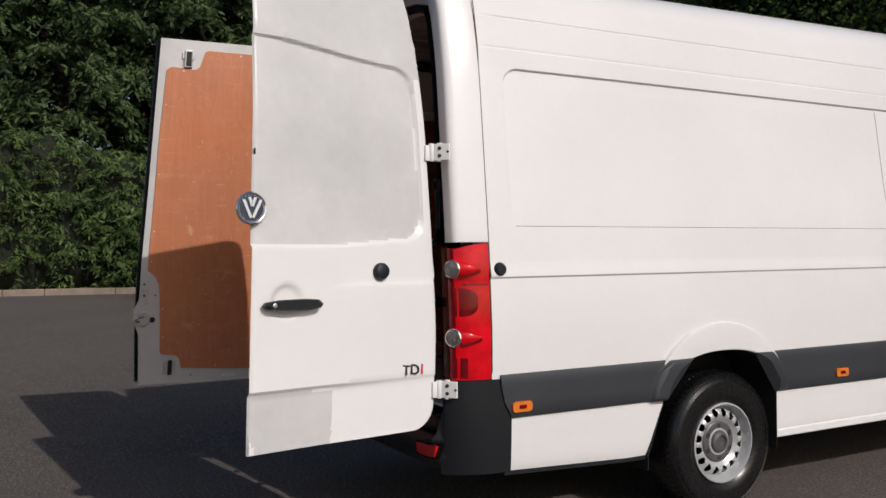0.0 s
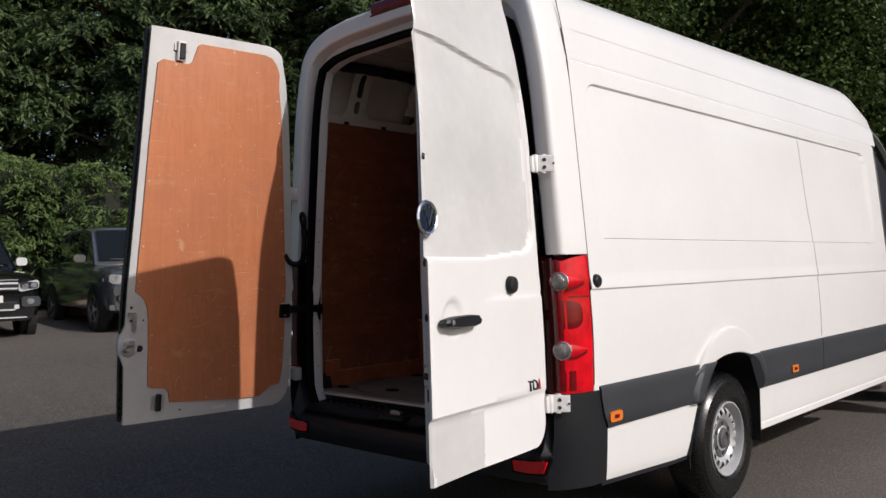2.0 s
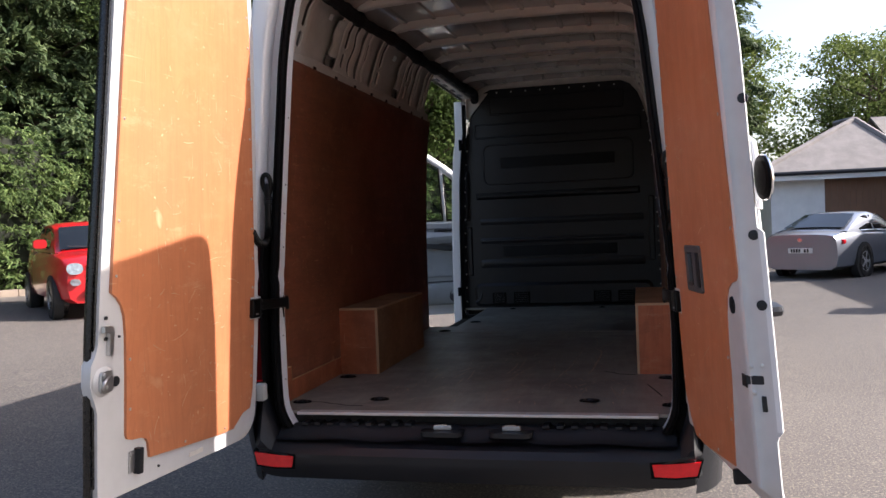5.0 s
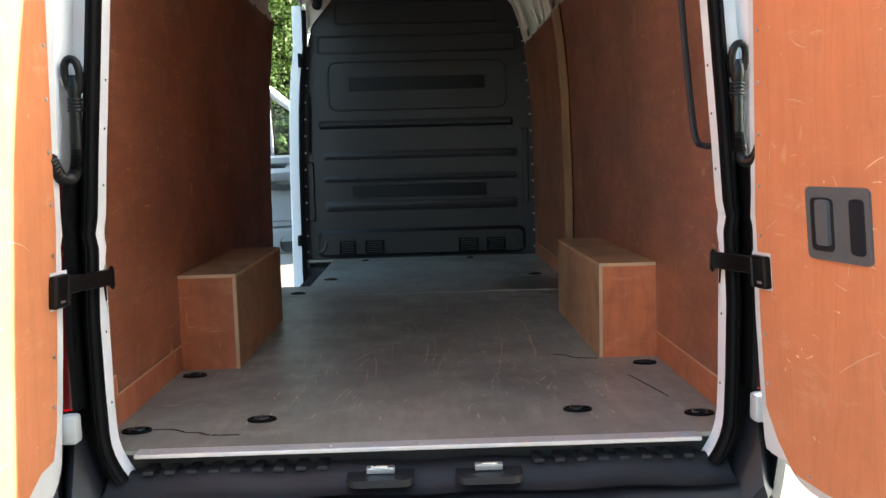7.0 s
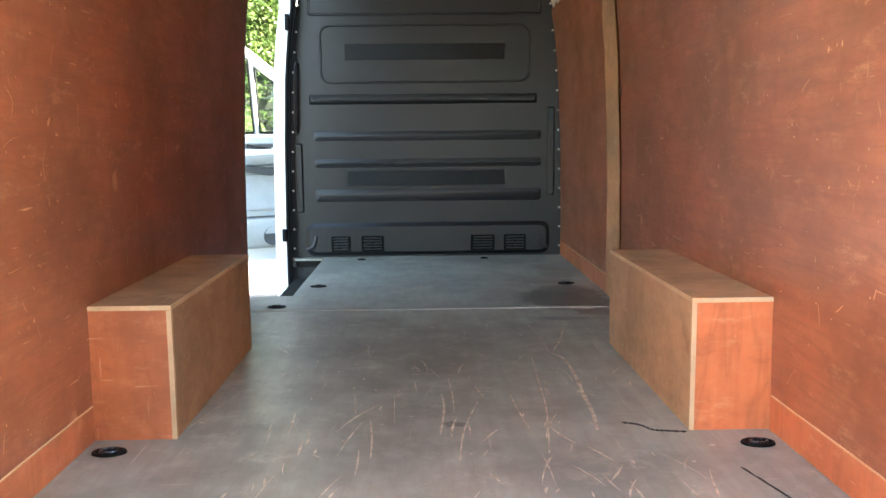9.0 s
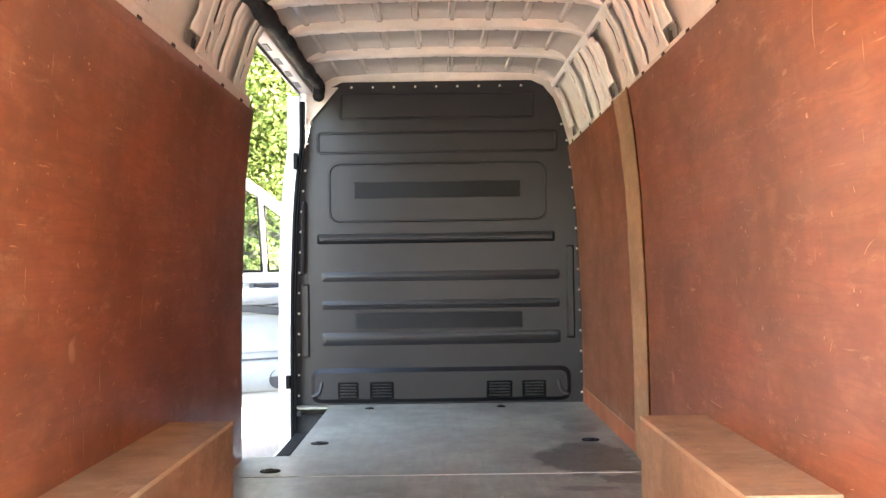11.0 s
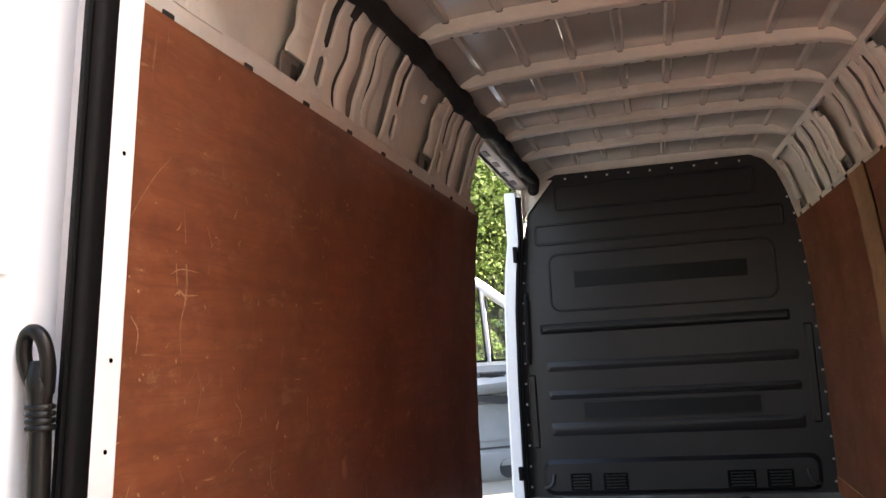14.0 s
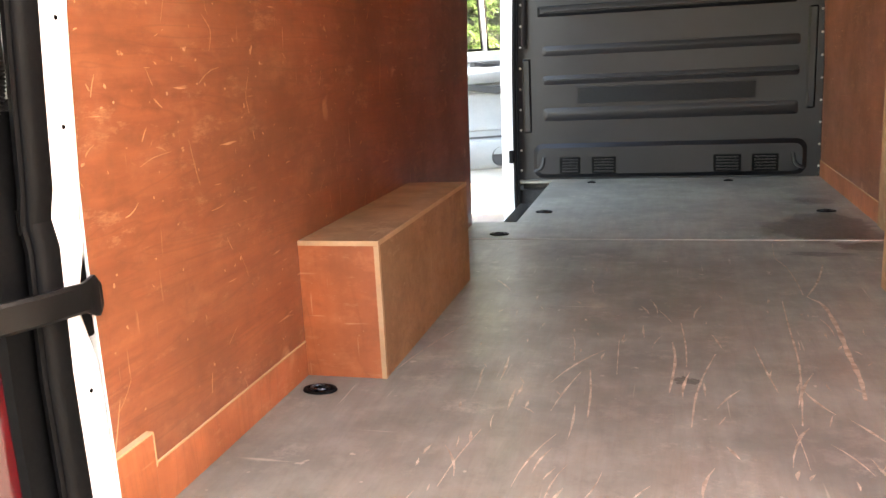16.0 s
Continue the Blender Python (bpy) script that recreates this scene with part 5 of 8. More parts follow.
# wheel boxes
def wheel_box(s):
    x0, x1, y0, y1, z0, z1 = 0.661, 0.884, 0.803, 1.755, FLOOR_Z, 1.008
    bm = bmesh.new()
    box(bm, s * x0, s * x1, y0, y0 + 0.012, z0, z1 - 0.012)
    wb = part("wheel_box", bm, BOXPLY, van, "plywood box over the wheel arch")
    bm = bmesh.new()
    box(bm, s * x0, s * (x0 + 0.012), y0 + 0.0125, y1, z0, z1 - 0.0125)
    part("side_board", bm, RAWPLY, wb)
    bm = bmesh.new()
    box(bm, s * x0, s * x1, y0, y1, z1 - 0.012, z1)
    part("top_board", bm, RAWPLY, wb)
    bm = bmesh.new()
    box(bm, s * (x0 + 0.012), s * x1, y1 - 0.012, y1, z0, z1 - 0.0125)
    part("end_board", bm, PLY, wb)
    bm = bmesh.new()
    box(bm, s * (x0 - 0.0015), s * (x0 + 0.011), y0 - 0.0015, y0 + 0.0105, z0, z1 - 0.0125)
    box(bm, s * (x0 - 0.0015), s * x1, y0 - 0.0015, y0 + 0.0005, z1 - 0.0115, z1 + 0.0005)
    box(bm, s * (x0 - 0.0015), s * (x0 + 0.0005), y0, y1, z1 - 0.0115, z1 + 0.0005)
    part("board_edges", bm, EDGE, wb)


wheel_box(1)
wheel_box(-1)


# lashing rings
def lashing_ring(x, y, turn=0, r=0.036):
    m = pose(x, y, FLOOR_Z + 0.0005, 0, 0, turn)
    bm = bmesh.new()
    lathe(bm, [(r * 1.2, 0), (r * 1.15, 0.005), (r * 0.95, 0.006), (r * 0.85, 0.002), (0.0005, 0.0015)], m @ Matrix.Diagonal((1.0, 0.72, 1, 1)), 20)
    ring = part("lashing_eye", bm, DEEP, van, "black recessed lashing eye in the floor", smooth=30)
    bm = bmesh.new()
    tube(bm, [m @ Vector((r * 0.62 * math.cos(a), r * 0.4 * math.sin(a), 0.006)) for a in np.linspace(0, 2 * math.pi, 17)], 0.0035, 6)
    part("eye_loop", bm, RUBBER, ring)


for x, y in ((-0.461, 0.17), (0.463, 0.172), (-0.80, 0.712), (0.80, 0.70), (-0.574, 3.054), (0.72, 3.054), (-0.80, 0.10), (0.80, 0.10), (-0.70, 2.52)):
    lashing_ring(x, y)
for x, y in ((-0.42, 4.02), (0.36, 4.03)):
    lashing_ring(x, y, 0, 0.022)

# long scratches in the floor
rng = np.random.RandomState(7)
bm = bmesh.new()
for i in range(130):
    x, y = rng.uniform(-0.5, 0.62), 0.05 + 1.9 * rng.beta(1.2, 2.0)
    a, L, w = rng.normal(1.60, 0.22), rng.exponential(0.07) + 0.02, rng.uniform(0.0008, 0.0040)
    bend = rng.uniform(-0.25, 0.25)
    pts = [(x + L * t * math.cos(a + bend * t), y + L * t * math.sin(a + bend * t)) for t in np.linspace(0, 1, 5)]
    rows = []
    for k, (u, v) in enumerate(pts):
        q = w * (1 - abs(k / 2 - 1)) + 0.0004
        rows.append([bm.verts.new((u - q * math.sin(a), v + q * math.cos(a), FLOOR_Z + 0.0006)), bm.verts.new((u + q * math.sin(a), v - q * math.cos(a), FLOOR_Z + 0.0006))])
    for p, q in zip(rows, rows[1:]):
        bm.faces.new((p[0], p[1], q[1], q[0]))
GOUGE = mat("scratched_wood", (0.56, 0.44, 0.34), 0.7, var=0.5, scale=30, fine=90)
part("floor_scratch", bm, GOUGE, van)["kind"] = "stuff"
GOUGES = (
    ([(0.54, 2.04), (0.484, 1.80), (0.425, 1.615)], 0.009), ([(0.425, 1.615), (0.456, 1.526), (0.457, 1.316), (0.445, 1.11), (0.438, 0.94), (0.423, 0.81)], 0.015),
    ([(0.41, 2.36), (0.392, 2.13), (0.413, 1.98), (0.419, 1.77), (0.416, 1.63)], 0.004), ([(0.347, 1.56), (0.333, 1.30), (0.321, 1.05), (0.30, 0.85), (0.275, 0.66)], 0.006),
    ([(0.227, 1.14), (0.238, 0.96), (0.249, 0.83)], 0.005), ([(0.128, 1.07), (0.092, 0.91), (0.07, 0.775), (0.057, 0.62)], 0.006),
    ([(0.049, 1.32), (0.057, 1.13), (0.056, 0.97)], 0.005), ([(0.024, 1.15), (0.029, 1.01), (0.014, 0.80)], 0.008),
    ([(-0.173, 0.92), (-0.161, 0.78), (-0.156, 0.64)], 0.006), ([(-0.115, 1.16), (-0.112, 1.03), (-0.108, 0.90)], 0.003),
    ([(-0.55, 1.30), (-0.62, 1.05), (-0.66, 0.85)], 0.003), ([(-0.37, 0.55), (-0.39, 0.42), (-0.40, 0.30)], 0.004))
for k, (line, w) in enumerate(GOUGES):
    bm = bmesh.new()
    pts = curve_pts([(u, v, 0) for u, v in line], 6)
    rows = []
    for i, p in enumerate(pts):
        q = w * (0.25 + 0.75 * math.sin(math.pi * min(1, i / (len(pts) - 1) * 0.75 + 0.12))) * (0.55 + 0.45 * abs(math.sin(2.3 * i + k))) * 0.5
        rows.append([bm.verts.new((p.x - q, p.y, FLOOR_Z + 0.0007)), bm.verts.new((p.x + q, p.y, FLOOR_Z + 0.0007))])
    for p, q in zip(rows, rows[1:]):
        bm.faces.new((p[0], p[1], q[1], q[0]))
    part("long_scratch", bm, GOUGE, van, "pale gouge in the floor board")

# dark cracks creeping over the floor
for line, w in (([(-0.76, 0.11), (-0.70, 0.105), (-0.655, 0.075), (-0.62, 0.07), (-0.58, 0.045), (-0.50, 0.04)], 0.014), ([(0.50, 0.87), (0.54, 0.85), (0.565, 0.81), (0.60, 0.80), (0.65, 0.79)], 0.018), ([(0.70, 0.55), (0.735, 0.40), (0.76, 0.28)], 0.02)):
    bm = bmesh.new()
    pts = curve_pts([(u, v, 0) for u, v in line], 6)
    rows = []
    for i, p in enumerate(pts):
        q = w * (0.3 + 0.7 * abs(math.sin(1.7 * i))) * 0.5
        rows.append([bm.verts.new((p.x, p.y - q, FLOOR_Z + 0.0005)), bm.verts.new((p.x + q * 0.5, p.y + q, FLOOR_Z + 0.0005))])
    for p, q in zip(rows, rows[1:]):
        bm.faces.new((p[0], p[1], q[1], q[0]))
    part("floor_crack", bm, WELL, van, "dark crack in the floor board")

# damp dark stains on the floor
STAIN = mat("damp_floor_ply", (0.105, 0.090, 0.074), 0.35, var=0.35, scale=9, fine=60)
for cx, cy, a, b, seed in ((0.675, 2.69, 0.235, 0.25, 0), (0.74, 2.33, 0.11, 0.06, 3), (0.55, 2.19, 0.12, 0.032, 5), (0.71, 3.32, 0.10, 0.08, 8), (0.049, 0.876, 0.026, 0.024, 9)):
    bm = bmesh.new()
    rim = []
    for t in np.linspace(0, 2 * math.pi, 97)[:-1]:
        r = 1 + 0.6 * noise.noise(Vector((math.cos(t) * 1.6, math.sin(t) * 1.6, seed))) + 0.35 * noise.noise(Vector((math.cos(t) * 5, math.sin(t) * 5, seed)))
        x, y = min(cx + a * r * math.cos(t), 0.865), cy + b * r * math.sin(t)
        rim.append(bm.verts.new((x, y if cy > 2.43 or y < 2.418 else 2.418, FLOOR_Z + 0.0004)))
    bm.faces.new(rim)
    part("floor_stain", bm, STAIN, van, "dark damp stain on the floor board")


def wall_scuffs(s, y0, y1, n, seed):
    """Short pale gouges in the lining."""
    g = np.random.RandomState(seed)
    bm = bmesh.new()
    for i in range(n):
        y, z = y0 + (y1 - y0) * g.beta(1.0, 1.7), 0.72 + 1.35 * g.beta(1.6, 1.9)
        a, L, w = g.normal(1.4, 0.9), g.exponential(0.018) + 0.005 if i % 2 else g.uniform(0.003, 0.010), g.uniform(0.0006, 0.0017) if i % 2 else g.uniform(0.0012, 0.0032)
        bend = g.uniform(-0.4, 0.4)
        rows = []
        for k, t in enumerate(np.linspace(0, 1, 4)):
            u, v = y + L * t * math.cos(a + bend * t), z + L * t * math.sin(a + bend * t)
            if v > 2.2 or v < 0.70:
                continue
            q = w * (1.1 - abs(t - 0.4))
            rows.append([bm.verts.new((s * (xi(v) - 0.0156), u - q * math.sin(a), v + q * math.cos(a))), bm.verts.new((s * (xi(v) - 0.0156), u + q * math.sin(a), v - q * math.cos(a)))])
        for p, q in zip(rows, rows[1:]):
            bm.faces.new((p[0], p[1], q[1], q[0]))
    return tagged(part("wall_scratch", bm, GOUGED, van), kind="stuff")


def wall_gouge(s, line, w):
    """A long pale scrape on the lining, through (y, z)."""
    bm = bmesh.new()
    pts = curve_pts([(y, z, 0) for y, z in line], 7)
    rows = []
    for i, p in enumerate(pts):
        t = (pts[min(i + 1, len(pts) - 1)] - pts[max(i - 1, 0)]).normalized()
        q = w * (0.35 + 0.65 * abs(math.sin(1.9 * i + 7 * w * 100))) * 0.5 * (1 - 0.6 * abs(2 * i / (len(pts) - 1) - 1) ** 3)
        rows.append([bm.verts.new((s * (xi(b) - 0.0158), a, b)) for a, b in ((p.x - q * t.y, p.y + q * t.x), (p.x + q * t.y, p.y - q * t.x))])
    for p, q in zip(rows, rows[1:]):
        bm.faces.new((p[0], p[1], q[1], q[0]))
    part("wall_gouge", bm, GOUGED, van, "pale scrape in the plywood lining")


GOUGED = mat("gouged_wood", (0.54, 0.30, 0.175), 0.7, var=0.3, fine=90)
for line, w in (([(0.25, 1.88), (0.262, 1.80), (0.262, 1.73), (0.245, 1.67), (0.25, 1.61)], 0.0028), ([(0.256, 1.82), (0.268, 1.76), (0.259, 1.70)], 0.0022), ([(0.215, 1.765), (0.25, 1.775), (0.31, 1.772)], 0.0022), ([(0.225, 1.727), (0.243, 1.735), (0.262, 1.729), (0.305, 1.731)], 0.0040),
                ([(0.24, 1.738), (0.266, 1.722)], 0.0045), ([(0.33, 1.86), (0.352, 1.82), (0.34, 1.77)], 0.0028), ([(0.30, 1.80), (0.33, 1.812), (0.37, 1.822)], 0.0030), ([(0.325, 1.79), (0.36, 1.835)], 0.0022), ([(0.34, 1.81), (0.362, 1.79)], 0.0030), ([(0.20, 1.965), (0.155, 1.925), (0.11, 1.87), (0.08, 1.825)], 0.0024),
                ([(0.23, 1.79), (0.235, 1.745)], 0.0022), ([(0.10, 1.69), (0.12, 1.665), (0.115, 1.63)], 0.0036), ([(0.30, 1.60), (0.315, 1.56), (0.30, 1.51)], 0.002), ([(0.20, 1.27), (0.24, 1.28), (0.30, 1.285)], 0.002), ([(0.36, 1.30), (0.375, 1.24), (0.385, 1.21)], 0.0026), ([(0.62, 1.42), (0.60, 1.37), (0.61, 1.33)], 0.002), ([(0.44, 1.53), (0.47, 1.50), (0.46, 1.46)], 0.0026)):
    wall_gouge(-1, line, w)
wall_scuffs(-1, 0.0, 2.6, 260, 3)
wall_scuffs(1, 0.0, 2.6, 130, 5)
wall_scuffs(1, 2.9, 4.1, 40, 6)

# ---- upper side frames above the lining ----
RIBS = [0.83, 1.43, 2.02, 2.53, 3.0, 3.56]


def rail_point(s, y, k, o=0.0):
    """k from 0 at the lining's top to 1 under the roof; o: depth towards the skin."""
    x, z = at_points([(0, 0.834), (0.25, 0.814), (0.7, 0.758), (1, 0.700)], k), at_points([(0, 2.17), (0.25, 2.30), (0.7, 2.47), (1, 2.565)], k)
    return (s * (x + o * 0.9), y, z + o * 0.35 + 0.02 * (y - 2.0) * k)


def plate(s, left, right, k0, k1, o=0.0, t=0.014, n=9):
    """A strip whose two edges are functions of the height."""
    bm = bmesh.new()
    rings = []
    for k in np.linspace(k0, k1, n):
        a, b = left(k), right(k)
        rings.append([rail_point(s, a, k, o + 0.004), rail_point(s, a + 0.005, k, o), rail_point(s, b - 0.005, k, o), rail_point(s, b, k, o + 0.004), rail_point(s, b, k, o + t), rail_point(s, a, k, o + t)])
    loft(bm, rings)
    return bm


def corner(k, size=0.035):
    """How far a fillet reaches out from a post near the two rails."""
    return size * (max(0.0, (0.28 - k) / 0.11) ** 2 + max(0.0, (k - 0.84) / 0.09) ** 2)


def slot_end(k):
    """How far the plates reach in at the round ends of the slots."""
    return 0.024 * max([0.0] + [(1 - abs(k - e) / 0.030) ** 2 for e in (0.205, 0.405, 0.46, 0.87) if abs(k - e) < 0.030])


# strips set in slots and gaps; the cavities' shade is put into their colour
SHADE = mat("cavity_shade", (0.045, 0.040, 0.036), 0.8, var=0.3, scale=8)
HALFSHADE = mat("pale_cavity_shade", (0.20, 0.19, 0.175), 0.7, var=0.3, scale=6)
for s in (1, -1):
    last = 4.16 if s > 0 else 2.74
    posts = [0.25] + [r for r in RIBS if r < last - 0.1]
    bm = bmesh.new()
    sheet(bm, 20, 10, lambda a, b: (s * (at_points([(0, 0.866), (0.3, 0.850), (0.6, 0.822), (0.85, 0.785), (1, 0.74)], b)), -0.03 + (last + 0.03) * a, 2.18 + 0.42 * b))
    thick(part("upper_skin", bm, CREAM, van, smooth=40), 0.003, 0)
    bm = bmesh.new()
    for k0, k1, o in ((0.0, 0.17, -0.006), (0.93, 1.0, 0.0)):
        rings = []
        for y in np.linspace(-0.05, last, 40):
            rings.append([rail_point(s, y, k0, o), rail_point(s, y, k1 - 0.02, o), rail_point(s, y, k1, o + 0.005), rail_point(s, y, k1, o + 0.016), rail_point(s, y, k0, o + 0.016)])
        loft(bm, rings)
    fr = part("side_frame", bm, CREAM, van, "cream pressed-steel frame with slots above the lining", smooth=30)
    for i, p in enumerate(posts):
        w = 0.072
        for left, right, k0, k1, o in ((lambda k: p - w - corner(k), lambda k: p - 0.022 + slot_end(k), 0.155, 0.945, -0.010), (lambda k: p + 0.022 - slot_end(k), lambda k: p + w + corner(k), 0.155, 0.945, -0.010),
                                       (lambda k: p - 0.024, lambda k: p + 0.024, 0.405, 0.46, -0.010), (lambda k: p - 0.024, lambda k: p + 0.024, 0.87, 0.945, -0.010), (lambda k: p - 0.024, lambda k: p + 0.024, 0.155, 0.205, -0.010)):
            part("post_plate", plate(s, left, right, k0, k1, o, 0.009, 44 if k1 - k0 > 0.5 else 5), CREAM, fr, smooth=30)
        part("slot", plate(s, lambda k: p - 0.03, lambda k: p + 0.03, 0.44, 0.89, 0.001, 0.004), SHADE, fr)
        part("slot", plate(s, lambda k: p - 0.03, lambda k: p + 0.03, 0.19, 0.425, 0.003, 0.004), HALFSHADE, fr)
        if i + 1 < len(posts):
            n, L = posts[i + 1], posts[i + 1] - p
        elif last - p > 0.4:
            n, L = last + 0.05, 0.55
        else:
            continue
        if i % 2 == 0:  # one wide sunk panel with a wavy flap before the next post
            part("flap", plate(s, lambda k: n - 0.165 - 0.009 * math.sin(24 * k) + 0.045 * smooth_step(0.78, 0.82, k), lambda k: n - w + 0.010, 0.29, 0.88, -0.004, 0.012, 31), CREAM, fr, smooth=40)
            part("gap", plate(s, lambda k: n - 0.165, lambda k: n - w + 0.004, 0.175, 0.29, 0.016, 0.004), HALFSHADE, fr)
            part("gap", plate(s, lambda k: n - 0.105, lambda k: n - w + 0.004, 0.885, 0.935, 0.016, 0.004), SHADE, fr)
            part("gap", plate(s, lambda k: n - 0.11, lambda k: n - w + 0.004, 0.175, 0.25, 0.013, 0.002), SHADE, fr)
        else:  # two wavy stays, with clefts painted as dark as shade, beside a flat one
            q = L / 0.6

            def wave(k):
                return q * 0.014 * math.sin(13 * k + 0.6)

            part("panel", plate(s, lambda k: p + w - 0.004, lambda k: p + q * 0.165 + wave(k), 0.16, 0.945, 0.020, 0.006, 15), CREAM, fr, smooth=30)
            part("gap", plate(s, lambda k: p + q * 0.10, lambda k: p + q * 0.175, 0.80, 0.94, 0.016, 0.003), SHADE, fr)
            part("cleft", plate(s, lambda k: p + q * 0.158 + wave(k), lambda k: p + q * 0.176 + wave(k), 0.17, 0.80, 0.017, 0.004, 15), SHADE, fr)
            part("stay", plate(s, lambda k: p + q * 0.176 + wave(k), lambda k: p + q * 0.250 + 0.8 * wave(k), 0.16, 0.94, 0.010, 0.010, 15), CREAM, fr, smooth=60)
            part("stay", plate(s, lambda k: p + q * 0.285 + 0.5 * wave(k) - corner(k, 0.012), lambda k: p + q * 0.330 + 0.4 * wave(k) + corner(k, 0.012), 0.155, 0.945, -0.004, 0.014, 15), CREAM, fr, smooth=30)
            part("gap", plate(s, lambda k: p + q * 0.245, lambda k: p + q * 0.295, 0.17, 0.94, 0.014, 0.003), HALFSHADE, fr)
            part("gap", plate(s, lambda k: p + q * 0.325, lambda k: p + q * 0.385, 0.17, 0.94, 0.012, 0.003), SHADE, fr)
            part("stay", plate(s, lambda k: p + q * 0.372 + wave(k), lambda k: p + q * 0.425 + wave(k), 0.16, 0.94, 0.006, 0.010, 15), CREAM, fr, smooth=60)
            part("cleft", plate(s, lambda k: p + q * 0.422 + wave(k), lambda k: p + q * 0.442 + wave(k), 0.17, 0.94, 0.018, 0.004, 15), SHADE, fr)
            part("panel", plate(s, lambda k: p + q * 0.438 + wave(k), lambda k: n - w + 0.004, 0.16, 0.945, 0.020, 0.006, 15), CREAM, fr, smooth=30)
    low = 0.054 if s < 0 else 0.10
    for y in np.arange(0.16, last, 0.30):  # small notches, drawn as shade-coloured strips, where the lining meets the rail
        part("notch", plate(s, lambda k: y + 0.05 * (k - low), lambda k: y + 0.046 - 0.05 * (k - low), low - 0.03, low + 0.052, -0.0085, 0.003, 3), SHADE, fr)

# ---- roof lining: bare sheet, swages and ribs ----
bm = bmesh.new()


def under(x, d):
    """Height under the roof sheet, d metres below it."""
    return at_points([(0, 2.668), (0.4, 2.662), (0.58, 2.653), (0.66, 2.638), (0.72, 2.590), (0.77, 2.50)], abs(x)) - d


def lift(y):
    """The roof climbs a little towards the cab."""
    return 0.020 * (y - 2.0)


xs = [-0.735 + 1.47 * i / 30 for i in range(31)]
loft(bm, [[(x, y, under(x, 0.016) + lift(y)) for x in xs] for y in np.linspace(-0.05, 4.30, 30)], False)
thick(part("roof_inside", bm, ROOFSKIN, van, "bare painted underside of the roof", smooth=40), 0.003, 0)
FOAM = mat("brown_foam", (0.10, 0.075, 0.06), 0.9, var=0.3, scale=40)
edges = [0.03] + RIBS + [4.17]
for j, (y0, y1) in enumerate(zip(edges, edges[1:])):
    for i in range(8):
        bm, caps = bmesh.new(), bmesh.new()
        x = -0.60 + i * 1.20 / 7
        loft(bm, [[(x + dx * q, y, under(x, 0.018 + dz * q) + lift(y)) for dx, dz in ((-0.018, 0), (-0.010, 0.011), (0.010, 0.011), (0.018, 0))] for y, q in ((y0 + 0.05, 0.5), (y0 + 0.10, 1), (y1 - 0.055, 1), (y1 - 0.035, 0.8))])
        box(caps, x - 0.011, x + 0.011, y1 - 0.040, y1 - 0.026, under(x, 0.028) + lift(y1), under(x, 0.016) + lift(y1), 0.004)
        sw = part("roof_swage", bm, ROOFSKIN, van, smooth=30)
        part("foam_pad", caps, FOAM, sw)


RIB_LINE = [(0, 2.608), (0.4, 2.602), (0.60, 2.592), (0.68, 2.580), (0.715, 2.563)]


def roof_rib(y):
    bm = bmesh.new()
    xs = np.linspace(-0.715, 0.715, 25)
    w = 0.030
    rings = []
    for x in xs:
        z1, z0 = under(x, 0.018) + lift(y), at_points(RIB_LINE, abs(x)) + lift(y)
        rings.append([(x, y - w, z1), (x, y - w + 0.004, z0 + 0.006), (x, y - w + 0.012, z0), (x, y + w - 0.008, z0), (x, y + w - 0.002, z0 + 0.005), (x, y + w, z0 + 0.016), (x, y + w + 0.022, z1 - 0.002), (x, y + w + 0.022, z1)])
    loft(bm, rings)
    rib = part("roof_rib", bm, CREAM, van, "cream pressed-steel roof rib with punched holes", smooth=25)
    bm = bmesh.new()
    g = np.random.RandomState(int(y * 100))
    for x in np.arange(-0.60, 0.62, 0.075):
        x += g.uniform(-0.012, 0.012)
        a, b = g.choice([0.004, 0.006, 0.011]), g.uniform(0.003, 0.0045)
        z = at_points(RIB_LINE, abs(x)) + lift(y)
        slab(bm, [(x + a * math.cos(t), y + w - 0.012 + b * math.sin(t)) for t in np.linspace(0, 2 * math.pi, 10)[:-1]], lambda u, v, ww: (u, v, z + ww), -0.0006, 0.001)
    part("punched_holes", bm, HOLE, rib)["kind"] = "stuff"


for y in RIBS:
    roof_rib(y)

# cable loom along the roof edge
bm = bmesh.new()
pts = curve_pts([(-0.698, y, 2.545 + lift(y) + 0.008 * math.sin(5 * y)) for y in np.arange(-0.02, 4.0, 0.25)] + [(-0.70, 4.05, 2.57), (-0.72, 4.14, 2.54)], 6)
g = np.random.RandomState(2)
tube(bm, pts, [0.027 + 0.011 * g.rand() + (0.010 if min(abs(p.y - r) for r in RIBS) < 0.05 else 0) for p in pts], 10)
part("cable_loom", bm, LOOM, van, "black taped cable loom along the roof edge", smooth=50)
for y in (0.35, 0.62, 1.15, 1.75, 2.3):
    bm = bmesh.new()
    box(bm, -0.010, 0.010, -0.008, 0.008, -0.016, 0.016, 0.003, pose(-0.772, y, 2.485, 0, 30, 0))
    part("cable_clip", bm, PLATE, van)

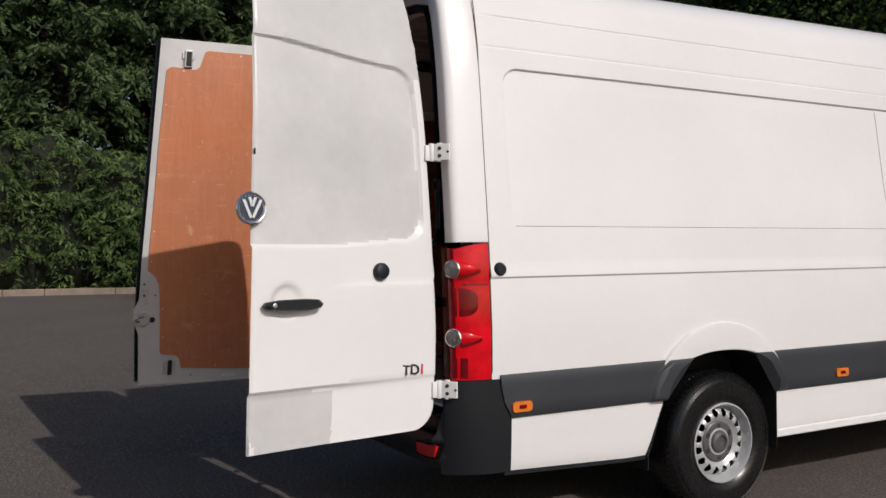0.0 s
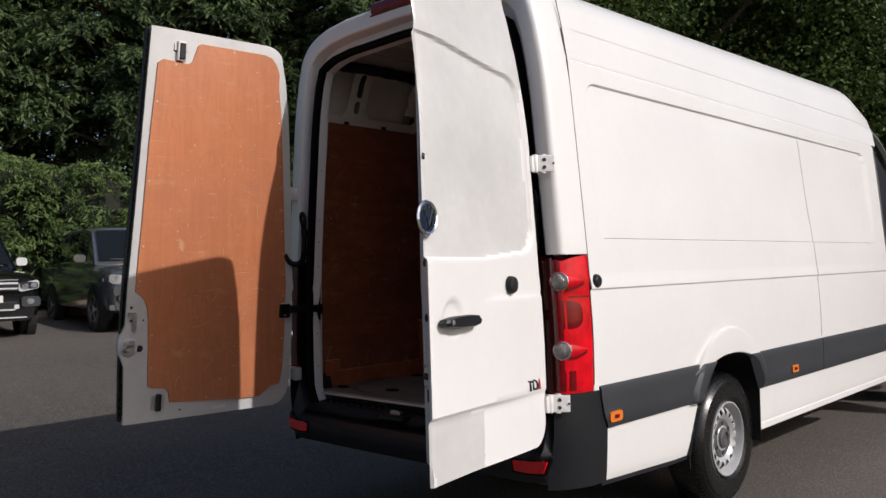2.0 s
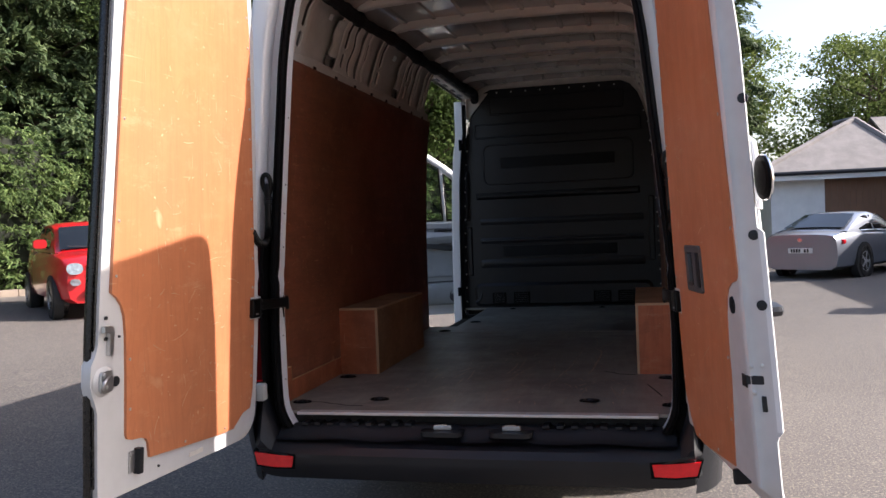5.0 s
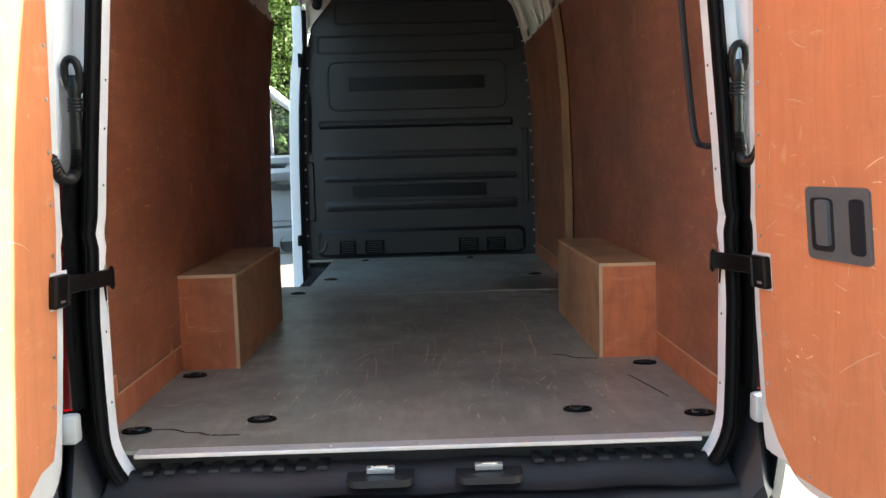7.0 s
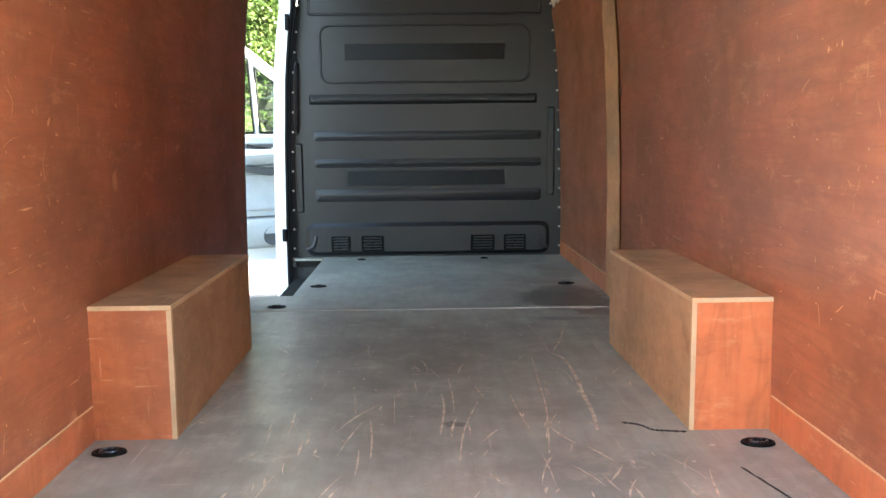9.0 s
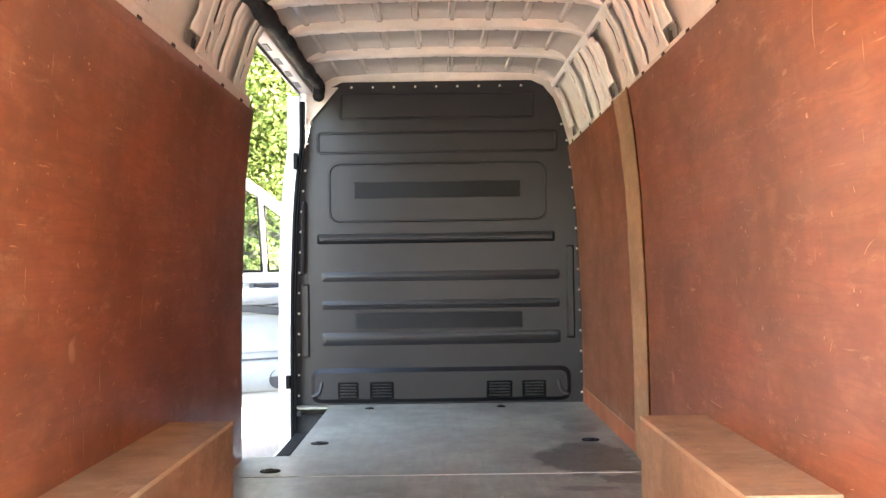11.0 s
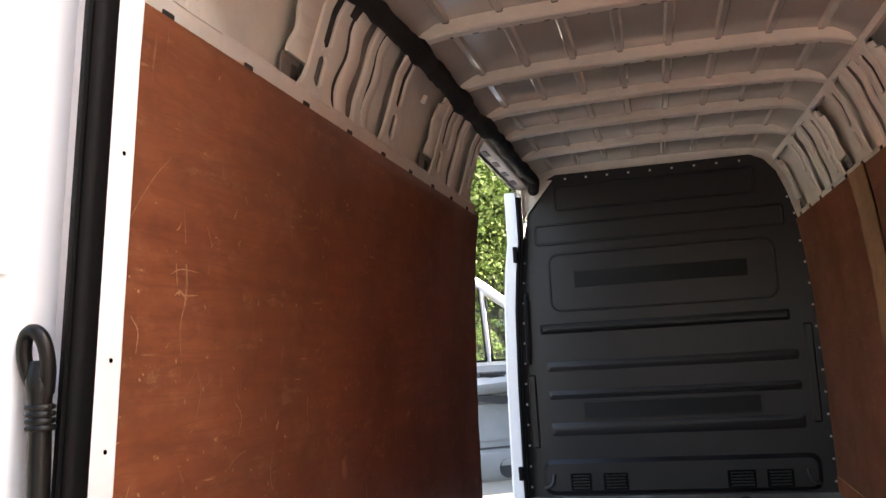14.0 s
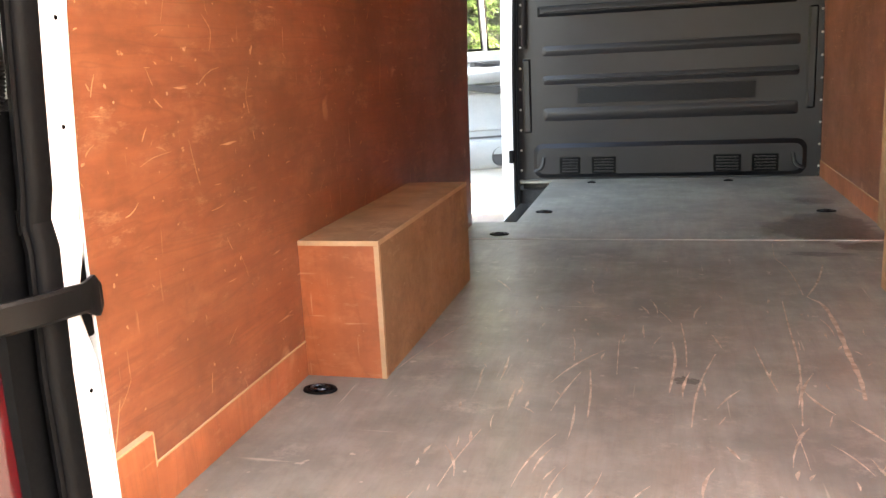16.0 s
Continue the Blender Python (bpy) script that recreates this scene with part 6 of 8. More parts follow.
# ---- bulkhead ----
bm = bmesh.new()
edge = [(s * x, z) for s, seq in ((1, [(0.66, 0.886), (1.3, 0.882), (1.8, 0.862), (2.05, 0.845), (2.22, 0.815), (2.40, 0.765), (2.52, 0.72), (2.60, 0.655), (2.635, 0.58)]), (-1, [(2.635, 0.58), (2.60, 0.655), (2.52, 0.72), (2.40, 0.765), (2.22, 0.815), (2.05, 0.845), (1.8, 0.862), (1.3, 0.882), (0.66, 0.886)])) for z, x in seq]
slab(bm, edge, lambda u, v, w: (u, BULK_Y + w, v), 0.0, 0.012)
bulk = part("bulkhead", bm, CHAR, van, "charcoal moulded plastic bulkhead with ribs and vents")


def pressed(name, x0, x1, z0, z1, r, h, rim, material=CHAR):
    """A raised, soft-edged field on the bulkhead: sloping sides and a flat middle."""
    bm = bmesh.new()
    a, b = rounded(x0, x1, z0, z1, r), rounded(x0 + rim, x1 - rim, z0 + rim, z1 - rim, max(0.004, r - rim * 0.5))
    loft(bm, [[(u, BULK_Y + 0.002, v) for u, v in a], [(u, BULK_Y - h, v) for u, v in b]], True, False)
    bm.faces.new([bm.verts.new((u, BULK_Y - h, v)) for u, v in b])
    bmesh.ops.remove_doubles(bm, verts=bm.verts, dist=0.0002)
    return part(name, bm, material, bulk, smooth=20)


def sunk_ring(x0, x1, z0, z1, r, w=0.016, h=0.006):
    bm = bmesh.new()
    a = [rounded(x0 + o, x1 - o, z0 + o, z1 - o, max(0.005, r - o)) for o in (0, w * 0.35, w * 0.65, w)]
    loft(bm, [[(u, BULK_Y - hh, v) for u, v in q] for q, hh in zip(a, (-0.001, h, h, -0.001))], True, False)
    return part("moulded_rib", bm, CHAR, bulk, smooth=20)


sunk_ring(-0.67, 0.67, 1.77, 2.14, 0.07)
sunk_ring(-0.74, 0.74, 2.19, 2.33, 0.03, 0.020, 0.005)
sunk_ring(-0.60, 0.60, 2.40, 2.57, 0.03, 0.020, 0.005)
pressed("moulded_ledge", -0.745, 0.715, 1.640, 1.705, 0.012, 0.024, 0.020)
pressed("ledge_groove", -0.735, 0.705, 1.674, 1.704, 0.010, 0.0250, 0.006, PATCH)
pressed("moulded_rib", -0.70, 0.40, 1.664, 1.669, 0.002, 0.027, 0.001)
for z0, z1 in ((1.405, 1.475), (1.235, 1.30), (1.015, 1.105)):
    pressed("moulded_rib", -0.725, 0.745, z0, z1, 0.02, 0.008, 0.028)
pressed("base_panel", -0.79, 0.80, 0.668, 0.885, 0.06, 0.020, 0.028)
pressed("side_moulding", 0.775, 0.83, 1.05, 1.62, 0.01, 0.012, 0.012)
pressed("side_moulding", -0.845, -0.79, 0.95, 1.40, 0.01, 0.012, 0.012)
pressed("felt_strip", -0.51, 0.507, 1.918, 2.02, 0.003, 0.0035, 0.002, PATCH)
pressed("felt_strip", -0.51, 0.507, 1.12, 1.22, 0.003, 0.0175, 0.002, PATCH)
for x0, x1 in ((-0.63, -0.49), (-0.435, -0.275), (0.275, 0.445), (0.49, 0.65)):
    vent = pressed("vent_grille", x0, x1, 0.69, 0.805, 0.012, 0.026, 0.008, DEEP)
    for i in range(5):
        bm = bmesh.new()
        box(bm, x0 + 0.022, x1 - 0.022, BULK_Y - 0.030, BULK_Y - 0.024, 0.708 + i * 0.018, 0.716 + i * 0.018, 0.001)
        part("slat", bm, CHAR, vent)
bm = bmesh.new()
tube(bm, curve_pts([(-0.815, BULK_Y, 1.90), (-0.815, BULK_Y - 0.04, 1.86), (-0.82, BULK_Y - 0.045, 1.68), (-0.825, BULK_Y - 0.04, 1.50), (-0.825, BULK_Y, 1.47)], 5), 0.013, 8)
part("grab_handle", bm, BLACK, bulk)
for s in (1, -1):
    bm = bmesh.new()
    tube(bm, curve_pts([(s * 0.72, BULK_Y - 0.02, 0.80), (s * 0.735, BULK_Y - 0.03, 0.74), (s * 0.78, BULK_Y - 0.03, 0.715)], 4), 0.010, 6)
    part("corner_eye", bm, BLACK, bulk)
for x, z in [(s * (xi(min(z, 2.22)) - 0.022), z) for s in (1, -1) for z in np.arange(0.72, 2.2, 0.125)] + [(x, 2.603) for x in np.arange(-0.52, 0.54, 0.13)] + [(0.795, 2.26), (0.765, 2.36), (-0.795, 2.26)]:
    bm = bmesh.new()
    lathe(bm, [(0.0075, 0), (0.006, 0.003), (0.0005, 0.004)], pose(x, BULK_Y - 0.0005, z, 90, 0, 0), 8)
    part("rivet", bm, PLATE, bulk)
bm = bmesh.new()
slab(bm, [(-0.78, 2.2), (0.86, 2.2), (0.83, 2.45), (0.78, 2.56), (0.72, 2.63), (0.62, 2.675), (0.40, 2.70), (-0.40, 2.70), (-0.62, 2.675), (-0.72, 2.63), (-0.78, 2.56)], lambda u, v, w: (u, w, v), 4.192, 4.20)
part("cab_header", bm, CREAM, van)
bm = bmesh.new()
slab(bm, [(-0.80, 2.36), (-0.60, 2.60), (-0.80, 2.60)], lambda u, v, w: (u, 4.15 + w, v), 0.0, 0.012)
part("corner_gusset", bm, CREAM, van)

# black pull bar by the right rear pillar, and the cable gaiters on both pillars
bm = bmesh.new()
tube(bm, curve_pts([(0.785, -0.05, 1.42), (0.782, 0.02, 1.42), (0.772, 0.06, 1.44), (0.765, 0.09, 1.55), (0.750, 0.12, 1.80), (0.745, 0.115, 1.88), (0.745, 0.07, 1.90), (0.75, -0.03, 1.90)], 5), 0.009, 8)
part("pull_bar", bm, BLACK, van, "black pull bar at the rear pillar")
for s in (1, -1):
    bm = bmesh.new()  # an arched boot that ends in a collar
    tube(bm, curve_pts([(s * 0.791, -0.164, 1.585), (s * 0.784, -0.170, 1.61), (s * 0.783, -0.174, 1.635), (s * 0.789, -0.176, 1.655), (s * 0.801, -0.176, 1.662), (s * 0.813, -0.174, 1.655), (s * 0.818, -0.172, 1.635), (s * 0.816, -0.168, 1.61), (s * 0.807, -0.164, 1.585)], 6), 0.0095, 12)
    tube(bm, [(s * 0.800, -0.166, z) for z in (1.625, 1.610, 1.595, 1.580, 1.568)], [0.011, 0.0155, 0.017, 0.0155, 0.0135], 14)
    gt = part("cable_gaiter", bm, GLOSSBLACK, van, "black ribbed cable gaiter", smooth=70)
    for k in range(4):
        bm = bmesh.new()
        tube(bm, [(s * 0.800 + 0.0152 * math.cos(a), -0.165 + 0.0152 * math.sin(a), 1.567 - 0.0085 * k) for a in np.linspace(0, 2 * math.pi, 17)], 0.0038, 6)
        part("collar_ring", bm, GLOSSBLACK, gt, smooth=60)
    bm = bmesh.new()
    tube(bm, [(s * 0.800, -0.165, 1.575), (s * 0.801, -0.165, 1.53), (s * 0.802, -0.166, 1.48), (s * 0.803, -0.167, 1.435)], 0.0140, 14)
    part("smooth_hose", bm, GLOSSBLACK, gt, smooth=70)
    bm = bmesh.new()
    pts = curve_pts([(s * 0.803, -0.167, 1.45), (s * 0.804, -0.170, 1.42), (s * 0.805, -0.180, 1.394), (s * 0.809, -0.208, 1.378), (s * 0.813, -0.253, 1.387), (s * 0.817, -0.288, 1.43)], 12)
    tube(bm, pts, 0.0132, 12, 1.2)
    part("ribbed_hose", bm, GLOSSBLACK, gt, smooth=50)


# ---- cab doors, both standing open ----
def cab_door(s, hinge, degrees_open, trim):
    M = Matrix.Translation(hinge) @ Matrix.Rotation(s * radians(degrees_open), 4, "Z")

    def P(u, v, w):  # u rearward from the hinge, v up, w outward
        return M @ Vector((s * w, -u, v - hinge[2]))

    bm = bmesh.new()
    out = [(0.0, 0.52), (0.02, 1.47), (0.90, 1.47), (0.94, 1.0), (0.93, 0.55), (0.88, 0.50), (0.25, 0.50)]
    slab(bm, out, P, -0.03, 0.03)
    d = part("cab_door", bm, WHITE, van, "white cab door standing open", smooth=30)
    bm = bmesh.new()
    slab(bm, [(0.05, 0.62), (0.06, 1.45), (0.86, 1.45), (0.88, 1.0), (0.87, 0.66), (0.82, 0.60), (0.10, 0.60)], P, -0.075, -0.031)
    part("door_trim", bm, trim, d, smooth=30)
    bm = bmesh.new()
    loft(bm, [[P(u, v, w) for v, w in ((0.615, -0.074), (0.62, -0.105), (0.66, -0.125), (0.80, -0.135), (0.82, -0.125), (0.825, -0.074))] for u in (0.10, 0.14, 0.45, 0.76, 0.80)])
    part("door_pocket", bm, trim, d, smooth=40)
    bm = bmesh.new()
    loft(bm, [[P(u, v + 0.05 * (1 - u), w) for v, w in ((1.20, -0.074), (1.21, -0.12), (1.25, -0.15), (1.285, -0.15), (1.30, -0.13), (1.34, -0.074))] for u in (0.08, 0.15, 0.4, 0.65, 0.80, 0.85)])
    part("armrest", bm, trim, d, smooth=40)
    bm = bmesh.new()
    slab(bm, rounded(0.12, 0.82, 0.835, 0.850, 0.006), P, -0.079, -0.074)
    part("pocket_gap", bm, GREYTRIM, d)
    bm = bmesh.new()
    loft(bm, [[P(u, v, -w) for u, v in rounded(0.16 + o, 0.80 - o, 0.89 + o, 1.17 - o, 0.06)] for o, w in ((0.0, 0.072), (0.006, 0.086), (0.03, 0.090), (0.05, 0.082))])
    part("trim_field", bm, trim, d, smooth=40)
    bm = bmesh.new()
    lathe(bm, [(0.075, 0), (0.070, 0.008), (0.062, 0.004), (0.0005, 0.004)], M @ Matrix.Translation((s * -0.125, -0.30, 0.70 - hinge[2])) @ pose(0, 0, 0, 0, -s * 90, 0), 24)
    part("speaker_grille", bm, GREYTRIM, d, smooth=30)
    bm = bmesh.new()
    loft(bm, [[P(u, v, w) for v, w in ((1.385, -0.074), (1.40, -0.095), (1.445, -0.09), (1.465, -0.05))] for u in (0.06, 0.4, 0.86)])
    part("window_ledge", bm, trim, d, smooth=40)
    bm = bmesh.new()
    tube(bm, [P(u, v, -0.012) for u, v in ((0.0, 1.46), (0.0, 1.66), (0.05, 1.765), (0.21, 1.905), (0.38, 2.035), (0.53, 2.135), (0.66, 2.17), (0.79, 2.16), (0.86, 2.08), (0.885, 1.90), (0.90, 1.46))], 0.040, 8)
    tube(bm, [P(0.395, 2.02, -0.016), P(0.365, 1.46, -0.016)], 0.020, 8)
    fr = part("window_frame", bm, WHITE, d, smooth=50)
    for line in (((0.345, 1.48), (0.370, 1.96), (0.21, 1.845), (0.06, 1.70), (0.06, 1.48), (0.345, 1.48)), ((0.392, 1.48), (0.422, 2.02), (0.54, 2.085), (0.68, 2.12), (0.79, 2.10), (0.83, 1.90), (0.85, 1.48), (0.392, 1.48))):
        bm = bmesh.new()
        tube(bm, [P(u, v, -0.040) for u, v in line], 0.009, 6)
        part("glass_seal", bm, DEEP, fr)
    bm = bmesh.new()
    slab(bm, [(0.02, 1.475), (0.05, 1.75), (0.38, 2.02), (0.60, 2.14), (0.80, 2.13), (0.88, 1.475)], P, -0.014, -0.010)
    pane = part("window_pane", bm, GLASS, d)
    pane.visible_shadow = False
    bm = bmesh.new()
    slab(bm, rounded(0.26, 0.50, 1.32, 1.405, 0.03), P, -0.084, -0.072)
    cup = part("handle_cup", bm, GREYTRIM, d, smooth=30)
    bm = bmesh.new()
    loft(bm, [[P(u, v, w) for v, w in ((1.335 + 0.03 * q, -0.084), (1.335 + 0.03 * q, -0.098), (1.362 + 0.03 * q, -0.102), (1.368 + 0.03 * q, -0.084))] for u, q in ((0.28, 0.0), (0.31, 0.3), (0.42, 0.8), (0.47, 1.0))])
    part("inside_catch", bm, CHROME, cup, smooth=30)
    bm = bmesh.new()
    loft(bm, [[P(u, v, w) for v, w in ((1.165 + q, -0.074), (1.17 + q, -0.125), (1.215 + q, -0.13), (1.222 + q, -0.074))] for u, q in ((0.12, 0.0), (0.30, -0.01), (0.50, 0.02), (0.84, 0.05))])
    part("armrest_shadow_gap", bm, GREYTRIM, d, smooth=40)
    bm = bmesh.new()
    lathe(bm, [(0.02, 0), (0.016, 0.012), (0.0005, 0.012)], M @ Matrix.Translation((s * -0.13, -0.62, 0.775 - hinge[2])) @ pose(0, 0, 0, 0, -s * 90, 0), 12)
    part("door_knob", bm, BLACK, d)
    bm = bmesh.new()
    slab(bm, rounded(0.02, 0.16, 1.40, 1.68, 0.05), P, 0.06, 0.155)
    mir = part("door_mirror", bm, BLACK, d, "black wing mirror", smooth=30)
    bm = bmesh.new()
    slab(bm, rounded(0.035, 0.145, 1.42, 1.66, 0.04), P, 0.058, 0.06)
    part("mirror_glass", bm, CHROME, mir)
    return d


cab_door(-1, (-0.97, 5.40, 0.5), 62, LIGHTTRIM)
cab_door(1, (0.975, 5.38, 0.5), 66, CHAR)


# ---- ground ----
def ground_z(x, y):
    """Level under the van, rising gently beyond it."""
    return 0.034 * max(0.0, -x - 1.6) * smooth_step(1.6, 5, -x)


bm = bmesh.new()
gx = [-400, -120, -60, -40] + list(np.arange(-30, 31, 1.5)) + [40, 70, 150, 400]
gy = [-400, -120, -60, -40] + list(np.arange(-30, 45, 1.5)) + [60, 90, 160, 400]
rows = [[bm.verts.new((x, y, ground_z(max(x, -22), min(y, 40)))) for x in gx] for y in gy]
for a, b in zip(rows, rows[1:]):
    for i in range(len(gx) - 1):
        bm.faces.new((a[i], a[i + 1], b[i + 1], b[i]))
ground = part("ground", bm, ASPHALT, None, smooth=60)
tagged(ground, "worn grey asphalt of a parking yard", "ground", kind="structure")


# ---- leaves ----
def leaf_mesh(name, centres, normals, size, material, parent, label="", seed=0, aspect=0.55, along=None):
    """Many small bent leaves in one mesh."""
    g = np.random.RandomState(seed)
    n = len(centres)
    c, nr = np.asarray(centres, float), np.asarray(normals, float) + g.normal(0, 0.55, (n, 3))
    nr /= np.linalg.norm(nr, axis=1, keepdims=True) + 1e-9
    t = np.cross(nr, g.normal(0, 1, (n, 3)))
    if along is not None:  # sprays point outward and down
        t = np.asarray(along, float) + g.normal(0, 0.30, (n, 3))
        t -= nr * np.sum(t * nr, axis=1, keepdims=True)
    t /= np.linalg.norm(t, axis=1, keepdims=True) + 1e-9
    b = np.cross(nr, t)
    L = size * g.uniform(0.6, 1.4, (n, 1))
    W = L * aspect
    v = np.stack([c - t * L * 0.5, c - b * W * 0.5 + nr * L * 0.10, c + t * L * 0.5, c + b * W * 0.5 + nr * L * 0.10], 1).reshape(-1, 3)
    me = bpy.data.meshes.new(name)
    me.vertices.add(4 * n)
    me.vertices.foreach_set("co", v.ravel())
    me.loops.add(4 * n)
    me.loops.foreach_set("vertex_index", np.arange(4 * n, dtype=np.int32))
    me.polygons.add(n)
    me.polygons.foreach_set("loop_start", np.arange(0, 4 * n, 4, dtype=np.int32))
    me.update(calc_edges=True)
    me.materials.append(material)
    ob = new(name, me)
    ob.parent = parent
    if label:
        tagged(ob, label)
    return ob


def wobble(p, scale, seed=0.0):
    return noise.noise(Vector(p) * scale + Vector((seed, seed * 1.7, 0)))


# ---- hedge: a clipped bank of leaves over a sheet coloured as its inner shade ----
HEDGE = [(-17.2, -14.0), (-17.0, -6.0), (-16.5, 0.0), (-15.6, 5.0), (-13.8, 9.0), (-11.5, 13.0), (-9.0, 17.0), (-5.5, 22.0), (-1.0, 27.5)]


def hedge_line(k):
    i = min(int(k * (len(HEDGE) - 1)), len(HEDGE) - 2)
    f = k * (len(HEDGE) - 1) - i
    return HEDGE[i][0] * (1 - f) + HEDGE[i + 1][0] * f, HEDGE[i][1] * (1 - f) + HEDGE[i + 1][1] * f


def hedge_face(k, v):
    """Front of the hedge; v from foot to crown, then back over the top."""
    x, y = hedge_line(k)
    a, b = hedge_line(max(0, k - 0.02)), hedge_line(min(1, k + 0.02))
    t = Vector((b[0] - a[0], b[1] - a[1], 0)).normalized()
    out = Vector((t.y, -t.x, 0))
    top = 3.25 + 0.7 * wobble((k * 40, 0, 0), 0.4) + 0.4 * wobble((k * 40, 9, 0), 1.3)
    if v < 0.8:
        z, back = v / 0.8 * top, 0.0
    else:
        z, back = top, (v - 0.8) / 0.2 * 1.6
    bulge = 0.45 * wobble((x, y, z), 0.6) + 0.30 * wobble((x, y, z), 1.5) - 0.3 * smooth_step(0.6, 0.0, z) - 0.25 * smooth_step(top - 0.7, top, z)
    return Vector((x, y, ground_z(x, y) + z)) + out * (bulge - back), out


hedge = group_of("hedge", "dense feathery green conifer hedge along the yard edge", "hedge", kind="stuff")
# near-black sheet behind the leaves, painted for the shade within the hedge
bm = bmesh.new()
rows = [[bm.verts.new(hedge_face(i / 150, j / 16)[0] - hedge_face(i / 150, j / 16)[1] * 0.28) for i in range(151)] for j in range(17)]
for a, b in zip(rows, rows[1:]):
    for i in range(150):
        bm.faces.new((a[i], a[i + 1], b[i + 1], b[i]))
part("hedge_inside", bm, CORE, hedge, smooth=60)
g = np.random.RandomState(11)
cs, ns, ds = [], [], []
for i in range(3400):  # drooping feathery sprays that stand out from the hedge by uneven amounts
    k, v = g.rand(), g.rand() ** 0.9
    p, o = hedge_face(k, v)
    t = Vector((-o.y, o.x, 0))
    ax = (o * g.uniform(0.4, 1.0) + t * g.normal(0, 0.55) + Vector((0, 0, g.uniform(-0.15, 0.45)))).normalized()
    side = ax.cross(Vector((0, 0, 1))).normalized()
    L, fan = g.uniform(0.35, 0.95), g.uniform(0.10, 0.24)
    base = p - o * g.uniform(0.05, 0.45)
    s, q = g.rand(42) ** 0.8, g.normal(0, 1, 42)
    pts = np.array(base) + np.outer(s * L, np.array(ax)) + np.outer(q * fan * (1.15 - s), np.array(side))
    pts[:, 2] -= 0.45 * L * s * s + 0.35 * np.abs(q) * fan * s
    pts += g.normal(0, 0.018, pts.shape)
    cs.append(pts)
    ns.append(np.tile(np.array((o.x * 0.5, o.y * 0.5, 0.8)), (42, 1)))
    ds.append(np.array(ax)[None, :] + np.outer(np.sign(q) * 0.5, np.array(side)) - np.outer(0.9 * s, (0, 0, 1)))
leaf_mesh("leaves", np.concatenate(cs), np.concatenate(ns), 0.14, HEDGELEAF, hedge, seed=4, aspect=0.26, along=np.concatenate(ds))


# ---- trees ----
def tree_mesh(trunk_h, crown, n, leaf, material, name, label, seed, limbs=14, conifer=False):
    """A tree at the origin: trunk, limbs, and clumps of leaves with gaps. crown: (foot, top, radius)."""
    g = np.random.RandomState(seed)
    t = group_of(name, label, "tree")
    bm = bmesh.new()
    z0, z1, R = crown
    tube(bm, curve_pts([(0, 0, -0.3), (g.normal(0, 0.1), g.normal(0, 0.1), z1 * 0.3), (g.normal(0, 0.25), g.normal(0, 0.25), z1 * 0.62), (0, 0, z1 * 0.95)], 5), [0.26 * (1 - 0.9 * k / 15) for k in range(16)], 8)
    tips = []
    for i in range(limbs):
        a, h = 2.4 * i + g.uniform(-0.5, 0.5), z0 + (z1 - z0) * (0.02 + 0.9 * i / limbs)
        k = (h - z0) / (z1 - z0)
        r = R * ((1 - k) ** 0.75 if conifer else math.sqrt(max(0.05, 1 - (2 * k - 0.9) ** 2))) * g.uniform(0.75, 1.1)
        end = Vector((r * math.cos(a), r * math.sin(a), h + (0.1 if conifer else 0.35) * r))
        tube(bm, curve_pts([(0, 0, h * 0.9), end * 0.5 + Vector((0, 0, h * 0.45)), end], 4), [0.075 * (1 - 0.85 * q / 8) for q in range(9)], 5)
        tips.append((end, r))
    part("trunk", bm, BARK, t)
    cs, ns = [], []
    clumps = []
    for end, r in tips:
        for q in range(9 if conifer else 5):
            f = g.uniform(0.45, 1.05)
            clumps.append((Vector((end.x * f, end.y * f, end.z)) + Vector(g.normal(0, 0.22 * R ** 0.5, 3)), g.uniform(0.35, 0.75) * (0.75 if conifer else 1.1) * R ** 0.35))
    for q in range(10):
        h = g.uniform(z0, z1)
        clumps.append((Vector((g.normal(0, R * 0.2), g.normal(0, R * 0.2), h)), 0.7))
    per = n // len(clumps)
    ds = []
    for c, r in clumps if conifer else ():  # each clump a few drooping feathery sprays
        away = Vector((c.x, c.y, 0)).normalized() if c.x or c.y else Vector((1, 0, 0))
        for q in range(4):
            ax = (away * g.uniform(0.5, 1.0) + Vector((g.normal(0, 0.5), g.normal(0, 0.5), g.uniform(-0.3, 0.35)))).normalized()
            side = ax.cross(Vector((0, 0, 1))).normalized()
            m, L, fan = per // 4, r * g.uniform(1.1, 2.0), r * g.uniform(0.25, 0.45)
            u, v = g.rand(m) ** 0.8, g.normal(0, 1, m)
            pts = np.array(c) + np.outer((u - 0.35) * L, np.array(ax)) + np.outer(v * fan * (1.1 - u), np.array(side))
            pts[:, 2] -= 0.40 * L * u * u + 0.35 * np.abs(v) * fan * u
            cs.append(pts + g.normal(0, 0.03, pts.shape))
            ns.append(np.tile(np.array((away.x * 0.5, away.y * 0.5, 0.75)), (m, 1)))
            ds.append(np.array(ax)[None, :] + np.outer(np.sign(v) * 0.5, np.array(side)) - np.outer(0.8 * u, (0, 0, 1)))
    for c, r in () if conifer else clumps:
        u = g.normal(0, 1, (per, 3))
        u /= np.linalg.norm(u, axis=1, keepdims=True)
        rad = r * g.uniform(0.55, 1.0, (per, 1))
        p = np.array(c)[None, :] + u * rad * np.array([1.15, 1.15, 0.7] if not conifer else [1.35, 1.35, 0.5])
        cs.append(p)
        ns.append(u * 0.7 + np.array([0, 0, 0.5]))
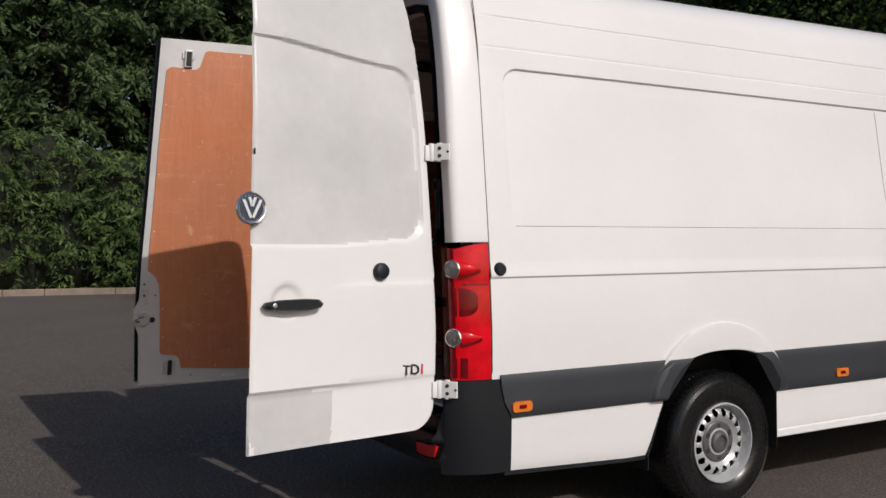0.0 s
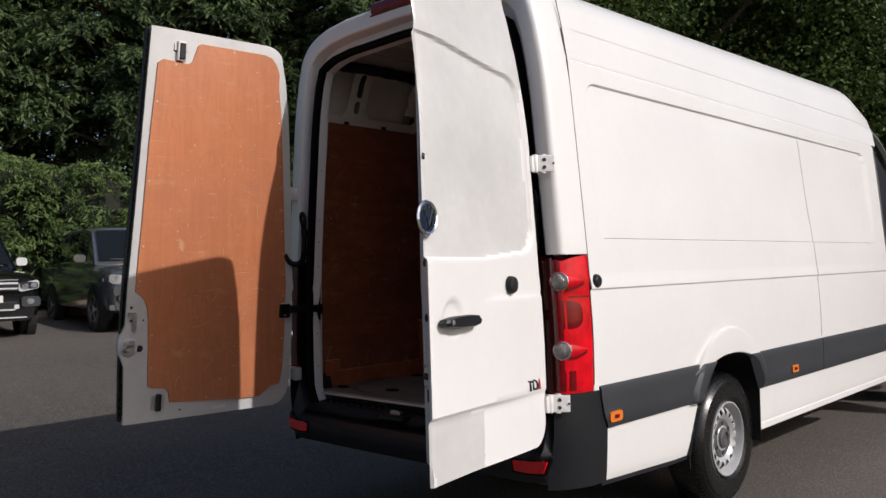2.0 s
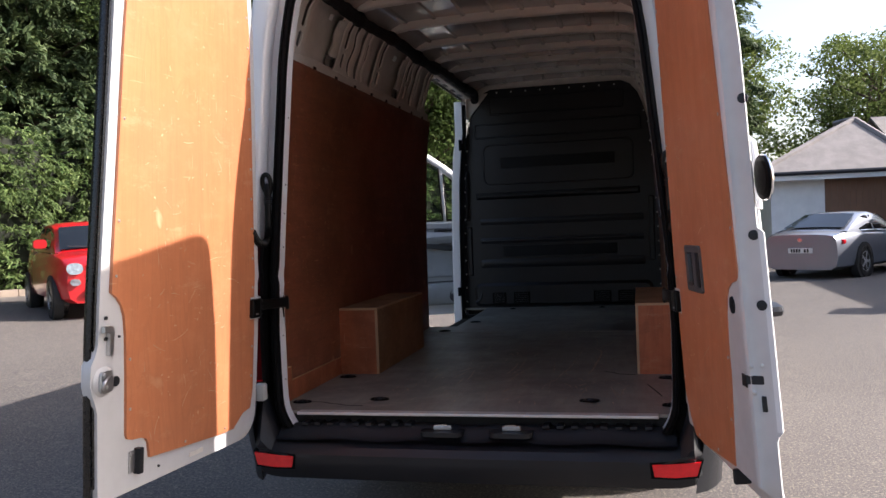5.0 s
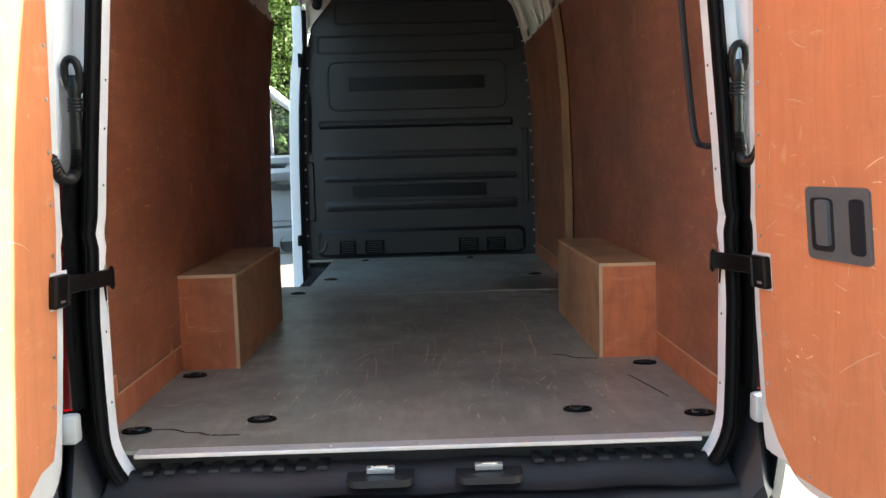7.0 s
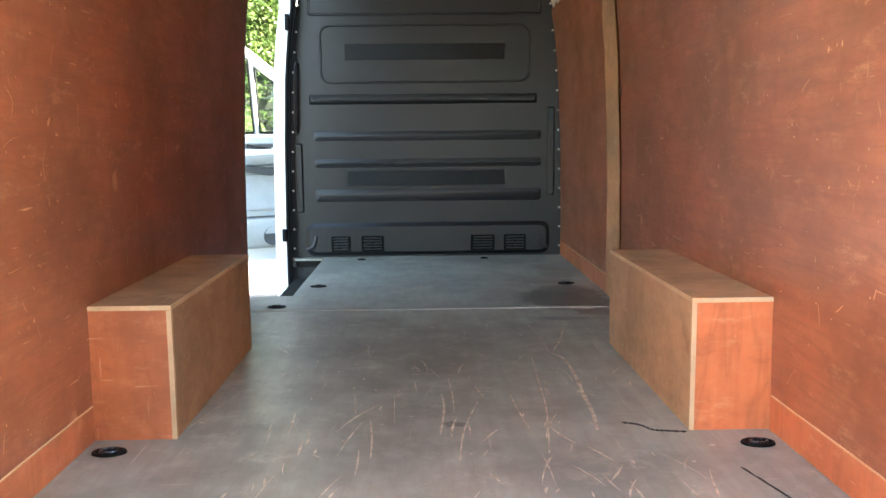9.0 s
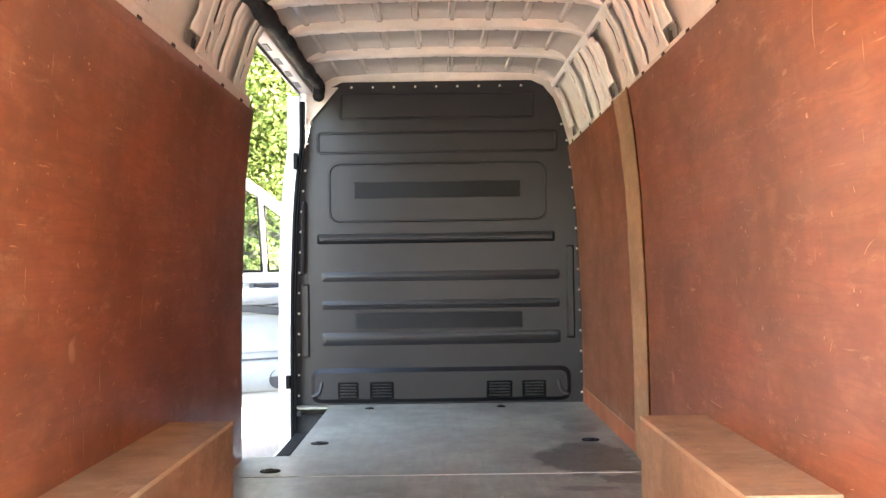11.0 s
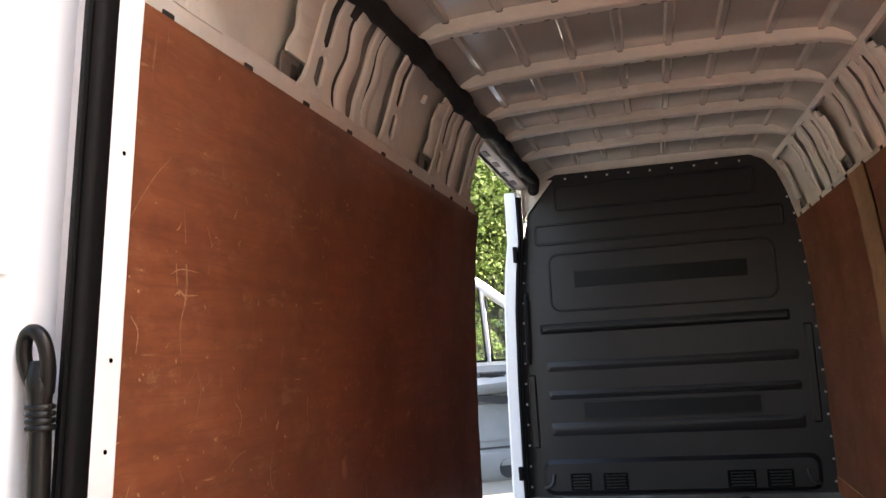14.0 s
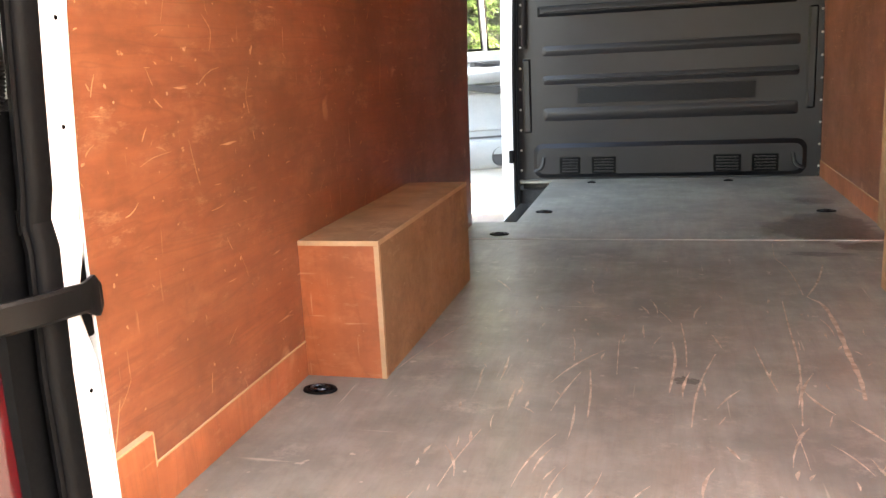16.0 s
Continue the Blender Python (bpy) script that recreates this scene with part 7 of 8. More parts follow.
    leaf_mesh("crown", np.concatenate(cs), np.concatenate(ns), leaf, material, t, seed=seed, aspect=0.28 if conifer else 0.6, along=np.concatenate(ds) if conifer else None)
    return t


g = np.random.RandomState(23)
con = [tree_mesh(2, (0.6, 9.5 + i, 2.6), 64000, 0.19, CONIFER, "conifer", "tall dark green conifer behind the hedge", 31 + i, 34, True) for i in range(3)]
spots = []
for i in range(26):
    k = i / 25
    x, y = hedge_line(k)
    a, b = hedge_line(max(0, k - 0.02)), hedge_line(min(1, k + 0.02))
    t = Vector((b[0] - a[0], b[1] - a[1], 0)).normalized()
    spots.append((x - t.y * (3.2 + 1.2 * (i % 2)), y + t.x * (3.2 + 1.2 * (i % 2))))
for i, (x, y) in enumerate(spots[:19] + [(-16.5, 25.5), (-13, 28.5), (-9.5, 31), (-6.5, 32), (-4, 31.5), (-1.2, 33), (1.6, 34), (3.8, 36)]):
    m = pose(x, y, ground_z(x, y), 0, 0, g.uniform(0, 360)) @ Matrix.Scale(g.uniform(0.9, 1.2), 4)
    if i < 3:
        con[i].matrix_world = m
    else:
        copy_thing(con[i % 3], m)
for o in scene.objects:
    if o.parent is None and o.name.startswith("conifer"):
        tagged(o, group="conifers behind the hedge")
pale = tree_mesh(2, (2.2, 9.0, 3.4), 17000, 0.17, PALELEAF, "broadleaf_tree", "pale green broadleaf tree with open crown", 57, 22)
far = [(9.5, 31), (14.5, 33), (20, 34), (4.5, 38), (26, 30), (11.0, 38), (17, 40)]
for i, (x, y) in enumerate(far):
    m = pose(x, y, ground_z(x, y), 0, 0, 50 * i) @ Matrix.Scale(0.85 + 0.12 * (i % 4), 4)
    if i == 0:
        pale.matrix_world = m
    else:
        copy_thing(pale, m)
for o in scene.objects:
    if o.parent is None and o.name.startswith("broadleaf"):
        tagged(o, group="broadleaf trees round the yard")

mid = tree_mesh(2, (1.6, 8.5, 3.2), 46000, 0.085, MIDLEAF, "leafy_tree", "green broadleaf tree with a dense crown behind the hedge", 77, 24)
for i, (x, y) in enumerate([(x + 0.9, y - 0.6) for x, y in spots[19:]] + [(-7.4, 24.5), (-4.6, 27.5)]):
    m = pose(x, y, ground_z(x, y), 0, 0, 67 * i) @ Matrix.Scale(1.2 + 0.14 * (i % 3), 4)
    if i == 0:
        mid.matrix_world = m
    else:
        copy_thing(mid, m)
for o in scene.objects:
    if o.parent is None and o.name.startswith("leafy_tree"):
        tagged(o, group="leafy trees behind the hedge")

# unseen wall added behind the yard to hold back sky light from the load space
bm = bmesh.new()
box(bm, 0.0, 7.0, -9.3, -9.0, -0.2, 9.5)
UNSEEN_WALL = mat("dull_unseen_wall", (0.16, 0.11, 0.085), 0.9, var=0.3, scale=1.5, fine=30, bump=0.3)
tagged(part("wall_south", bm, UNSEEN_WALL, None), "unseen plain wall added behind to hold back sky light", "wall", kind="structure")
# unseen wall added out of view; its shadow darkens the asphalt by the bays
bm = bmesh.new()
box(bm, 9.3, 9.55, 9.80, 20.2, -0.2, 3.75)
tagged(part("wall_east", bm, UNSEEN_WALL, None), "unseen plain wall added to cast shade on the parking bays", "wall", kind="structure")


# ---- parked cars ----
def car(name, label, paint, at, heading, L, W, H, wheelbase, r, prof, cabin, front, group="parked cars", zb=0.30):
    """A car facing its local +y with its nose at the origin. prof: (way back from the nose, half width, shoulder height);
    cabin: (way back, roof height, half width at the roof)."""
    hw = W / 2
    c = group_of(name, label, "car", pose(*at, 0, 0, heading - 90), group)
    bow = front.get("bow", 0.16)

    def back(u, x):
        return -(u + bow * (x / hw) ** 2 * max(0, 1 - u / 0.8))

    def P(x, u, z):
        return Vector((x, back(u, x), z))

    bm = bmesh.new()
    rings = []
    for u, k, zs in prof:
        h = k * hw
        half = [(0.80 * h, zb), (0.96 * h, zb + 0.07), (h, zb + 0.22), (0.995 * h, (zb + zs) / 2 + 0.06), (0.965 * h, zs - 0.10), (0.90 * h, zs - 0.03), (0.72 * h, zs), (0.35 * h, zs + 0.018)]
        ring = [P(x, u, z) for x, z in half] + [P(-x, u, z) for x, z in half[::-1]]
        rings.append(ring)
    loft(bm, rings)
    body = part("body", bm, paint, c, smooth=35)
    belt = [(u, at_points([(a, z) for a, _, z in prof], u)) for u, _, _ in cabin]
    bm = bmesh.new()
    rings = []
    for (u, zr, kr), (_, zs) in zip(cabin, belt):
        b, t = 0.86 * hw, kr * hw
        if zr <= zs + 0.05:
            t = b
        half = [(b, zs - 0.03), (b * 0.55 + t * 0.45, zs + (zr - zs) * 0.5), (t, zr - 0.05), (t * 0.85, zr - 0.01), (t * 0.4, zr + 0.012)]
        rings.append([P(x, u, z) for x, z in half] + [P(-x, u, z) for x, z in half[::-1]])
    loft(bm, rings)
    part("cabin", bm, paint, c, smooth=35)

    def cab(u, f, s, o=0.006):
        """A point on the cabin's side: f from belt to roof."""
        zs, zr, kr = at_points(belt, u), at_points([(a, z) for a, z, _ in cabin], u), at_points([(a, k) for a, _, k in cabin], u)
        b, t = 0.86 * hw, kr * hw
        z = zs + (zr - 0.05 - zs) * f
        x = at_points([(0, b), (0.5, b * 0.55 + t * 0.45), (1, t)], f)
        return P(s * (x + o), u, z)

    # windscreen between the second and third roof stations, and the rear screen
    (u0, z0, _), (u1, z1, k1) = cabin[0], cabin[1]
    bm = bmesh.new()
    f0, f1 = 0.08, 0.90
    rows = []
    for f in np.linspace(f0, f1, 4):
        u, z = u0 + (u1 - u0) * f, z0 + (z1 - z0) * f
        w = (0.86 + (k1 - 0.86) * f) * hw * 0.90
        rows.append([P(x * w, u - 0.012, z + 0.022 + 0.02 * (1 - x * x)) for x in (-1, -0.5, 0, 0.5, 1)])
    loft(bm, rows, False)
    part("windscreen", bm, CARGLASS, c, smooth=40)
    (u0, z0, _), (u1, z1, k1) = cabin[-1], cabin[-2]
    if z0 < z1 - 0.2:
        bm = bmesh.new()
        rows = []
        for f in np.linspace(0.15, 0.9, 4):
            u, z, w = u0 + (u1 - u0) * f, z0 + (z1 - z0) * f, (0.86 + (k1 - 0.86) * f) * hw * 0.88
            rows.append([P(x * w, u + 0.014, z + 0.022 + 0.02 * (1 - x * x)) for x in (-1, -0.5, 0, 0.5, 1)])
        loft(bm, rows, False)
        part("rear_screen", bm, CARGLASS, c, smooth=40)
    for s in (1, -1):
        for ua, ub in front["windows"]:
            bm = bmesh.new()
            us = np.linspace(ua, ub, 4)
            loft(bm, [[cab(u, f, s) for u in us] for f in (0.12, 0.5, 0.92)], False)
            part("side_window", bm, CARGLASS, c, smooth=40)
        for u in (front["axle"], front["axle"] + wheelbase):
            m = Matrix.Translation((s * (hw - 0.11), -u, r)) @ pose(0, 0, 0, 0, s * 90, 0)
            bm = bmesh.new()
            lathe(bm, [(r + 0.07, -0.02), (r + 0.07, 0.113), (r + 0.03, 0.118)], m, 28)
            part("wheel_arch", bm, WELL, c)
            bm = bmesh.new()
            lathe(bm, [(r * 0.62, -0.10), (r * 0.95, -0.11), (r, -0.07), (r, 0.10), (r * 0.95, 0.125), (r * 0.66, 0.128), (r * 0.63, 0.11)], m, 28, False)
            w = part("wheel", bm, RUBBER, c, smooth=35)
            bm = bmesh.new()
            lathe(bm, [(r * 0.64, 0.115), (r * 0.60, 0.124), (r * 0.56, 0.10)], m, 28)
            for k in range(5):
                box(bm, -0.03, 0.03, 0.02, r * 0.60, 0.095, 0.118, 0, m @ pose(0, 0, 0, 0, 0, 72 * k))
            lathe(bm, [(0.06, 0.09), (0.05, 0.124), (0.0005, 0.124)], m, 12)
            part("rim", bm, WHEELMETAL, w)
        bm = bmesh.new()
        mu = front.get("mirror", 1.75)
        zs = at_points(belt, mu) + 0.06
        slab(bm, rounded(hw * 0.94, hw * 0.94 + 0.19, zs, zs + 0.14, 0.05), lambda x, z, w: (s * x, -mu + w - 0.25 * (x - hw), z + 0.02 * w), -0.05, 0.06)
        part("wing_mirror", bm, front.get("mirror_paint", paint), c, smooth=30)
    bm = bmesh.new()  # wiper along the windscreen's foot
    tube(bm, [P(x, cabin[0][0] + 0.03, cabin[0][1] + 0.055 + dz) for x, dz in ((-0.55, 0.0), (0.0, 0.03), (0.5, 0.05))], 0.012, 5)
    part("wiper", bm, BLACK, c)
    if front.get("rails"):
        for s in (1, -1):
            bm = bmesh.new()
            tube(bm, [P(s * 0.60, u, z) for u, z in ((2.15, 1.87), (2.35, 1.925), (3.2, 1.925), (3.3, 1.88))], 0.014, 6)
            part("roof_rail", bm, CHROME, c)
    for s in (1, -1):  # bright line along the foot of the side glass
        bm = bmesh.new()
        ua, ub = front["windows"][0][0], front["windows"][-1][1]
        tube(bm, [cab(u, 0.08, s, 0.010) for u in np.linspace(ua, ub, 5)], 0.010, 5)
        part("window_trim", bm, CHROME, c)
    for nm, x0, x1, za, zc, rr, mt, o in front["face"]:
        bm = bmesh.new()
        out = rounded(x0, x1, za, zc, min(rr, (zc - za) * 0.49, (x1 - x0) * 0.49))
        fu = front.get("lean", 0.0)
        tip = 0.16 if nm in ("headlight", "lamp_bowl") and front.get("slant") else 0.0
        slab(bm, out, lambda x, z, w: Vector((x, back(0.0, x) + w - fu * max(0, z - 0.6), z + tip * (abs(x) - 0.70))), -0.05, o)
        part(nm, bm, mt, c, smooth=30)
    for nm, x0, x1, za, zc, rr, mt, o in front.get("tail", ()):
        bm = bmesh.new()
        slab(bm, rounded(x0, x1, za, zc, min(rr, (zc - za) * 0.49)), lambda x, z, w: Vector((x, -L - w + 0.22 * (x / hw) ** 2, z)), -0.08, o)
        part(nm, bm, mt, c, smooth=30)
    return c


def both(nm, x0, x1, *rest):
    return [(nm, x0, x1, *rest), (nm, -x1, -x0, *rest)]


def plate(x, z, w=0.26, h=0.055):
    """A number plate with unreadable bars."""
    out = [("number_plate", x - w, x + w, z - h, z + h, 0.01, PLATE, 0.035)]
    for i in range(7):
        if i != 4:
            out.append(("plate_bar", x - 0.20 + i * 0.058, x - 0.165 + i * 0.058, z - 0.036, z + 0.036, 0.002, INK, 0.037))
    return out


PICKUP = [(0.0, 0.86, 0.98), (0.10, 0.95, 1.03), (0.5, 0.99, 1.08), (1.35, 1.0, 1.13), (2.0, 1.0, 1.14), (3.6, 1.0, 1.16), (4.9, 0.99, 1.16), (5.15, 0.95, 1.14), (5.2, 0.90, 1.1)]
amarok_face = both("headlight", 0.50, 0.82, 0.79, 0.93, 0.05, BRIGHT, 0.024) + both("lamp_inside", 0.515, 0.805, 0.803, 0.917, 0.05, BLACK, 0.028) + both("lamp_bowl", 0.54, 0.65, 0.815, 0.905, 0.05, HEADLAMP, 0.034) + both("lamp_bowl", 0.68, 0.79, 0.815, 0.905, 0.05, HEADLAMP, 0.034) + both("fog_surround", 0.54, 0.84, 0.52, 0.68, 0.05, GREY, 0.024) + both("fog_light", 0.62, 0.74, 0.56, 0.65, 0.045, HEADLAMP, 0.03) + [
    ("grille", -0.49, 0.49, 0.78, 0.95, 0.02, BLACK, 0.02), ("chrome_bar", -0.49, 0.49, 0.885, 0.915, 0.005, BRIGHT, 0.03), ("chrome_bar", -0.49, 0.49, 0.805, 0.828, 0.005, BRIGHT, 0.03), ("chrome_bar", -0.49, 0.49, 0.948, 0.956, 0.003, BRIGHT, 0.03),
    ("round_badge", -0.085, 0.085, 0.78, 0.95, 0.085, BRIGHT, 0.045), ("badge_disc", -0.065, 0.065, 0.80, 0.93, 0.065, NAVY, 0.048),
    ("lower_grille", -0.50, 0.50, 0.49, 0.60, 0.03, BLACK, 0.02), ("chrome_bar", -0.44, 0.44, 0.47, 0.492, 0.005, BRIGHT, 0.03), ("chrome_bar", -0.50, -0.43, 0.49, 0.56, 0.02, BRIGHT, 0.027), ("chrome_bar", 0.43, 0.50, 0.49, 0.56, 0.02, BRIGHT, 0.027), ("chrome_strip", -0.62, 0.62, 0.345, 0.362, 0.004, BRIGHT, 0.03)] + plate(0, 0.655)
car("pickup_truck", "black double-cab pickup parked nose out by the hedge", BLACKPAINT, (-11.15, 1.66, 0.315), -8, 5.2, 1.76, 1.90, 3.09, 0.38, PICKUP,
    [(1.35, 1.14, 0.86), (2.15, 1.85, 0.72), (2.6, 1.90, 0.72), (3.3, 1.88, 0.72), (3.75, 1.16, 0.84)],
    dict(axle=0.95, windows=((2.0, 2.62), (2.70, 3.35)), mirror=1.75, mirror_paint=BRIGHT, face=amarok_face, rails=True, slant=True))
l200_face = both("headlight", 0.48, 0.86, 0.79, 0.95, 0.06, HEADLAMP, 0.03) + both("lamp_bowl", 0.60, 0.68, 0.83, 0.91, 0.04, GREYTRIM, 0.034) + both("fog_light", 0.60, 0.76, 0.50, 0.62, 0.06, BLACK, 0.025) + both("fog_lens", 0.64, 0.72, 0.52, 0.60, 0.04, HEADLAMP, 0.03) + both("grille", 0.09, 0.47, 0.79, 0.93, 0.02, BLACK, 0.02) + both("chrome_bar", 0.08, 0.48, 0.85, 0.87, 0.004, BRIGHT, 0.03) + both("chrome_bar", 0.08, 0.48, 0.92, 0.935, 0.004, BRIGHT, 0.03) + [
    ("maker_badge", -0.085, -0.006, 0.79, 0.855, 0.006, BRIGHT, 0.035), ("maker_badge", 0.006, 0.085, 0.79, 0.855, 0.006, BRIGHT, 0.035), ("maker_badge", -0.040, 0.040, 0.86, 0.925, 0.006, BRIGHT, 0.035), ("bumper_top", -0.80, 0.80, 0.60, 0.76, 0.06, GREYPAINT, 0.030), ("bumper_lip", -0.86, 0.86, 0.36, 0.45, 0.04, GREYTRIM, 0.022), ("lower_grille", -0.50, 0.50, 0.46, 0.60, 0.05, BLACK, 0.02), ("skid_bar", -0.54, 0.54, 0.40, 0.44, 0.01, BRIGHT, 0.03)] + plate(0, 0.665)
car("pickup_truck", "gunmetal grey pickup with hard canopy parked by the hedge", GREYPAINT, (-10.42, 4.28, 0.355), -9.5, 5.2, 1.80, 1.78, 3.0, 0.37, PICKUP,
    [(1.30, 1.14, 0.86), (2.05, 1.83, 0.70), (2.5, 1.87, 0.72), (3.2, 1.85, 0.73), (3.9, 1.72, 0.76), (5.0, 1.30, 0.82), (5.15, 1.12, 0.86)],
    dict(axle=0.95, windows=((1.95, 2.60), (2.68, 3.30), (3.55, 4.8)), mirror=1.7, face=l200_face, bow=0.22, slant=True))
bm = bmesh.new()
tube(bm, curve_pts([(0, 0, 0), (-0.10, 0.02, 0.8), (-0.32, 0.05, 2.0)], 5), [0.008 * (1 - k / 14) + 0.003 for k in range(11)], 6)
tagged(part("whip_aerial", bm, PLATE, None, m=pose(-10.9, 5.25, 1.42)), "tall thin pale whip aerial beside the pickup", "aerial")
FIAT = [(0.0, 0.80, 0.80), (0.08, 0.90, 0.88), (0.35, 0.97, 0.95), (0.85, 1.0, 1.0), (1.6, 1.0, 1.02), (2.8, 1.0, 1.04), (3.4, 0.92, 1.0), (3.55, 0.84, 0.9)]
fiat_face = both("headlight", 0.44, 0.66, 0.66, 0.83, 0.08, HEADLAMP, 0.03) + both("fog_light", 0.48, 0.62, 0.49, 0.59, 0.05, HEADLAMP, 0.03) + [
    ("lower_grille", -0.42, 0.42, 0.34, 0.43, 0.03, BLACK, 0.02), ("badge", -0.06, 0.06, 0.68, 0.80, 0.06, CHROME, 0.03), ("chrome_bar", -0.30, 0.30, 0.72, 0.74, 0.004, CHROME, 0.025), ("plate_band", -0.27, -0.225, 0.465, 0.555, 0.002, BLUE, 0.040)] + plate(0, 0.51, 0.25, 0.05)
fiat = car("hatchback", "small red hatchback parked by the hedge", REDPAINT, (-7.15, 8.05, 0.25), -43, 3.55, 1.63, 1.49, 2.3, 0.29, FIAT,
    [(0.80, 0.98, 0.86), (1.45, 1.42, 0.72), (1.8, 1.48, 0.72), (2.5, 1.48, 0.70), (3.1, 1.36, 0.70), (3.45, 1.0, 0.84)], dict(axle=0.68, windows=((1.35, 2.1), (2.2, 2.9)), mirror=1.15, face=fiat_face, bow=0.25, lean=0.08), zb=0.22)
bm = bmesh.new()
tube(bm, [(0, -1.5, 1.46), (0, -1.65, 1.75)], 0.006, 5)
part("aerial", bm, BLACK, fiat)
COUPE = [(0.0, 0.82, 0.66), (0.1, 0.92, 0.72), (0.6, 0.99, 0.80), (1.4, 1.0, 0.90), (2.5, 1.0, 0.93), (3.7, 1.0, 0.97), (4.4, 0.95, 0.98), (4.7, 0.86, 0.92)]
coupe_tail = both("tail_lamp", 0.42, 0.84, 0.72, 0.83, 0.04, RED, 0.02) + [("tail_badge", -0.05, 0.05, 0.78, 0.86, 0.04, CHROME, 0.02), ("rear_diffuser", -0.7, 0.7, 0.25, 0.42, 0.03, BLACK, 0.02)] + plate(0, 0.60)
car("coupe", "silver two-door coupe parked before the garage", SILVERPAINT, (6.76, 19.40, 0.0), 54, 4.7, 1.81, 1.40, 2.84, 0.335, COUPE,
    [(1.45, 0.90, 0.86), (2.25, 1.33, 0.66), (2.7, 1.39, 0.66), (3.2, 1.36, 0.66), (4.25, 0.98, 0.84)], dict(axle=0.85, windows=((2.05, 2.85), (2.93, 3.6)), mirror=1.9, face=both("headlight", 0.5, 0.8, 0.55, 0.66, 0.04, LAMPGLASS, 0.02), tail=coupe_tail), zb=0.20)

# ---- garage with a hipped roof ----
garage = group_of("garage", "low white garage with hipped grey tiled roof and brown door", "garage", pose(0, 0, 0))
X0, X1, Y0, Y1, EAVE = 4.2, 7.80, 20.8, 25.2, 2.45
bm = bmesh.new()
slab(bm, [(X0, -0.1), (5.55, -0.1), (5.55, 2.36), (7.10, 2.36), (7.10, -0.1), (X1, -0.1), (X1, EAVE), (X0, EAVE)], lambda u, v, w: (u, Y0 + w, v), 0.0, 0.15)
box(bm, X0, X0 + 0.15, Y0 + 0.15, Y1, -0.1, EAVE)
box(bm, X1 - 0.15, X1, Y0 + 0.15, Y1, -0.1, EAVE)
box(bm, X0, X1, Y1, Y1 + 0.15, -0.1, EAVE)
wall = part("wall", bm, RENDERED, garage)
bm = bmesh.new()
for i in range(13):
    z = 0.05 + i * 0.18
    bm = bmesh.new()
    box(bm, 7.13, X1 + 0.01, Y0 - 0.022, Y0 - 0.001, z, z + 0.165, 0, None)
    part("weatherboard", bm, RENDERED, wall)
bm = bmesh.new()
box(bm, 7.50, 7.53, Y0 - 0.03, Y0 - 0.022, 1.95, 2.10)
box(bm, 7.57, 7.60, Y0 - 0.03, Y0 - 0.022, 1.95, 2.10)
part("wall_marks", bm, GREYTRIM, wall)
bm = bmesh.new()
box(bm, 5.56, 7.09, Y0 + 0.04, Y0 + 0.08, -0.05, 2.35)
door = part("garage_door", bm, GARAGE, garage)
for i in range(10):
    bm = bmesh.new()
    box(bm, 5.58 + i * 0.151, 5.58 + i * 0.151 + 0.143, Y0 + 0.025, Y0 + 0.04, 0.0, 2.33, 0.003)
    part("plank", bm, GARAGE, door)
bm = bmesh.new()
o, v = 0.40, 0.16  # the eaves' reach, and the verge's at the fence end
a = [(X0 - o, Y0 - o, EAVE - 0.02), (X1 + v, Y0 - o, EAVE - 0.02), (X1 + v, Y1 + o, EAVE - 0.02), (X0 - o, Y1 + o, EAVE - 0.02)]
r0, r1 = (6.74, 22.6, 3.92), (6.74 - 0.3, 23.6, 3.92)
roof_faces = ((a[0], a[1], r0), (a[1], a[2], r1, r0), (a[2], a[3], r1), (a[3], a[0], r0, r1))
for f in roof_faces:
    bm.faces.new([bm.verts.new(p) for p in f])
roof = thick(part("roof", bm, ROOFTILE, garage), 0.05, -1)
for f in roof_faces[:2]:  # courses of tiles on the two slopes in view
    e0, e1 = Vector(f[0]), Vector(f[1])
    t0, t1 = Vector(f[-1]), Vector(f[2])
    n = (e1 - e0).cross(t0 - e0).normalized()
    n = n if n.z > 0 else -n
    for k in range(11):
        p, q = e0.lerp(t0, k / 11), e1.lerp(t1, k / 11)
        p2, q2 = e0.lerp(t0, (k + 1.08) / 11 if k < 10 else 1), e1.lerp(t1, (k + 1.08) / 11 if k < 10 else 1)
        bm = bmesh.new()
        vs = [bm.verts.new(c) for c in (p + n * 0.045, q + n * 0.045, q2 + n * 0.012, p2 + n * 0.012, p + n * 0.01, q + n * 0.01)]
        bm.faces.new(vs[:4])
        bm.faces.new((vs[0], vs[1], vs[5], vs[4]))
        part("tile_course", bm, ROOFTILE, roof)
bm = bmesh.new()
for e in ((a[0], r0), (a[1], r0), (r0, r1)):
    tube(bm, [Vector(e[0]) + Vector((0, 0, 0.05)), Vector(e[1]) + Vector((0, 0, 0.05))], 0.09, 6)
part("hip_tiles", bm, ROOFTILE, roof)
bm = bmesh.new()
box(bm, X0 - o, X1 + v, Y0 - o - 0.03, Y0 - o, EAVE - 0.20, EAVE, 0.004)
box(bm, X1 + v, X1 + v + 0.03, Y0 - o, Y1 + o, EAVE - 0.20, EAVE, 0.004)
part("fascia", bm, RENDERED, roof)
bm = bmesh.new()
tube(bm, [(X0 - o, Y0 - o - 0.07, EAVE - 0.02), (X1 + v + 0.06, Y0 - o - 0.07, EAVE - 0.02)], 0.055, 8)
part("gutter", bm, BLACK, roof)

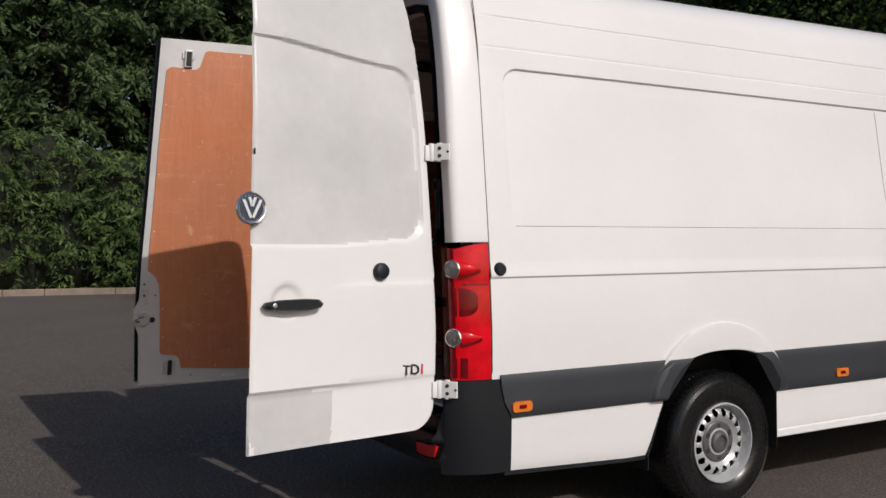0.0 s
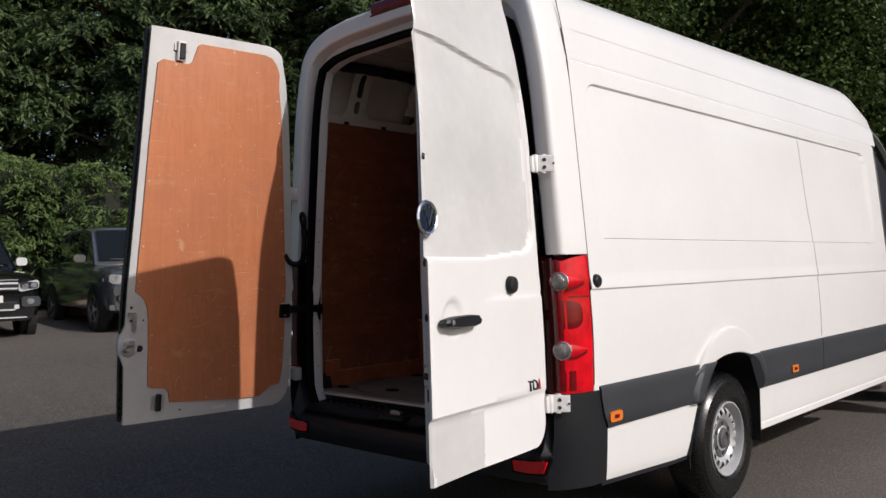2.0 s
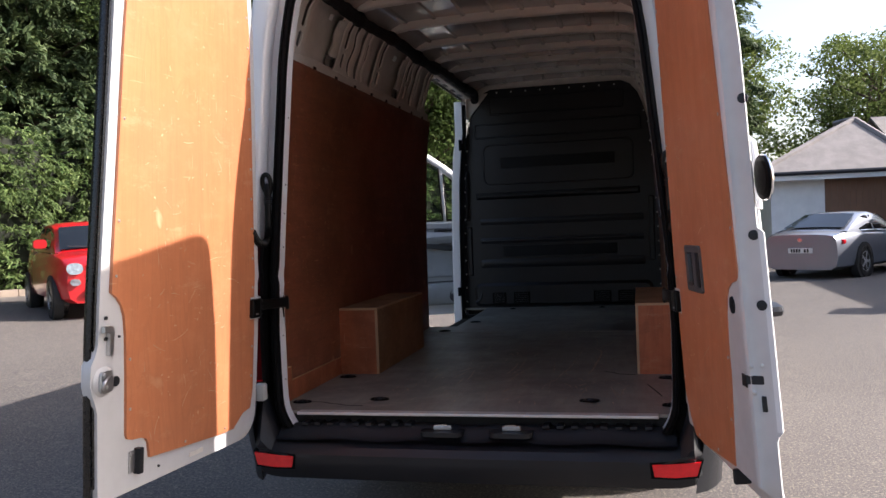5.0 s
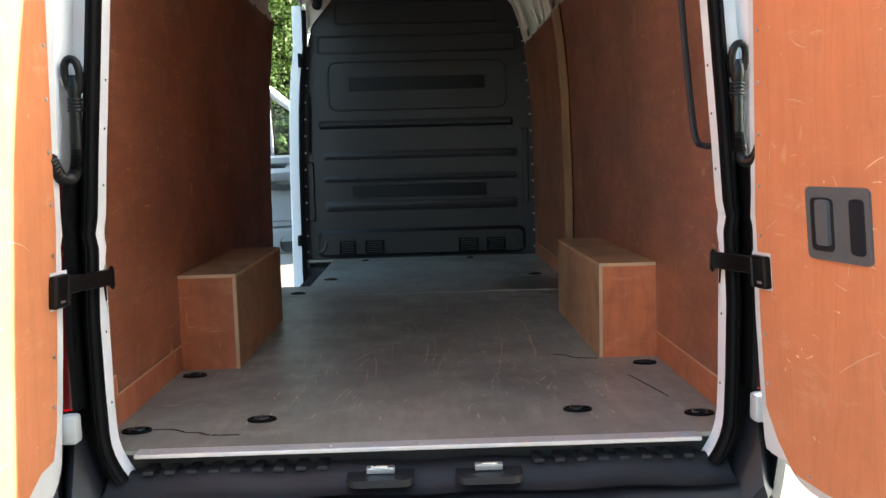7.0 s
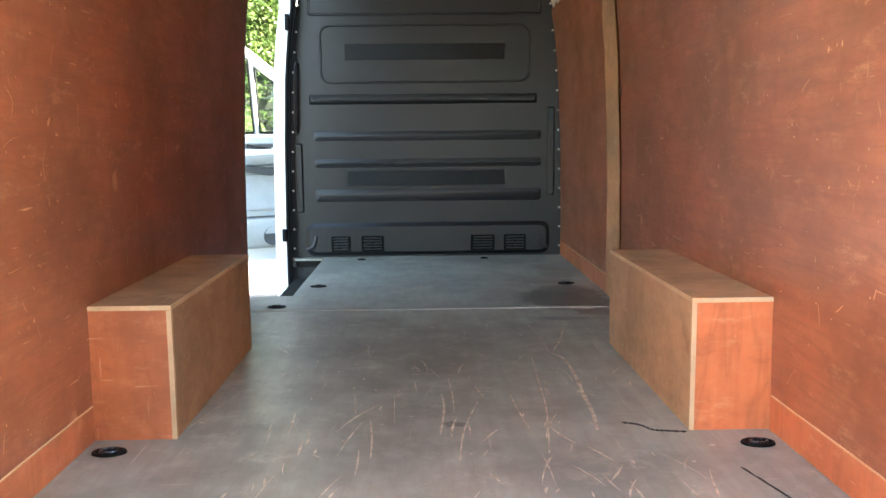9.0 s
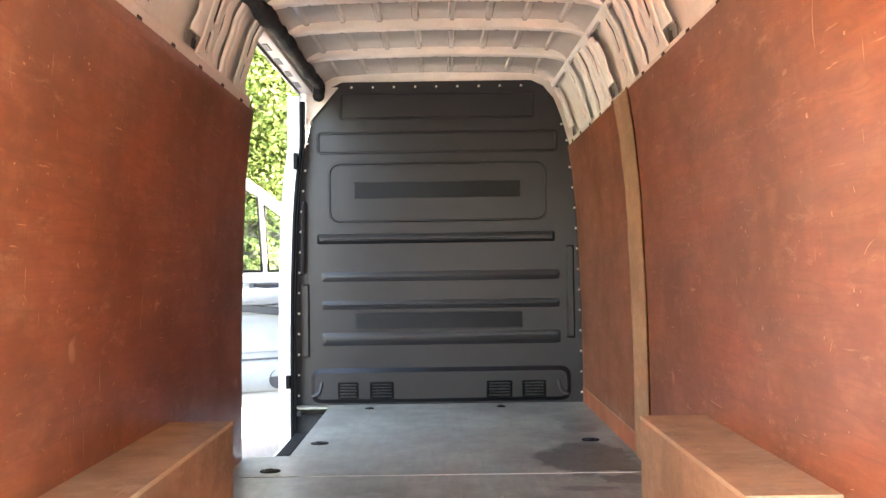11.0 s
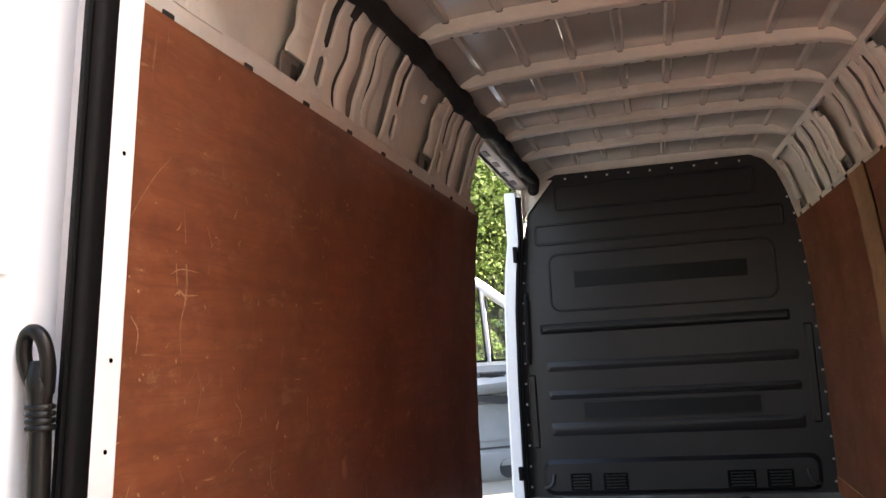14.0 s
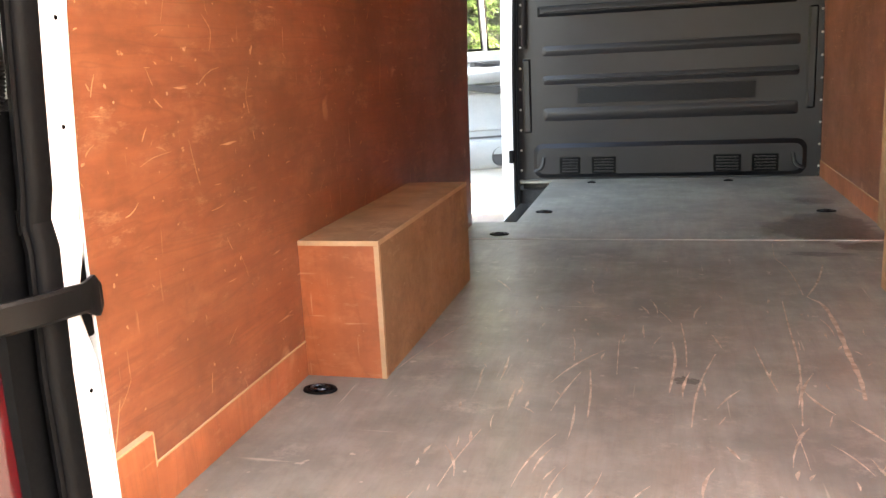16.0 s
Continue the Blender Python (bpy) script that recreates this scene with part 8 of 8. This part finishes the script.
# second building behind the fence, only its wall and roof edge show
house = group_of("bungalow", "pale bungalow with low grey roof beyond the fence", "house")
bm = bmesh.new()
box(bm, 9.0, 22.0, 24.0, 32.0, -0.1, 2.6)
part("wall", bm, RENDERED, house)
bm = bmesh.new()
loft(bm, [[(x, 23.5, 2.55), (x, 28.0, 4.5), (x, 32.5, 2.55)] for x in (8.5, 22.5)], False)
thick(part("roof", bm, ROOFTILE, house), 0.08, 0)
bm = bmesh.new()
tube(bm, curve_pts([(10.25, 23.46, 2.52), (10.25, 23.46, 2.36), (10.20, 23.60, 2.28), (9.95, 23.92, 2.20), (9.92, 23.94, 2.10), (9.92, 23.94, 0.1)], 4), 0.045, 8)
part("downpipe", bm, GARAGE, house, "brown downpipe")
bm = bmesh.new()
tube(bm, [(8.5, 23.44, 2.54), (22.5, 23.44, 2.54)], 0.055, 8)
part("gutter", bm, GARAGE, house, "brown gutter")

# ---- wheeled bin by the parking bays ----
wheelie_bin = group_of("wheelie_bin", "blue plastic wheelie bin standing on the asphalt", "bin", pose(5.06, 9.60, 0.0, 0, 0, -12))
BINBLUE = mat("blue_bin_plastic", (0.02, 0.085, 0.42), 0.42, var=0.12, scale=5, fine=80, bump=0.04)
bm = bmesh.new()
loft(bm, [[(x, y, z) for x, y in rounded(-w, w, -d, d, 0.05, 3)] for z, w, d in ((0.05, 0.21, 0.25), (0.08, 0.22, 0.265), (0.90, 0.275, 0.335), (0.905, 0.295, 0.355), (0.965, 0.297, 0.358), (0.97, 0.285, 0.345))])
part("body", bm, BINBLUE, wheelie_bin, smooth=40)
bm = bmesh.new()
loft(bm, [[(x, y, z - 0.06 * (y / 0.36)) for x, y in rounded(-w, w, -d, d, 0.05, 3)] for z, w, d in ((0.985, 0.300, 0.365), (1.005, 0.302, 0.368), (1.035, 0.285, 0.345), (1.05, 0.20, 0.26))])
part("lid", bm, BINBLUE, wheelie_bin, smooth=40)
bm = bmesh.new()
tube(bm, [(-0.24, 0.40, 0.98), (0.24, 0.40, 0.98)], 0.016, 8)
part("handle", bm, BINBLUE, wheelie_bin)
for x in (-0.25, 0.25):
    bm = bmesh.new()
    lathe(bm, [(0.04, -0.024), (0.095, -0.022), (0.10, -0.012), (0.10, 0.012), (0.095, 0.022), (0.04, 0.024)], pose(x, 0.27, 0.10, 0, 90, 0), 18)
    part("wheel", bm, BLACK, wheelie_bin, smooth=30)

# ---- timber fence ----
fence = group_of("fence", "new close-board timber fence", "fence")
bm = bmesh.new()
box(bm, 0, 0.118, 0, 0.018, 0, 1.95, 0.002)
board = bpy.data.meshes.new("board")
bm.to_mesh(board)
bm.free()
board.materials.append(TIMBER)
for i in range(70):
    shared("board", board, fence, pose(7.82 + i * 0.122, 20.3, 0.06 + 0.004 * (i % 3), 0, 0, 3 if i % 2 else -2))
for i in range(5):
    bm = bmesh.new()
    box(bm, 7.8 + i * 2.1, 7.9 + i * 2.1, 20.33, 20.43, 0, 2.08, 0.004)
    part("post", bm, TIMBER, fence)
for z in (0.4, 1.6):
    bm = bmesh.new()
    box(bm, 7.8, 16.4, 20.33, 20.38, z, z + 0.08)
    part("rail", bm, TIMBER, fence)

# low strip of brown soil along the hedge foot, built of blocks like a kerb
kerb = group_of("kerb", "low brown soil strip along the hedge foot", "kerb", kind="structure")
for i in range(60):
    k0, k1 = i / 60, (i + 0.985) / 60
    p, q = hedge_line(k0), hedge_line(k1)
    d = Vector((q[0] - p[0], q[1] - p[1], 0))
    out = Vector((d.y, -d.x, 0)).normalized()
    bm = bmesh.new()
    box(bm, 0, d.length, -0.07, 0.07, -0.1, 0.11, 0.012, Matrix.Translation(Vector((p[0], p[1], ground_z(*p))) + out * 0.75) @ Matrix.Rotation(math.atan2(d.y, d.x), 4, "Z"))
    part("kerb_stone", bm, SOIL, kerb)
